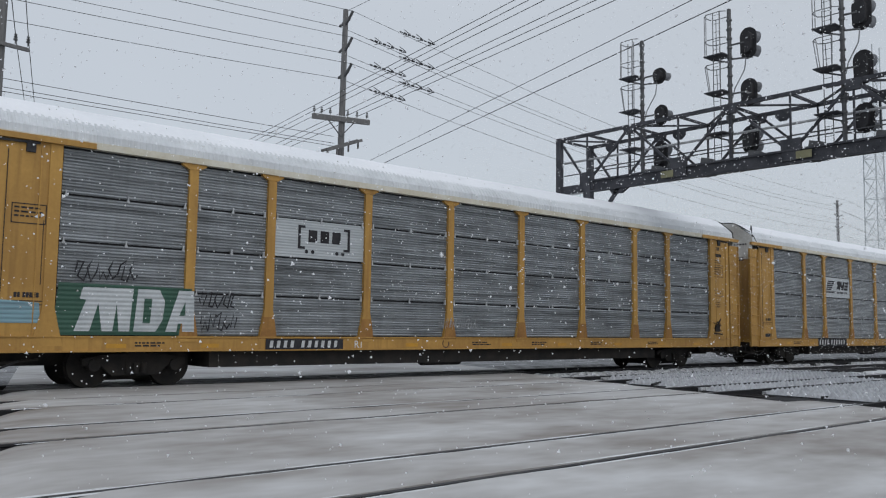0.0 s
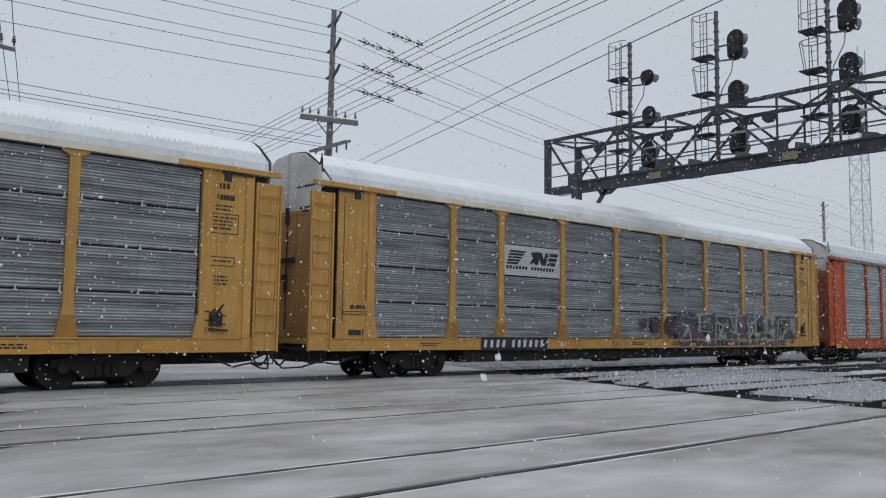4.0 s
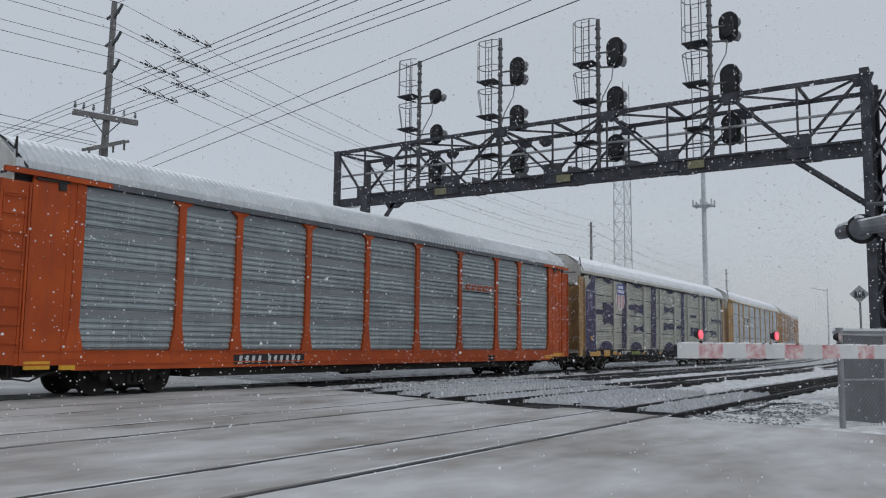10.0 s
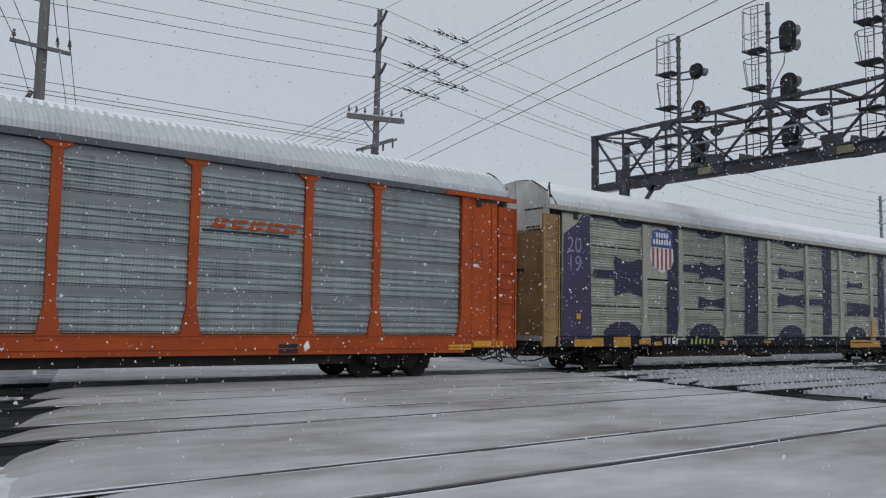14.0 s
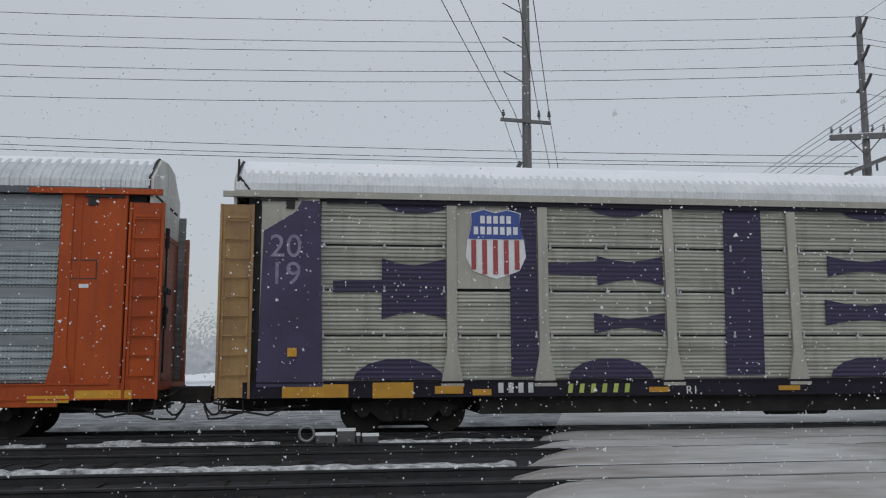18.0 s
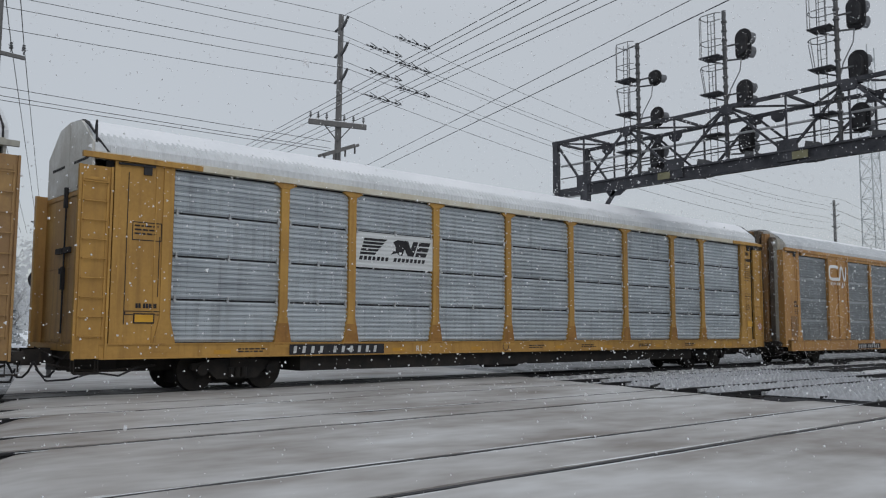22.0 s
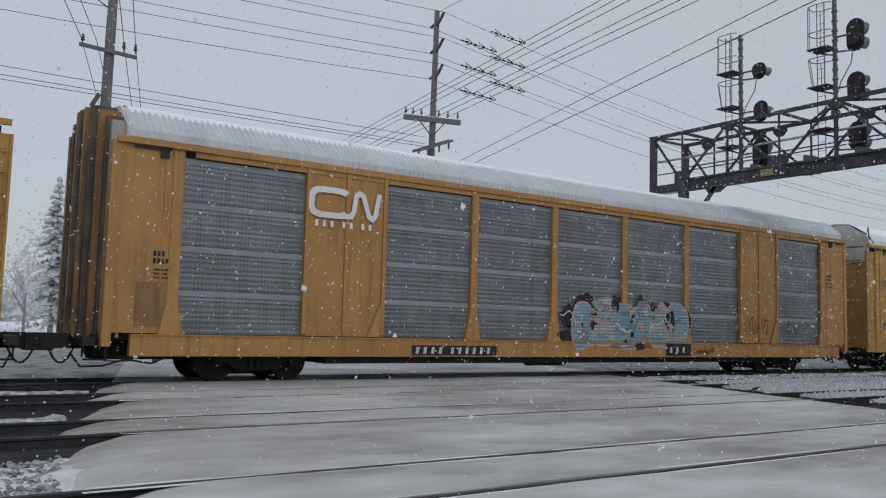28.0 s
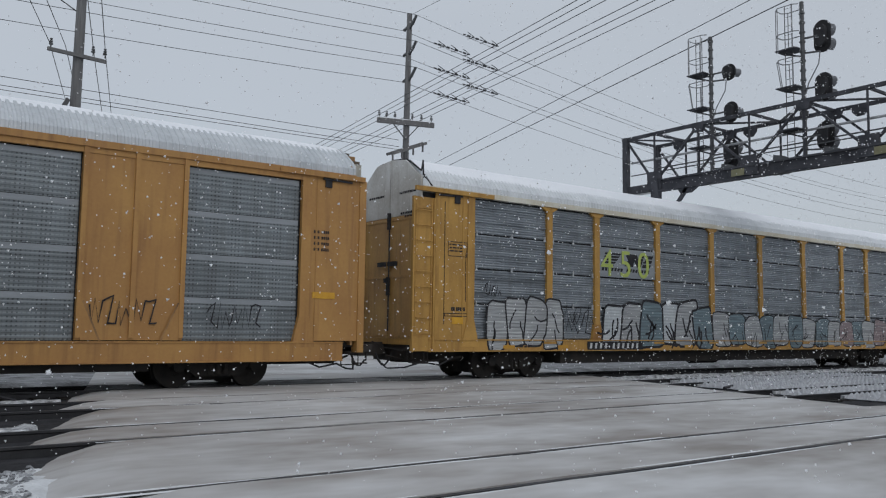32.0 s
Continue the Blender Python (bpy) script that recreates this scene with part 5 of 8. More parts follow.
def outline_box(car, x0, x1, z0, z1, ink, y=FACE + 0.002):
    g = Geo()
    for z in (z0, z1 - 0.018):
        g.box(x0, x1, y, y + 0.006, z, z + 0.018)
    for x in (x0, x1 - 0.018):
        g.box(x, x + 0.018, y, y + 0.006, z0 + 0.018, z1 - 0.018)
    part("stencil_frame", g, ink, car)


def small_rows(car, x0, x1, z0, rows, ink, seed, y=FACE + 0.002, pitch=0.085, name="small_print"):
    """Rows of tiny stencilled words, too small to read, as thin broken bars."""
    r, g = random.Random(seed), Geo()
    for k in range(rows):
        x, end = x0, x1 - r.uniform(0, 0.25) * (x1 - x0)
        while x < end:
            w = min(r.uniform(0.04, 0.16), end - x)
            if w > 0.02:
                g.box(x, x + w, y, y + 0.004, z0 - k * pitch, z0 - k * pitch + 0.035)
            x += w + 0.03
    tagged(part(name, g, ink, car), kind="stuff")


def side_marks(car, ink, seed, brake=True):
    """Small stencils, reflectors, brake gear and a warning label on the corner plates and the sill."""
    r = random.Random(seed)
    y = FACE + 0.002
    # brake end
    bars(car, 12.44, 4.54, (3, ), 0.13, ink, y=y)
    bars(car, 12.41, 4.28, (6, ), 0.12, ink, y=y, step=0.075)
    small_rows(car, 12.38, 12.85, 4.12, 2, ink, seed)
    outline_box(car, 12.27, 12.97, 3.49, 3.96, ink)
    small_rows(car, 12.33, 12.93, 3.85, 4, ink, seed + 20)
    outline_box(car, 12.28, 12.90, 2.74, 2.96, ink)
    small_rows(car, 12.35, 12.85, 2.84, 1, ink, seed + 40)
    small_rows(car, 12.40, 12.77, 2.48, 3, ink, seed + 60)
    g = Geo().box(12.3, 12.62, FACE - 0.05, FACE + 0.01, 1.36, 1.62).ring((12.45, FACE - 0.06, 1.62), (0, -1, 0), 0.10, 0.14, 0.02, 14)
    g.bar((12.45, FACE - 0.05, 1.62), (12.62, FACE - 0.08, 1.86), 0.03, 0.04).bar((12.2, FACE - 0.05, 1.30), (12.75, FACE - 0.06, 1.26), 0.03, 0.05)
    for z in (1.5, 1.7):
        g.tube((12.2, FACE - 0.02, z), (12.7, FACE - 0.05, z - 0.1), 0.015, 5)
    if brake:
        part("hand_brake", g, STEEL_DARK, car, "greasy black hand brake gear")
    else:
        part("warning_label", Geo().box(12.5, 12.85, FACE - 0.002, FACE + 0.008, 1.62, 1.84), SIGN_YELLOW, car)
    # other end
    bars(car, -12.82, 1.85, (2, 5), 0.10, ink, y=y, step=0.062)
    outline_box(car, -13.05, -12.27, 1.70, 1.79, ink)
    if seed == 2:
        part("recess", Geo().box(-12.86, -12.35, FACE + 0.0, FACE + 0.012, 1.17, 1.31), BLACK, car)
    seam = Geo()
    for xa, xb, za, zb in ((-13.07, -13.055, 1.5, 4.75), (-12.2, -12.185, 2.1, 3.45), (-12.35, -12.338, 2.1, 3.4)):
        seam.box(xa, xb, FACE + 0.0, FACE + 0.012, za, zb)
    part("panel_seam", seam, ink, car)
    if seed % 2:
        outline_box(car, -12.95, -12.3, 3.3, 3.7, ink)
        small_rows(car, -12.9, -12.35, 3.6, 3, ink, seed + 80)
    for x in (1.9, 4.95 + r.uniform(-0.3, 0.3), 7.9, -10.4, -0.6):
        small_rows(car, x, x + 0.75, SILL_LOW + 0.17, 2, ink, seed + int(x * 10) + 300, y=FACE - 0.012, pitch=0.06)
    part("round_mark", Geo().ring((-1.62, FACE - 0.008, SILL_LOW + 0.16), (0, -1, 0), 0.10, 0.125, 0.003, 16), MAROON, car)
    for x in (-11, -8.9, -5.9, -3.05, 0.6, 3.1, 6.0, 8.5, 10.8):
        part("reflector", Geo().box(x, x + 0.42, FACE - 0.012, FACE - 0.006, SILL_LOW + 0.08, SILL_LOW + 0.17), REFLECTOR, car)


CARS = []
# car with a bracketed emblem and a sprayed block-letter piece
SH = (EAVE - 0.03 - SILL_TOP - 0.02) / 4
car, wheels = posted_car("yellow covered car carrier with corrugated grey side sheets and graffiti", YELLOW, SHEET_GREY, ridges=14, depth=0.024, seed=1, skip=((2, 2),))
CARS.append((17.35, car, wheels))
pz = SILL_TOP + 0.02 + 2 * SH
part("name_panel", Geo().box(-7.12, -4.46, SHEET_Y - 0.04, SHEET_Y, pz, pz + SH - 0.03), PANEL_GREY, car, "pale name panel")
g = Geo()
for x0, x1, z0, z1 in ((-6.45, -6.38, 0.22, 0.8), (-6.45, -6.25, 0.74, 0.8), (-6.45, -6.25, 0.22, 0.28), (-4.98, -4.91, 0.22, 0.8), (-5.1, -4.91, 0.74, 0.8), (-5.1, -4.91, 0.22, 0.28)):
    g.box(x0, x1, SHEET_Y - 0.05, SHEET_Y - 0.044, pz + z0, pz + z1)
for x in (-6.15, -5.8, -5.45):
    g.box(x, x + 0.25, SHEET_Y - 0.05, SHEET_Y - 0.044, pz + 0.40, pz + 0.70)
for x in (-6.2, -6.02, -5.3, -5.12):
    g.ring((x, SHEET_Y - 0.044, pz + 0.16), (0, -1, 0), 0.0, 0.05, 0.006, 8)
part("emblem", g, INK, car)
paint(car, "graffiti_ground", [(-12.08, 1.12), (-9.15, 1.12), (-9.17, 2.15), (-12.0, 2.18)], GREEN_DARK, FACE - 0.004)
for pts in ([(-11.67, 1.2), (-11.36, 1.2), (-11.20, 1.78), (-11.11, 1.2), (-10.89, 1.2), (-10.82, 1.78), (-10.76, 1.2), (-10.54, 1.2), (-10.48, 2.1), (-11.52, 2.1), (-11.58, 1.86), (-11.45, 1.84)],
            [(-10.45, 1.2), (-9.97, 1.2), (-9.82, 1.45), (-9.78, 1.85), (-9.91, 2.1), (-10.38, 2.1)],
            [(-9.75, 1.2), (-9.50, 1.2), (-9.47, 1.38), (-9.37, 1.38), (-9.37, 1.2), (-9.09, 1.2), (-9.12, 2.1), (-9.47, 2.1)]):
    paint(car, "graffiti_fill", pts, SILVER, FACE - 0.012)
paint(car, "graffiti_line", [(-10.26, 1.38), (-10.10, 1.38), (-10.07, 1.9), (-10.24, 1.9)], GREEN_DARK, FACE - 0.018)
paint(car, "graffiti_line", [(-9.45, 1.55), (-9.31, 1.55), (-9.32, 1.85)], GREEN_DARK, FACE - 0.018)
scribble(car, -11.7, 2.25, 1.3, 0.4, INK, 3)
scribble(car, -8.95, 1.25, 0.9, 0.35, INK, 4)
scribble(car, -9.0, 1.78, 0.9, 0.3, INK, 5)
number_plate(car, -7.3, -5.1)
scribble(car, -1.9, 1.35, 1.5, 0.28, SILVER_DIM, 6)
text_part(car, "R1", 0.26, -4.75, SILL_LOW + 0.06, WHITE_PAINT)
side_marks(car, INK, 1)
paint(car, "graffiti_fill", [(-13.1, 1.35), (-12.3, 1.35), (-12.35, 1.75), (-13.1, 1.8)], TEAL, FACE + 0.004)

# car with a striped emblem panel and a dark multi-coloured piece
car, wheels = posted_car("yellow covered car carrier with a pale emblem panel and dark graffiti", YELLOW, SHEET_GREY, ridges=14, depth=0.024, seed=2, skip=((2, 2),), slots=(-1,))
CARS.append((46.40, car, wheels))
horse_panel(car, -7.12, -4.46, SILL_TOP + 0.02 + 2 * SH, SILL_TOP + 0.02 + 3 * SH - 0.03)
number_plate(car, -8.1, -5.15, tall=True)
text_part(car, "R1", 0.26, -4.5, SILL_LOW + 0.06, WHITE_PAINT)
wildstyle(car, 2.2, 11.3, 0.82, 2.08, 7, 11)
flames(car, ((3.0, 1.0, 0.5, 0.16), (5.2, 1.0, 0.6, 0.16), (6.9, 0.98, 0.4, 0.14), (10.9, 1.5, 0.5, 0.35), (11.4, 1.2, 0.4, 0.3)), MAROON, 13)
for x, z, r in ((0.1, 1.62, 0.17), (0.85, 1.6, 0.30), (1.75, 1.55, 0.40)):
    part("sprayed_dot", Geo().ring((x, FACE - 0.016, z), (0, -1, 0), 0.0, r, 0.004, 20), MAROON, car)
side_marks(car, INK, 2)

# orange car: tall sheets in one piece between the posts
car, wheels = posted_car("orange covered car carrier with tall bluish-grey corrugated sheets", ORANGE, SHEET_BLUE, rows=4, ridges=5, depth=0.042, band=BAND_SLATE, bare=0.27, roof=ROOF_GREY, pitch=0.20, seed=3, roof_band=mat("dark_grey_band", (0.09, 0.10, 0.115), (0.06, 0.065, 0.075), rough=0.5, scale=2, fine=20), flat=0.23, clips=False)
CARS.append((75.57, car, wheels))
part("sill_flange", Geo().box(-EDGE, EDGE, FACE - 0.01, FACE + 0.05, SILL_LOW - 0.13, SILL_LOW + 0.01), ORANGE, car)
for k in range(5):
    x = 4.75 + k * 0.45
    mark = Geo().plate([(x, 3.5), (x + 0.09, 3.5), (x + 0.2, 3.72), (x + 0.11, 3.72)], SHEET_Y - 0.05, SHEET_Y - 0.047).plate([(x + 0.2, 3.64), (x + 0.42, 3.64), (x + 0.46, 3.72), (x + 0.24, 3.72)], SHEET_Y - 0.05, SHEET_Y - 0.047)
    mark.plate([(x + 0.09, 3.5), (x + 0.33, 3.5), (x + 0.37, 3.58), (x + 0.13, 3.58)], SHEET_Y - 0.052, SHEET_Y - 0.049)
    part("emblem_stroke", mark, ORANGE, car, "chipped orange painted stroke")
part("emblem_rule", Geo().box(4.55, 6.7, SHEET_Y - 0.052, SHEET_Y - 0.049, 3.40, 3.45), INK, car)
part("number_panel", Geo().box(-7.3, -4.48, FACE - 0.012, FACE - 0.004, SILL_LOW - 0.06, SILL_TOP - 0.10), INK, car)
bars(car, -7.12, SILL_LOW - 0.02, (4, 6), 0.20, STENCIL, slant=0.16, y=FACE - 0.018, step=0.242)
part("data_plate", Geo().box(6.5, 7.0, FACE - 0.03, FACE - 0.008, SILL_LOW - 0.1, SILL_LOW + 0.12), INK, car)
part("small_label", Geo().box(12.45, 12.65, FACE + 0.0, FACE + 0.012, 3.02, 3.1), WHITE_PAINT, car)
g = Geo()
for x0, x1, z0, z1 in ((12.15, 12.8, 3.2, 3.22), (12.15, 12.8, 3.58, 3.6), (12.15, 12.17, 3.2, 3.6), (12.78, 12.8, 3.2, 3.6)):
    g.box(x0, x1, FACE, FACE + 0.016, z0, z1)
part("stencil_frame", g, MAROON, car)
part("yellow_label", Geo().box(11.6, 12.4, FACE - 0.02, FACE - 0.006, 0.72, 0.86), SIGN_YELLOW, car)
part("yellow_label", Geo().box(-13.33, -12.72, FACE - 0.02, FACE - 0.006, 0.68, 0.86), SIGN_YELLOW, car)
part("yellow_label", Geo().box(-12.5, -12.1, FACE - 0.02, FACE - 0.006, 0.66, 0.80), SIGN_YELLOW, car)
part("yellow_label", Geo().box(12.5, 13.6, FACE - 0.02, FACE - 0.006, 0.78, 0.96), SIGN_YELLOW, car)

# grey car oversprayed in purple, with a shield
car, wheels = posted_car("grey covered car carrier oversprayed with purple shapes, shield emblem", GREY_PAINT, SHEET_BEIGE, ridges=11, depth=0.024, pitch=0.18, seed=4, sill=SILL_PURPLE, roof_band=GREY_PAINT, skip=((1, 2), (1, 3)), slots=(-1, 1), half=HALF - 0.16, lead=-0.16)
CARS.append((104.90, car, wheels))
for ob in car.children_recursive:
    if ob.name.startswith(("end_door", "ladder", "rung", "bay_stile", "rib")):
        ob.data.materials[0] = TAN
YP, YS = FACE - 0.014, SHEET_Y - 0.046
PURPLE_PALE = mat("pale_lilac_spray", (0.27, 0.25, 0.35), (0.15, 0.13, 0.22), rough=0.6, scale=3, fine=20)
part("plain_panel", Geo().box(-9.1, -7.34, SHEET_Y - 0.04, SHEET_Y, 3.06, EAVE - 0.05), GREY_PAINT, car)
paint(car, "purple_field", [(-13.28, 1.0), (-12.4, 1.0), (-11.93, 1.0), (-12.03, 4.9), (-12.42, 4.9), (-12.55, 4.66), (-13.20, 4.24)], PURPLE_PLATE, YP, "purple sprayed corner field")
text_part(car, "20", 0.68, -13.08, 3.70, PURPLE_PALE, YP - 0.016)
text_part(car, "19", 0.68, -13.08, 3.12, PURPLE_PALE, YP - 0.016)
part("warning_label", Geo().box(-12.66, -12.47, YP - 0.03, YP - 0.02, 1.62, 1.80), SIGN_YELLOW, car)


def blob(x0, x1, z0, z1, waist=0.35, y=YS):
    """A sprayed band that pinches in the middle."""
    m, h = (x0 + x1) / 2, z1 - z0
    paint(car, "purple_shape", [(x0, z0), (x0 + (x1 - x0) * 0.25, z0 + h * waist * 0.7), (m, z0 + h * waist), (x1 - (x1 - x0) * 0.2, z0 + h * waist * 0.6), (x1, z0), (x1, z1), (x1 - (x1 - x0) * 0.25, z1 - h * waist * 0.6), (m, z1 - h * waist), (x0 + (x1 - x0) * 0.25, z1 - h * waist * 0.7), (x0, z1)], PURPLE, y)


def arch(x, w, z, h, y=YS, down=False):
    pts = [(x - w, z)] + [(x + w * math.cos(a), z + (-h if down else h) * math.sin(a)) for a in (2.8, 2.3, 1.85, 1.3, 0.8, 0.3)] + [(x + w, z)]
    paint(car, "purple_shape", pts if not down else pts[::-1], PURPLE, y)


paint(car, "purple_shape", [(-11.75, 2.96), (-10.6, 2.98), (-10.6, 3.24), (-11.75, 3.21)], PURPLE, YS)
blob(-10.72, -9.35, 2.40, 3.70, 0.12)
paint(car, "purple_shape", [(-7.95, 1.2), (-7.35, 1.2), (-7.35, 4.9), (-7.95, 4.9)], PURPLE, YS)
paint(car, "purple_shape", [(-7.3, 3.4), (-5.9, 3.35), (-5.7, 3.7), (-7.3, 3.62)], PURPLE, YS)
blob(-6.0, -4.5, 3.15, 3.8, 0.2)
blob(-6.1, -4.5, 2.1, 2.55, 0.3)
for x0, x1 in ((-3.06, -2.20), (2.92, 3.58), (8.05, 8.6)):
    paint(car, "purple_shape", [(x0 - 0.08, 1.2), (x1 - 0.05, 1.2), (x1 + 0.05, 4.92), (x0 + 0.02, 4.92)], PURPLE, YS)
blob(-0.62, 1.27, 3.38, 3.86, 0.28)
blob(-0.74, 1.27, 2.28, 2.86, 0.22)
paint(car, "purple_shape", [(1.2, 2.42), (3.1, 2.44), (3.1, 2.68), (1.2, 2.66)], PURPLE, YS)
blob(5.0, 6.4, 3.25, 3.55, 0.25)
paint(car, "purple_shape", [(5.0, 2.05), (8.1, 2.1), (8.1, 2.4), (6.6, 2.6), (5.0, 2.62)], PURPLE, YS)
paint(car, "purple_shape", [(8.5, 2.32), (10.2, 2.3), (10.2, 2.45), (8.5, 2.5)], PURPLE, YS)
blob(10.1, 11.6, 3.1, 3.4, 0.25)
blob(10.1, 11.6, 2.1, 2.55, 0.2)
paint(car, "purple_shape", [(11.5, 3.18), (12.0, 3.10), (12.34, 2.86), (12.42, 2.5), (12.38, 1.12), (12.80, 1.12), (12.70, 2.0), (12.66, 2.9), (12.72, 3.3), (12.90, 4.9), (12.70, 4.9), (12.56, 3.34), (12.2, 3.30), (11.5, 3.36)], PURPLE, YP)
for x in (-10.2, -5.6, 0.4, 5.9, 10.6):
    arch(x - 0.15, 0.95, 1.14, 0.44, YS)
    arch(x + 0.2, 0.8, 4.95, 0.28, YS, True)
paint(car, "purple_shape", [(-11.9, 4.86), (11.9, 4.86), (11.9, 4.97), (-11.9, 4.97)], SILL_PURPLE, FACE - 0.016)
# the shield: blue chief with pale bars, red and white stripes
cx, zt, zb, w = -8.25, 4.80, 3.27, 0.66
shield = [(cx - w * 0.85, zt - 0.08), (cx - w * 0.4, zt), (cx, zt - 0.07), (cx + w * 0.4, zt), (cx + w * 0.85, zt - 0.08), (cx + w * 0.8, zt - 0.35), (cx + w * 0.95, zt - 0.7), (cx + w, zt - 1.05), (cx + w * 0.78, zb + 0.18), (cx + w * 0.3, zb + 0.06), (cx, zb), (cx - w * 0.3, zb + 0.06), (cx - w * 0.78, zb + 0.18), (cx - w, zt - 1.05), (cx - w * 0.95, zt - 0.7), (cx - w * 0.8, zt - 0.35)]
emblem = paint(car, "shield", shield, WHITE_PAINT, YS - 0.010, "shield emblem, blue over red and white stripes")
part("blue_chief", Geo().plate([(cx - w * 0.92, zt - 0.66), (cx + w * 0.92, zt - 0.66), (cx + w * 0.8, zt - 0.35), (cx + w * 0.82, zt - 0.1), (cx + w * 0.4, zt - 0.02), (cx, zt - 0.09), (cx - w * 0.4, zt - 0.02), (cx - w * 0.82, zt - 0.1), (cx - w * 0.8, zt - 0.35)], YS - 0.025, YS - 0.0245), BLUE, emblem)
for k in range(5):
    x = cx - w * 0.82 + k * w * 0.36
    part("stripe", Geo().box(x, x + w * 0.16, YS - 0.025, YS - 0.0245, zb + (0.2 if k in (0, 4) else 0.1), zt - 0.68), STRIPE_RED, emblem)
for n_bars, z, h in ((5, zt - 0.32, 0.17), (7, zt - 0.56, 0.17)):
    for k in range(n_bars):
        x = cx + (k - n_bars / 2) * 0.145
        part("pale_bar", Geo().box(x + 0.02, x + 0.12, YS - 0.029, YS - 0.0285, z, z + h), WHITE_PAINT, emblem)
bars(car, -8.25, SILL_LOW + 0.08, (4, ), 0.21, STENCIL, y=FACE - 0.034, step=0.215)
bars(car, -6.75, SILL_LOW + 0.07, (6, ), 0.19, LIME, slant=0.15, y=FACE - 0.034, step=0.25)
text_part(car, "R1", 0.26, -4.12, SILL_LOW + 0.02, WHITE_PAINT)
for x0, x1, z0, z1 in ((-12.75, -11.9, 0.78, 1.0), (-11.9, -11.4, 0.78, 1.05), (-10.9, -10.05, 0.76, 1.08), (-9.6, -9.0, 0.84, 1.0), (-8.8, -8.4, 0.8, 0.93), (-4.95, -4.5, 0.84, 0.95), (-2.0, -1.5, 0.86, 0.96), (5.0, 6.6, 0.66, 0.98), (6.6, 7.8, 0.66, 0.95), (10.2, 10.9, 0.78, 0.95)):
    part("orange_sill_patch", Geo().box(x0, x1, FACE - 0.035, FACE - 0.028, z0, z1), REFLECTOR, car)
part("warning_label", Geo().box(11.92, 12.42, FACE - 0.026, FACE - 0.018, 1.44, 1.66), SIGN_YELLOW, car)
paint(car, "yellow_gusset", [(7.0, 1.12), (7.42, 1.12), (7.28, 1.95), (7.14, 1.95)], REFLECTOR, FACE - 0.02)
part("plain_mark", Geo().box(5.15, 7.0, FACE - 0.042, FACE - 0.036, 0.84, 0.9), MAROON, car)

# bright-sheeted yellow car with a striped emblem panel
car, wheels = posted_car("yellow covered car carrier with bright galvanised sheets and emblem panel", YELLOW, SHEET_BRIGHT, half=13.9, lead=-0.2, ridges=8, depth=0.036, seed=5, skip=((2, 2),), slots=(1,))
CARS.append((133.90, car, wheels))
horse_panel(car, -7.12, -4.46, SILL_TOP + 0.02 + 2 * SH, SILL_TOP + 0.02 + 3 * SH - 0.03, PANEL_WHITE)
number_plate(car, -9.05, -6.2)
text_part(car, "R1", 0.22, -5.1, SILL_LOW + 0.07, WHITE_PAINT)
side_marks(car, INK, 5, False)
label = part("warning_label", Geo().box(-12.86, -12.40, FACE - 0.004, FACE + 0.008, 1.52, 1.74), INK, car, "black-edged yellow label")
part("label_face", Geo().box(-12.83, -12.43, FACE - 0.008, FACE - 0.005, 1.55, 1.71), SIGN_YELLOW, label)
sticker = part("round_sticker", Geo().ring((13.45, FACE - 0.012, 1.62), (0, -1, 0), 0.0, 0.15, 0.004, 20), WHITE_PAINT, car, "round white sticker with a red ring")
part("sticker_ring", Geo().ring((13.45, FACE - 0.017, 1.62), (0, -1, 0), 0.11, 0.145, 0.003, 20), STRIPE_RED, sticker)
part("sticker_bar", Geo().plate([(13.37, 1.69), (13.40, 1.72), (13.53, 1.55), (13.50, 1.52)][::-1], FACE - 0.019, FACE - 0.017), STRIPE_RED, sticker)

# ochre car with plain plates between the sheets
car, wheels = car_shell("rusty ochre covered car carrier with slate-grey sheets and graffiti", OCHRE, OCHRE_DOOR, OCHRE, OCHRE, 6, 13.7, False, 0.27, 12.34, ROOF_GREY, 0.145, sill=(0.575, 1.03))
CARS.append((163.15, car, wheels))
for a, b in ((-12.42, -9.3), (-7.15, -4.38), (-4.38, -1.5), (-1.5, 1.38), (1.38, 4.26), (4.26, 7.05), (9.22, 11.95)):
    bays((a, b), car, SHEET_DARK, 4, 7, depth=0.008, flat=0.17, band=BAND_PALE, clips=False, low=1.045, high=EAVE - 0.16, gap=0.03)
for x in (-4.38, -1.5, 1.38, 4.26):
    add_post(car, OCHRE, x, True, False)
for a, b in ((-9.35, -7.15), (7.05, 9.22)):
    g = Geo().box(a, b, FACE + 0.01, FACE + 0.1, SILL_TOP - 0.05, EAVE - 0.02)
    plate = part("side_plate", g, OCHRE, car, "rust-streaked side plate")
    for x in (a + 0.05, (a + b) / 2, b - 0.05):
        part("rib", Geo().box(x - 0.05, x + 0.05, FACE - 0.04, FACE + 0.02, SILL_TOP, EAVE - 0.03), OCHRE, plate)
    for s, x in ((1, a + 0.1), (-1, b - 0.1)):
        part("gusset", Geo().plate([(x, SILL_TOP - 0.05), (x + s * 0.35, SILL_TOP - 0.05), (x, SILL_TOP + 0.75)][::s], FACE - 0.03, FACE + 0.02), OCHRE, plate)
        # shadow line along the gusset's slanted edge, put in as a dark strip
        seam = Geo()
        strip(seam, [(x + s * 0.37, SILL_TOP - 0.06), (x + s * 0.19, SILL_TOP + 0.36), (x + s * 0.02, SILL_TOP + 0.74)], 0.035, FACE - 0.033)
        part("weld_seam", seam, OCHRE_DOOR, plate, "dark strip for the shadow line along the gusset")
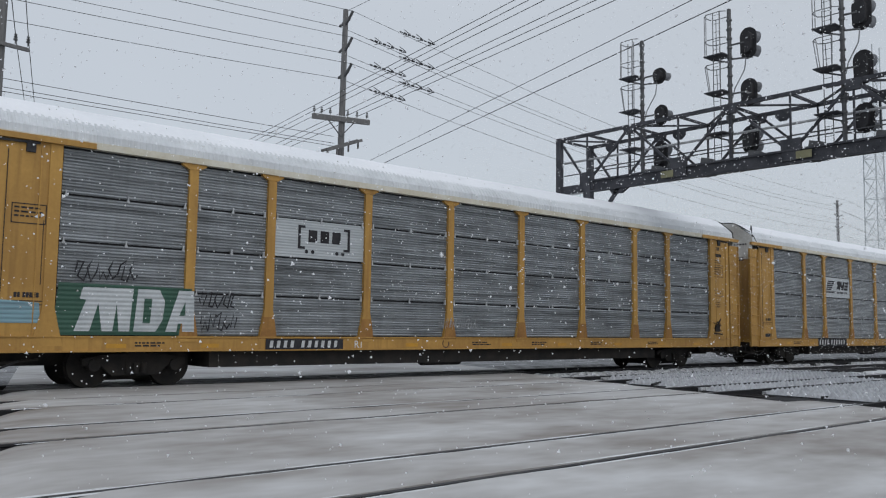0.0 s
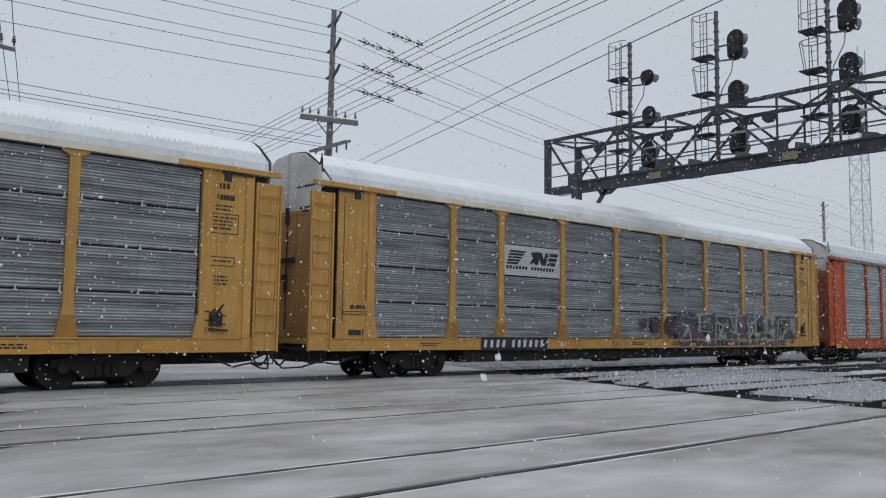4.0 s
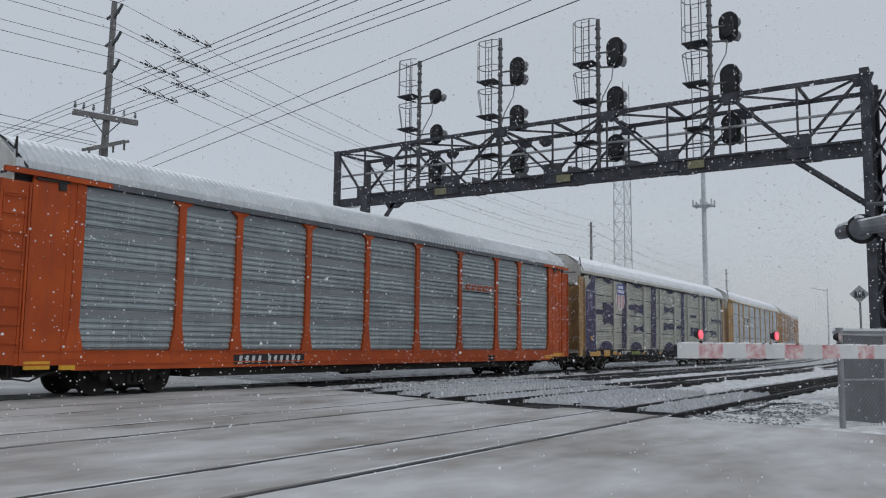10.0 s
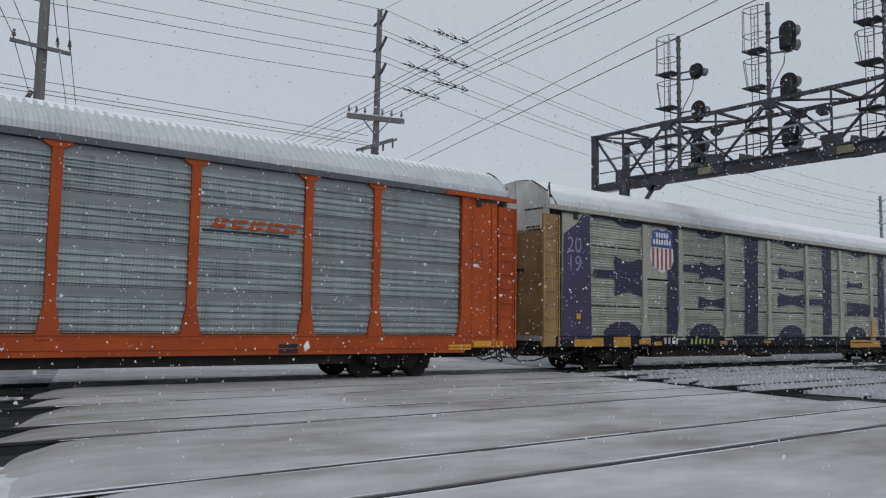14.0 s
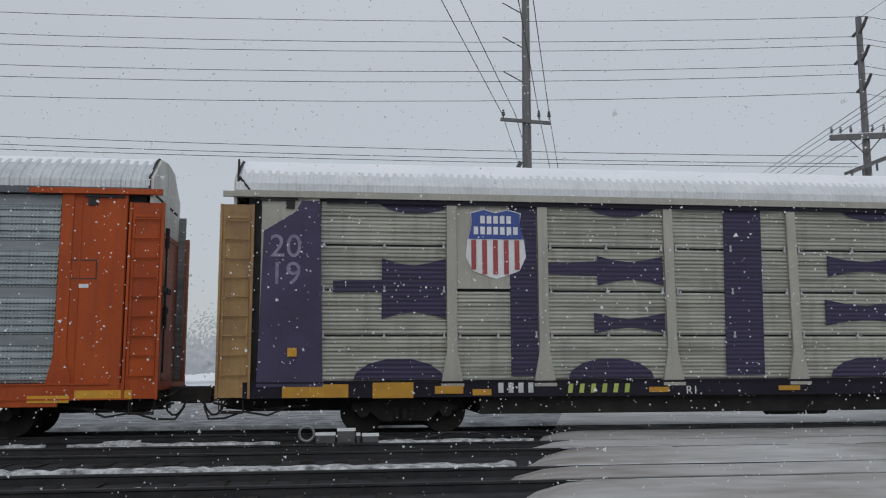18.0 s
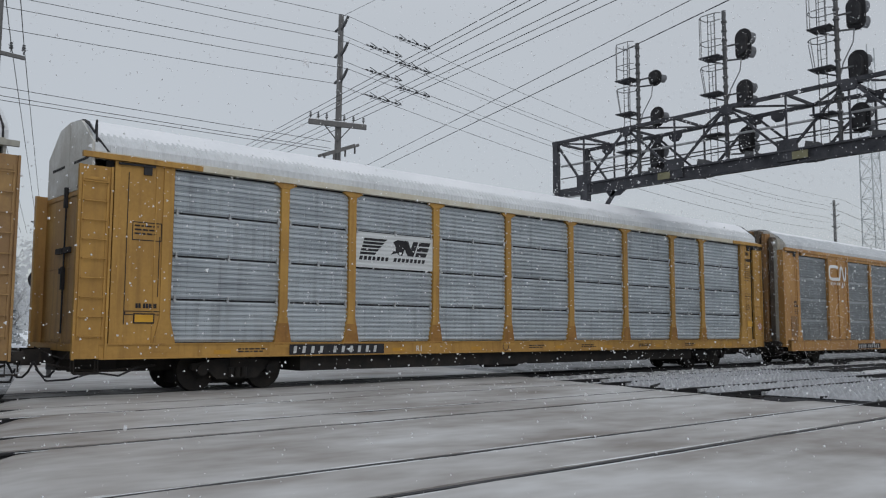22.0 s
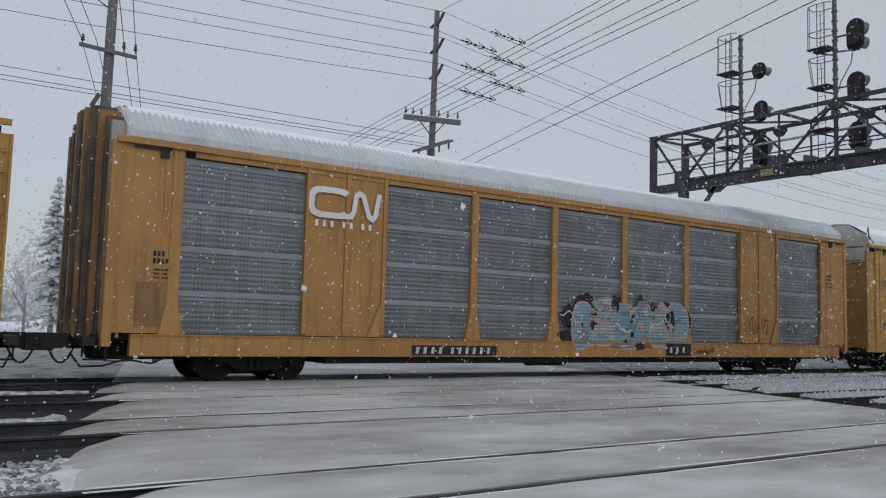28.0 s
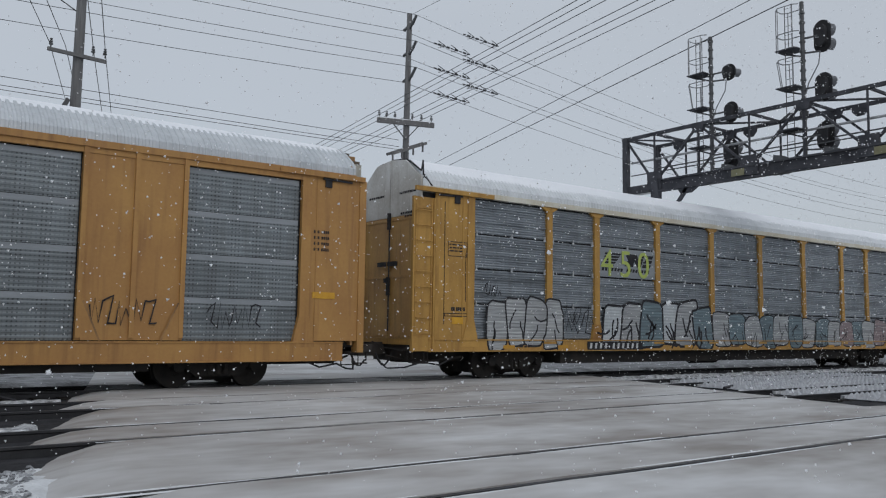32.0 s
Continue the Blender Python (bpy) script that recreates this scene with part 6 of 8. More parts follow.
part("top_rail", Geo().box(-12.0, 12.0, FACE - 0.01, FACE + 0.09, EAVE - 0.15, EAVE), OCHRE, car)
# looping white emblem on the plate
y = FACE - 0.046


def rounded(rx, rz, t):
    return -8.74 + rx * math.copysign(abs(math.cos(t)) ** 0.5, math.cos(t)), 4.2 + rz * math.copysign(abs(math.sin(t)) ** 0.5, math.sin(t))


turns = [0.62 + k * (2 * math.pi - 1.24) / 27 for k in range(28)]
g = Geo().add([(x, y, z) for x, z in [rounded(0.56, 0.37, t) for t in turns] + [rounded(0.42, 0.23, t) for t in turns]], [(k, 28 + k, 29 + k, k + 1) for k in range(27)])
wave = Geo()
strip(wave, [(-8.40, 3.90), (-8.17, 3.92), (-8.10, 4.05), (-8.05, 4.42), (-7.95, 4.50), (-7.85, 4.44), (-7.68, 3.96), (-7.58, 3.90), (-7.50, 3.98), (-7.40, 4.54)], 0.13, y - 0.003)
part("emblem_wave", wave, WHITE_PAINT, car)
part("rusty_panel", Geo().box(-13.1, -12.5, FACE - 0.006, FACE + 0.006, 1.2, 2.1), OCHRE_DOOR, car, "rust-brown repaired panel")
part("emblem", g, WHITE_PAINT, car, "white looping line emblem")
bars(car, -9.12, 3.62, (3, 2, 2), 0.15, WHITE_PAINT, y=FACE - 0.045, step=0.20)
bars(car, -12.78, 2.66, (3, ), 0.11, INK, y=FACE - 0.0005)
bars(car, -12.78, 2.50, (6, ), 0.11, INK, y=FACE - 0.0005)
small_rows(car, -12.75, -12.4, 2.36, 3, INK, 71, y=FACE - 0.0005)
number_plate(car, -6.3, -3.6, drop=0.19)
part("number_panel", Geo().box(3.25, 4.42, FACE - 0.042, FACE - 0.031, 0.62, 1.0), INK, car)
bars(car, 3.4, 0.71, (3, ), 0.18, STENCIL, y=FACE - 0.046, step=0.3)
flames(car, ((-0.85, 1.75, 0.45, 0.42), (-0.3, 2.25, 0.4, 0.2), (1.0, 2.3, 0.22, 0.14), (2.1, 2.25, 0.16, 0.28), (3.4, 1.95, 0.45, 0.4), (4.2, 1.55, 0.25, 0.5), (-1.0, 1.2, 0.4, 0.2)), INK, 23)
graffiti(car, -0.75, 4.2, 0.84, 2.2, 6, (TEAL, SILVER_DIM, TEAL), PINK, 21, "pale teal graffiti letters edged in pink", width=0.075, inner=2, square=0.8)
for k, (x, z, w, h, colour) in enumerate(((0.05, 1.75, 0.16, 0.42, INK), (0.95, 2.12, 0.2, 0.2, INK), (1.65, 1.85, 0.14, 0.38, INK), (2.62, 2.0, 0.12, 0.32, INK), (3.35, 1.72, 0.34, 0.34, INK), (3.8, 1.5, 0.22, 0.16, MINT), (1.25, 0.93, 0.5, 0.13, PINK_DIM), (2.2, 0.9, 0.4, 0.1, ORANGE),
                                          (0.35, 1.15, 0.3, 0.16, TEAL), (1.9, 1.2, 0.42, 0.2, TEAL), (2.9, 1.15, 0.35, 0.18, TEAL), (-0.35, 1.2, 0.22, 0.22, PINK_DIM), (0.1, 2.15, 0.16, 0.1, MINT), (2.1, 2.2, 0.2, 0.1, PINK_DIM))):
    r = random.Random(40 + k)
    pts = [(x + w * q * math.cos(t), z + h * q * math.sin(t)) for t, q in ((j * math.pi / 6, r.uniform(0.6, 1.2)) for j in range(12))]
    part("sprayed_patch", Geo().plate(pts, FACE - 0.0162 - 0.0005 * k, FACE - 0.0159 - 0.0005 * k), colour, car)
r = random.Random(77)
for k in range(46):
    x, z, w, h = r.uniform(-0.85, 4.1), r.uniform(0.88, 2.15), r.uniform(0.08, 0.24), r.uniform(0.05, 0.16)
    z = min(z, 2.2 - 0.35 * max(0.0, x - 3.2))
    pts = [(x + w * q * math.cos(t), z + h * q * math.sin(t)) for t, q in ((j * math.pi / 4.5, r.uniform(0.45, 1.35)) for j in range(9))]
    part("sprayed_patch", Geo().plate(pts, FACE - 0.0236 - 0.0003 * k, FACE - 0.0235 - 0.0003 * k), r.choice((TEAL, TEAL, TEAL_DIM, PINK_DIM, PINK, SILVER_DIM, INK, MINT)), car)
for k in range(9):
    g, x, z, turn = Geo(), -0.7 + 0.52 * k, r.uniform(1.0, 1.5), r.uniform(-0.4, 0.4)
    line = [(x, z)]
    for _ in range(7):
        turn += r.uniform(-0.9, 0.9)
        line.append((line[-1][0] + math.sin(turn) * 0.13, min(2.15, line[-1][1] + math.cos(turn) * 0.13)))
    strip(g, line, r.uniform(0.03, 0.06), FACE - 0.039)
    part("graffiti_line", g, PINK if k % 3 else STENCIL, car)
scribble(car, 4.6, SILL_LOW - 0.1, 1.0, 0.22, MAROON, 25)
scribble(car, 7.3, 1.4, 1.4, 0.5, INK, 23)
scribble(car, 9.75, 1.35, 1.3, 0.5, INK, 24)
part("warning_label", Geo().box(-12.95, -12.6, FACE - 0.002, FACE + 0.012, 1.6, 1.85), SIGN_YELLOW, car)
part("warning_label", Geo().box(12.3, 12.9, FACE - 0.002, FACE + 0.012, 2.05, 2.2), SIGN_YELLOW, car)
for k in range(4):
    bars(car, 12.3, 3.6 - k * 0.14, (3, 4), 0.07, INK, y=FACE - 0.0005)

# dark-sheeted yellow car with long silver graffiti
car, wheels = posted_car("yellow covered car carrier with dark sheets and silver bubble graffiti", YELLOW, SHEET_SLATE, ridges=13, depth=0.024, seed=7, skip=((2, 2), ))
CARS.append((192.40, car, wheels))
horse_panel(car, -7.12, -4.46, SILL_TOP + 0.02 + 2 * SH, SILL_TOP + 0.02 + 3 * SH - 0.05, BAND_PALE)
for digit, x in (("4", -7.05), ("5", -6.2), ("0", -5.35)):
    text_part(car, digit, 1.2, x, SILL_TOP + 0.05 + 2 * SH, LIME, SHEET_Y - 0.07)
graffiti(car, -11.55, -8.75, 0.84, 2.3, 4, (SILVER_DIM, ), INK, 31, "grey bubble letters outlined in black")
graffiti(car, -6.95, -1.6, 0.84, 2.3, 6, (SILVER, SILVER_DIM, TEAL_DIM), INK, 32, "grey and blue-grey letters edged in black", width=0.08, inner=4, square=0.4)
graffiti(car, -1.4, 5.0, 0.86, 2.05, 7, (SILVER_DIM, TEAL_DIM), INK, 33, "", width=0.045, inner=3)
graffiti(car, 5.1, 11.5, 0.86, 1.95, 7, (TEAL_DIM, SILVER_DIM, PINK_DIM), INK, 34, "", width=0.045, inner=3)
scribble(car, -11.7, 2.3, 0.6, 0.3, INK, 35)
scribble(car, -8.7, 1.3, 1.2, 0.7, INK, 36)
scribble(car, -8.6, 1.5, 1.2, 0.6, INK, 37)
number_plate(car, -7.7, -5.2)
side_marks(car, INK, 7)
part("warning_label", Geo().box(-12.80, -12.42, FACE - 0.004, FACE + 0.008, 1.50, 1.68), SIGN_YELLOW, car, "yellow label")

# one more car behind, out of sight beyond the curve
car, wheels = posted_car("yellow covered car carrier with corrugated grey side sheets", YELLOW, SHEET_GREY, ridges=14, depth=0.024, seed=8)
CARS.append((221.6, car, wheels))
side_marks(car, INK, 8)

# ---- cantilever signal bridge ----
RAIL_SNOWY = mat("snow_topped_pipe", (0.46, 0.47, 0.49), (0.24, 0.25, 0.26), rough=0.6, scale=3, fine=25)
XF, XB = 25.25, 27.15
Y_FAR, Y_NEAR, Z_LOW, Z_GIRDER, Z_TOP = 21.95, 3.0, 6.60, 7.06, 8.85
bridge = thing("signal_bridge", "dark steel cantilever signal bridge reaching over the tracks", "signal bridge")
NODES = [21.95, 20.55, 18.55, 16.5, 14.5, 12.45, 10.5, 8.5, 6.6, 4.7, 3.0]
for x in (XF, XB):
    if x > 26:
        part("chord", Geo().bar((x, Y_NEAR, Z_LOW + 0.55), (x, Y_FAR, Z_LOW + 0.55), 0.1, 0.1), TRUSS, bridge)
    else:
        girder = part("girder", Geo().box(x - 0.02, x + 0.02, Y_NEAR, Y_FAR - 1.3, Z_LOW + 0.06, Z_GIRDER - 0.06), TRUSS, bridge)
        part("flange", Geo().box(x - 0.11, x + 0.11, Y_NEAR, Y_FAR - 1.3, Z_LOW, Z_LOW + 0.06), TRUSS, girder)
        part("flange", Geo().box(x - 0.11, x + 0.11, Y_NEAR, Y_FAR - 1.3, Z_GIRDER - 0.06, Z_GIRDER), TRUSS, girder)
    part("chord", Geo().bar((x, Y_NEAR, Z_TOP), (x, Y_FAR, Z_TOP), 0.12, 0.12), TRUSS, bridge)
    if x < 26:
        part("bottom_rail", Geo().bar((x, Y_FAR - 1.4, Z_LOW + 0.06), (x, Y_FAR, Z_LOW + 0.02), 0.09, 0.09).bar((x, Y_FAR - 1.4, Z_LOW + 0.2), (x, Y_FAR, Z_LOW + 0.16), 0.05, 0.05), TRUSS, bridge)
    part("end_post", Geo().box(x - 0.1, x + 0.1, Y_FAR - 0.12, Y_FAR + 0.1, Z_LOW - 0.05, Z_TOP + 0.06), TRUSS, bridge)
    for y in NODES[1:-1]:
        part("vertical", Geo().bar((x, y, Z_LOW + (0.5 if x > 26 else 0.1)), (x, y, Z_TOP), 0.055, 0.055), TRUSS, bridge)
    for k, (ya, yb) in enumerate(zip(NODES, NODES[1:])):
        za, zb_ = (Z_TOP, Z_GIRDER - 0.1) if k % 2 == 0 else (Z_GIRDER - 0.1, Z_TOP)
        part("diagonal", Geo().bar((x, ya, za), (x, yb, zb_), 0.075, 0.075), TRUSS, bridge)
    for k, y in enumerate(NODES):
        z = Z_TOP if k % 2 == 0 else Z_GIRDER
        w = 0.3 if k not in (0, ) else 0.16
        pts = [(y - w, z + 0.06), (y + w, z + 0.06), (y + w * 0.6, z - 0.28), (y - w * 0.6, z - 0.28)] if k % 2 == 0 else [(y - w, z - 0.1), (y + w, z - 0.1), (y + w * 0.8, z + 0.32), (y - w * 0.8, z + 0.32)]
        part("gusset", Geo().cross_plate(pts, x - 0.07, x + 0.07), TRUSS, bridge)
for y, za, zb_ in ((19.05, Z_LOW + 0.03, Z_LOW - 0.7), ):
    part("hanger", Geo().bar((XF, y, za), (XF, y + 0.62, zb_), 0.1, 0.13).cross_plate([(y - 0.5, za), (y + 0.45, za), (y + 0.3, za - 0.22), (y - 0.15, za - 0.22)], XF - 0.05, XF + 0.05), TRUSS, bridge)
for k, y in enumerate(NODES):
    part("cross_strut", Geo().bar((XF, y, Z_TOP), (XB, y, Z_TOP), 0.08, 0.08), TRUSS, bridge)
    part("cross_strut", Geo().bar((XF, y, Z_LOW + 0.1), (XB, y, Z_LOW + 0.55), 0.08, 0.1), TRUSS, bridge)
    if k:
        part("top_brace", Geo().bar((XF if k % 2 else XB, NODES[k - 1], Z_TOP), (XB if k % 2 else XF, y, Z_TOP), 0.06, 0.06), TRUSS, bridge)
part("walkway", Geo().box(XF + 0.15, XF + 0.55, Y_NEAR, Y_FAR - 1.2, Z_LOW + 0.34, Z_LOW + 0.37), TRUSS, bridge, "grated walkway with snow on it")
for x in (XF + 0.18, XB - 0.18):
    for z, r in ((7.42, 0.022), (7.92, 0.042 if x < 26 else 0.026)):
        part("handrail", Geo().tube((x, Y_NEAR, z), (x, Y_FAR - 0.1, z), r, 6), RAIL_SNOWY if r > 0.04 else MAST, bridge)
# gusset boxes standing on the girder, boards of the walkway, the foot plate at the far end
for y in NODES[1:-1:2]:
    part("gusset_box", Geo().box(XF - 0.085, XF + 0.02, y - 0.34, y + 0.30, Z_LOW + 0.10, Z_GIRDER + 0.33), TRUSS, bridge)
for y in (17.35, 15.35, 13.6, 11.6, 9.6):
    part("rail_foot", Geo().cross_plate([(y - 0.32, Z_GIRDER), (y + 0.34, Z_GIRDER), (y + 0.30, Z_GIRDER + 0.22), (y - 0.1, Z_GIRDER + 0.12)], XF + 0.05, XF + 0.09), MAST, bridge)
part("girder_end", Geo().box(XF - 0.03, XF + 0.03, Y_FAR - 1.35, Y_FAR - 0.1, Z_LOW + 0.08, Z_LOW + 0.36), TRUSS, bridge)
part("foot_plate", Geo().box(XF - 0.14, XF - 0.04, Y_FAR - 1.3, Y_FAR - 0.12, Z_LOW - 0.03, Z_LOW + 0.01), RAIL_SNOWY, bridge, "snow-topped foot plate")
part("corner_stub", Geo().box(XF - 0.12, XF + 0.12, Y_FAR - 1.62, Y_FAR - 1.3, Z_LOW - 0.22, Z_LOW + 0.5), TRUSS, bridge)
for y in (NODES[0] - 1.15, NODES[2] - 0.9, NODES[4] - 0.9):
    part("rear_gusset", Geo().cross_plate([(y - 0.28, Z_TOP + 0.03), (y + 0.28, Z_TOP + 0.03), (y + 0.28, Z_TOP - 0.20), (y + 0.12, Z_TOP - 0.36), (y - 0.12, Z_TOP - 0.36), (y - 0.28, Z_TOP - 0.20)], XB - 0.085, XB - 0.063), TRUSS, bridge)
post = Geo()
for x in (XF, XB):
    for y in (2.25, 2.93):
        post.box(x - 0.12, x + 0.12, y - 0.12, y + 0.12, -0.3, 9.05)
    for k in range(7):
        z = 0.2 + k * 1.2
        post.bar((x, 2.25, z), (x, 2.93, z + 1.2), 0.06, 0.06).bar((x, 2.93, z), (x, 2.25, z + 1.2), 0.06, 0.06)
for y in (2.25, 2.93):
    post.box(XF - 0.1, XB + 0.1, y - 0.03, y + 0.03, 0.0, 9.0)
part("column", post, TRUSS, bridge, "heavy dark steel column")
part("knee_brace", Geo().tube((XF, 4.85, Z_LOW + 0.1), (XF, 3.0, 5.25), 0.09, 8), TRUSS, bridge)
part("column_foot", Geo().box(24.7, 27.7, 1.9, 3.7, -0.3, 0.15), GALV, bridge, "concrete footing")
for y in (16.9, 12.0, 7.6):
    part("name_tag", Geo().box(XF - 0.125, XF - 0.115, y - 0.25, y + 0.25, Z_LOW + 0.12, Z_GIRDER - 0.1), mat("faded_tag", (0.25, 0.24, 0.14), rough=0.7), bridge, "faded yellowish tag")


VISOR = mat("snow_caked_visor", (0.17, 0.18, 0.20), (0.09, 0.095, 0.105), rough=0.7, scale=5, fine=30)


def signal_mast(y, heads, top, small=False):
    """A mast with ladder, caged platforms and signal heads that face away, seen from behind."""
    x = 25.4
    mast = thing("signal_mast", "steel signal mast with ladder cage and black signal heads", "railway signal", at=(x, y, Z_LOW + 0.2), group="masts on the signal bridge")
    o = Z_LOW + 0.2
    part("pole", Geo().tube((0, 0, 0), (0, 0, top - o), 0.07, 10), MAST, mast)
    for k in range(int((top - o) / 0.32)):
        part("step_clamp", Geo().tube((0, 0, 0.2 + k * 0.32), (0, 0, 0.26 + k * 0.32), 0.095, 8), MAST, mast)
    part("collar", Geo().tube((0, 0, 1.6), (0, 0, 1.75), 0.14, 10), MAST, mast)
    lad = Geo()
    for dy in (0.28, 0.54):
        lad.tube((-0.12, dy, 0), (-0.12, dy, top - o), 0.014, 4)
    z = 0.2
    while z < top - o:
        lad.tube((-0.12, 0.28, z), (-0.12, 0.54, z), 0.01, 4)
        z += 0.3
    part("ladder", lad, MAST, mast)
    for zp, cage in ((10.62 - o, True), (9.36 - o, True), (7.95 - o, False)):
        part("platform", Geo().box(-0.42, 0.22, 0.02, 0.74, zp, zp + 0.03).bar((0, 0, zp - 0.25), (0, 0.66, zp), 0.05, 0.05), TRUSS, mast, "small grated platform")
        if not cage:
            continue
        hi = min(1.45, top - o - zp) if zp > 3 else 0.95
        for q in ((0.55, hi) if hi > 1.2 else (hi, )):
            ringp = [(-0.30, -0.06), (-0.42, 0.10), (-0.42, 0.62), (-0.25, 0.78), (0.10, 0.78), (0.22, 0.62), (0.22, 0.10)]
            part("guard_rail", Geo().pipe([(*a, zp + q) for a in ringp], 0.018, 5), GALV, mast)
        flare = 1.0 if hi > 1.2 else 0.72
        for px, py in ((-0.42, 0.62), (-0.42, 0.12), (-0.25, 0.78), (0.22, 0.62)):
            part("guard_post", Geo().tube((px * flare, 0.38 + (py - 0.38) * flare, zp), (px, py, zp + hi), 0.016, 5), GALV, mast)
    for zl, zh, dy in heads:
        h, w = zh - zl, 0.27 if small and zh > 9.5 else 0.295
        c = (zl + zh) / 2 - o
        n, r = 20, min(h / 2, w)
        pts = []
        for k in range(n):
            a = 2 * math.pi * k / n
            pts.append((dy + r * math.cos(a), c + (h / 2 - r) * (1 if math.sin(a) >= 0 else -1) + r * math.sin(a)))
        head = part("target", Geo().cross_plate(pts, 0.20, 0.24), BLACK, mast, "black oval signal backboard")
        body = Geo().cross_plate([(dy + (p - dy) * 0.6, c + (q - c) * 0.7) for p, q in pts], 0.02, 0.2)
        part("housing", body, BLACK, head)
        lamps = 1 if h < 0.8 else 2
        for k in range(lamps):
            visor, zc = Geo(), c + (0 if lamps == 1 else (k - 0.5) * h * 0.45)
            size = h * (0.30 if lamps == 1 else 0.22)
            ring = [(math.cos(-1.1 + 5.34 * j / 15), math.sin(-1.1 + 5.34 * j / 15)) for j in range(16)]
            visor.add([(0.24, dy + 0.17 * p, zc + size * q) for p, q in ring] + [(0.50 + 0.06 * q, dy - 0.14 + 0.17 * p, zc + size * q - 0.03) for p, q in ring], [(j, j + 1, 17 + j, 16 + j) for j in range(15)])
            part("visor", visor, VISOR, head, "snow-caked grey visor")
        part("bracket", Geo().bar((0, 0, c - h / 2 + 0.05), (0.05, dy, c - h / 2), 0.05, 0.05), MAST, mast)
        part("bracket", Geo().bar((0, 0, c), (0.05, dy, c), 0.05, 0.05), MAST, mast)
    cab = Geo()
    pts = [Vector((0.05, heads[0][2], heads[0][0] - o)), Vector((0.05, heads[0][2] * 0.9, heads[0][0] - o - 0.4)), Vector((0.03, heads[0][2] * 0.3, heads[0][0] - o - 0.95)), Vector((0.0, -0.08, heads[0][0] - o - 1.3))]
    for p, q in zip(pts, pts[1:]):
        cab.tube(p, q, 0.022, 5)
    part("conduit", cab, GALV, mast, "looping cable conduit")
    return mast


signal_mast(18.1, ((10.30, 10.90, -0.60), (8.76, 9.52, -0.66), (7.12, 8.19, -0.62)), 12.0, True)
signal_mast(14.58, ((10.43, 11.50, -0.56), (8.81, 9.76, -0.56), (7.23, 8.16, -0.58)), 12.22)
signal_mast(10.85, ((10.45, 11.51, -0.5), (8.79, 9.84, -0.5), (7.30, 8.23, -0.5)), 12.15)
signal_mast(7.18, ((10.62, 11.60, -0.52), (8.71, 9.94, -0.52), (7.40, 8.39, -0.52)), 12.2)


# ---- poles, wires, towers ----
def pole(name, x, y, top, r, label, lean=0.0):
    p = thing(name, label, "utility pole", at=(x, y, -0.3), group="utility poles")
    part("shaft", Geo().tube((0, 0, 0), (lean, 0, top + 0.3), r, 12, r * 0.62), WOOD, p)
    return p


def insulator(parent, x, y, z, up=True):
    g = Geo().tube((x, y, z), (x, y, z + 0.16), 0.022, 6)
    for k in range(3):
        g.tube((x, y, z + 0.14 + k * 0.09), (x, y, z + 0.19 + k * 0.09), 0.075 - k * 0.012, 8)
    part("insulator", g, MAST, parent, "grey porcelain insulator")


WIRES = []


def wire(points, r=0.013, sag=0.0, group="overhead wires", label="thin black overhead wire"):
    """One cable through the points, sagging between them."""
    g = Geo()
    for a, b in zip(points, points[1:]):
        a, b = Vector(a), Vector(b)
        n = 10 if sag else 1
        line = [a.lerp(b, i / n) - Vector((0, 0, 4 * sag * (i / n) * (1 - i / n))) for i in range(n + 1)]
        g.pipe(line, r, 4)
    WIRES.append(thing("overhead_wire", label, "wire", g, CABLE, group=group))


AX, AY = 7.36, 33.2            # pole beside the road
BX, BY = 24.15, 36.0           # pole with the long crossarm
ZX, ZY = -36.95, 38.0
CX, CY = 100.3, 44.0
DX, DY = 178.0, 48.0
pb = pole("utility_pole", BX, BY, 17.95, 0.22, "weathered wooden pole with long crossarm and angled insulators", 0.25)
ra = Vector((math.cos(radians(16)), -math.sin(radians(16)), 0))
arm = Geo().bar((-1.55 * ra.x, -1.55 * ra.y - 0.2, 12.3), (1.55 * ra.x, 1.55 * ra.y - 0.2, 12.3), 0.14, 0.26)
part("crossarm", arm, WOOD, pb, "snow-topped wooden crossarm")
part("arm_snow", Geo().bar((-1.5 * ra.x, -1.5 * ra.y - 0.2, 12.44), (1.5 * ra.x, 1.5 * ra.y - 0.2, 12.44), 0.12, 0.05), SNOW, pb)
part("arm_brace", Geo().bar((-0.7 * ra.x, -0.7 * ra.y - 0.2, 12.2), (0, -0.2, 11.4), 0.05, 0.05).bar((0.7 * ra.x, 0.7 * ra.y - 0.2, 12.2), (0, -0.2, 11.4), 0.05, 0.05), MAST, pb)
low = Geo().bar((-0.95, 0.1, 10.55), (1.05, -0.25, 11.35), 0.12, 0.14).bar((-0.95, -0.35, 10.5), (1.05, -0.6, 11.3), 0.12, 0.14)
for t in (0.02, 0.3, 0.65, 0.95):
    low.tube((-0.95 + 2 * t, -0.4, 10.5 + 0.8 * t), (-0.95 + 2 * t, -0.4, 10.1 + 0.8 * t), 0.05, 6)
part("lower_rack", low, WOOD, pb, "lower rack of switches and insulators")
for z in (17.55, 16.15, 14.75):
    part("stub_arm", Geo().bar((0.2, -0.1, z - 0.15), (0.2, -0.72, z + 0.42), 0.1, 0.1), MAST, pb, "angled line insulator")
    part("stub_arm", Geo().bar((0.2, 0.1, z), (0.2, 0.45, z - 0.1), 0.1, 0.1), MAST, pb)
    part("line_post", Geo().tube((0.2, -0.35, z + 0.02), (0.2, -0.72, z + 0.42), 0.07, 8), MAST, pb)
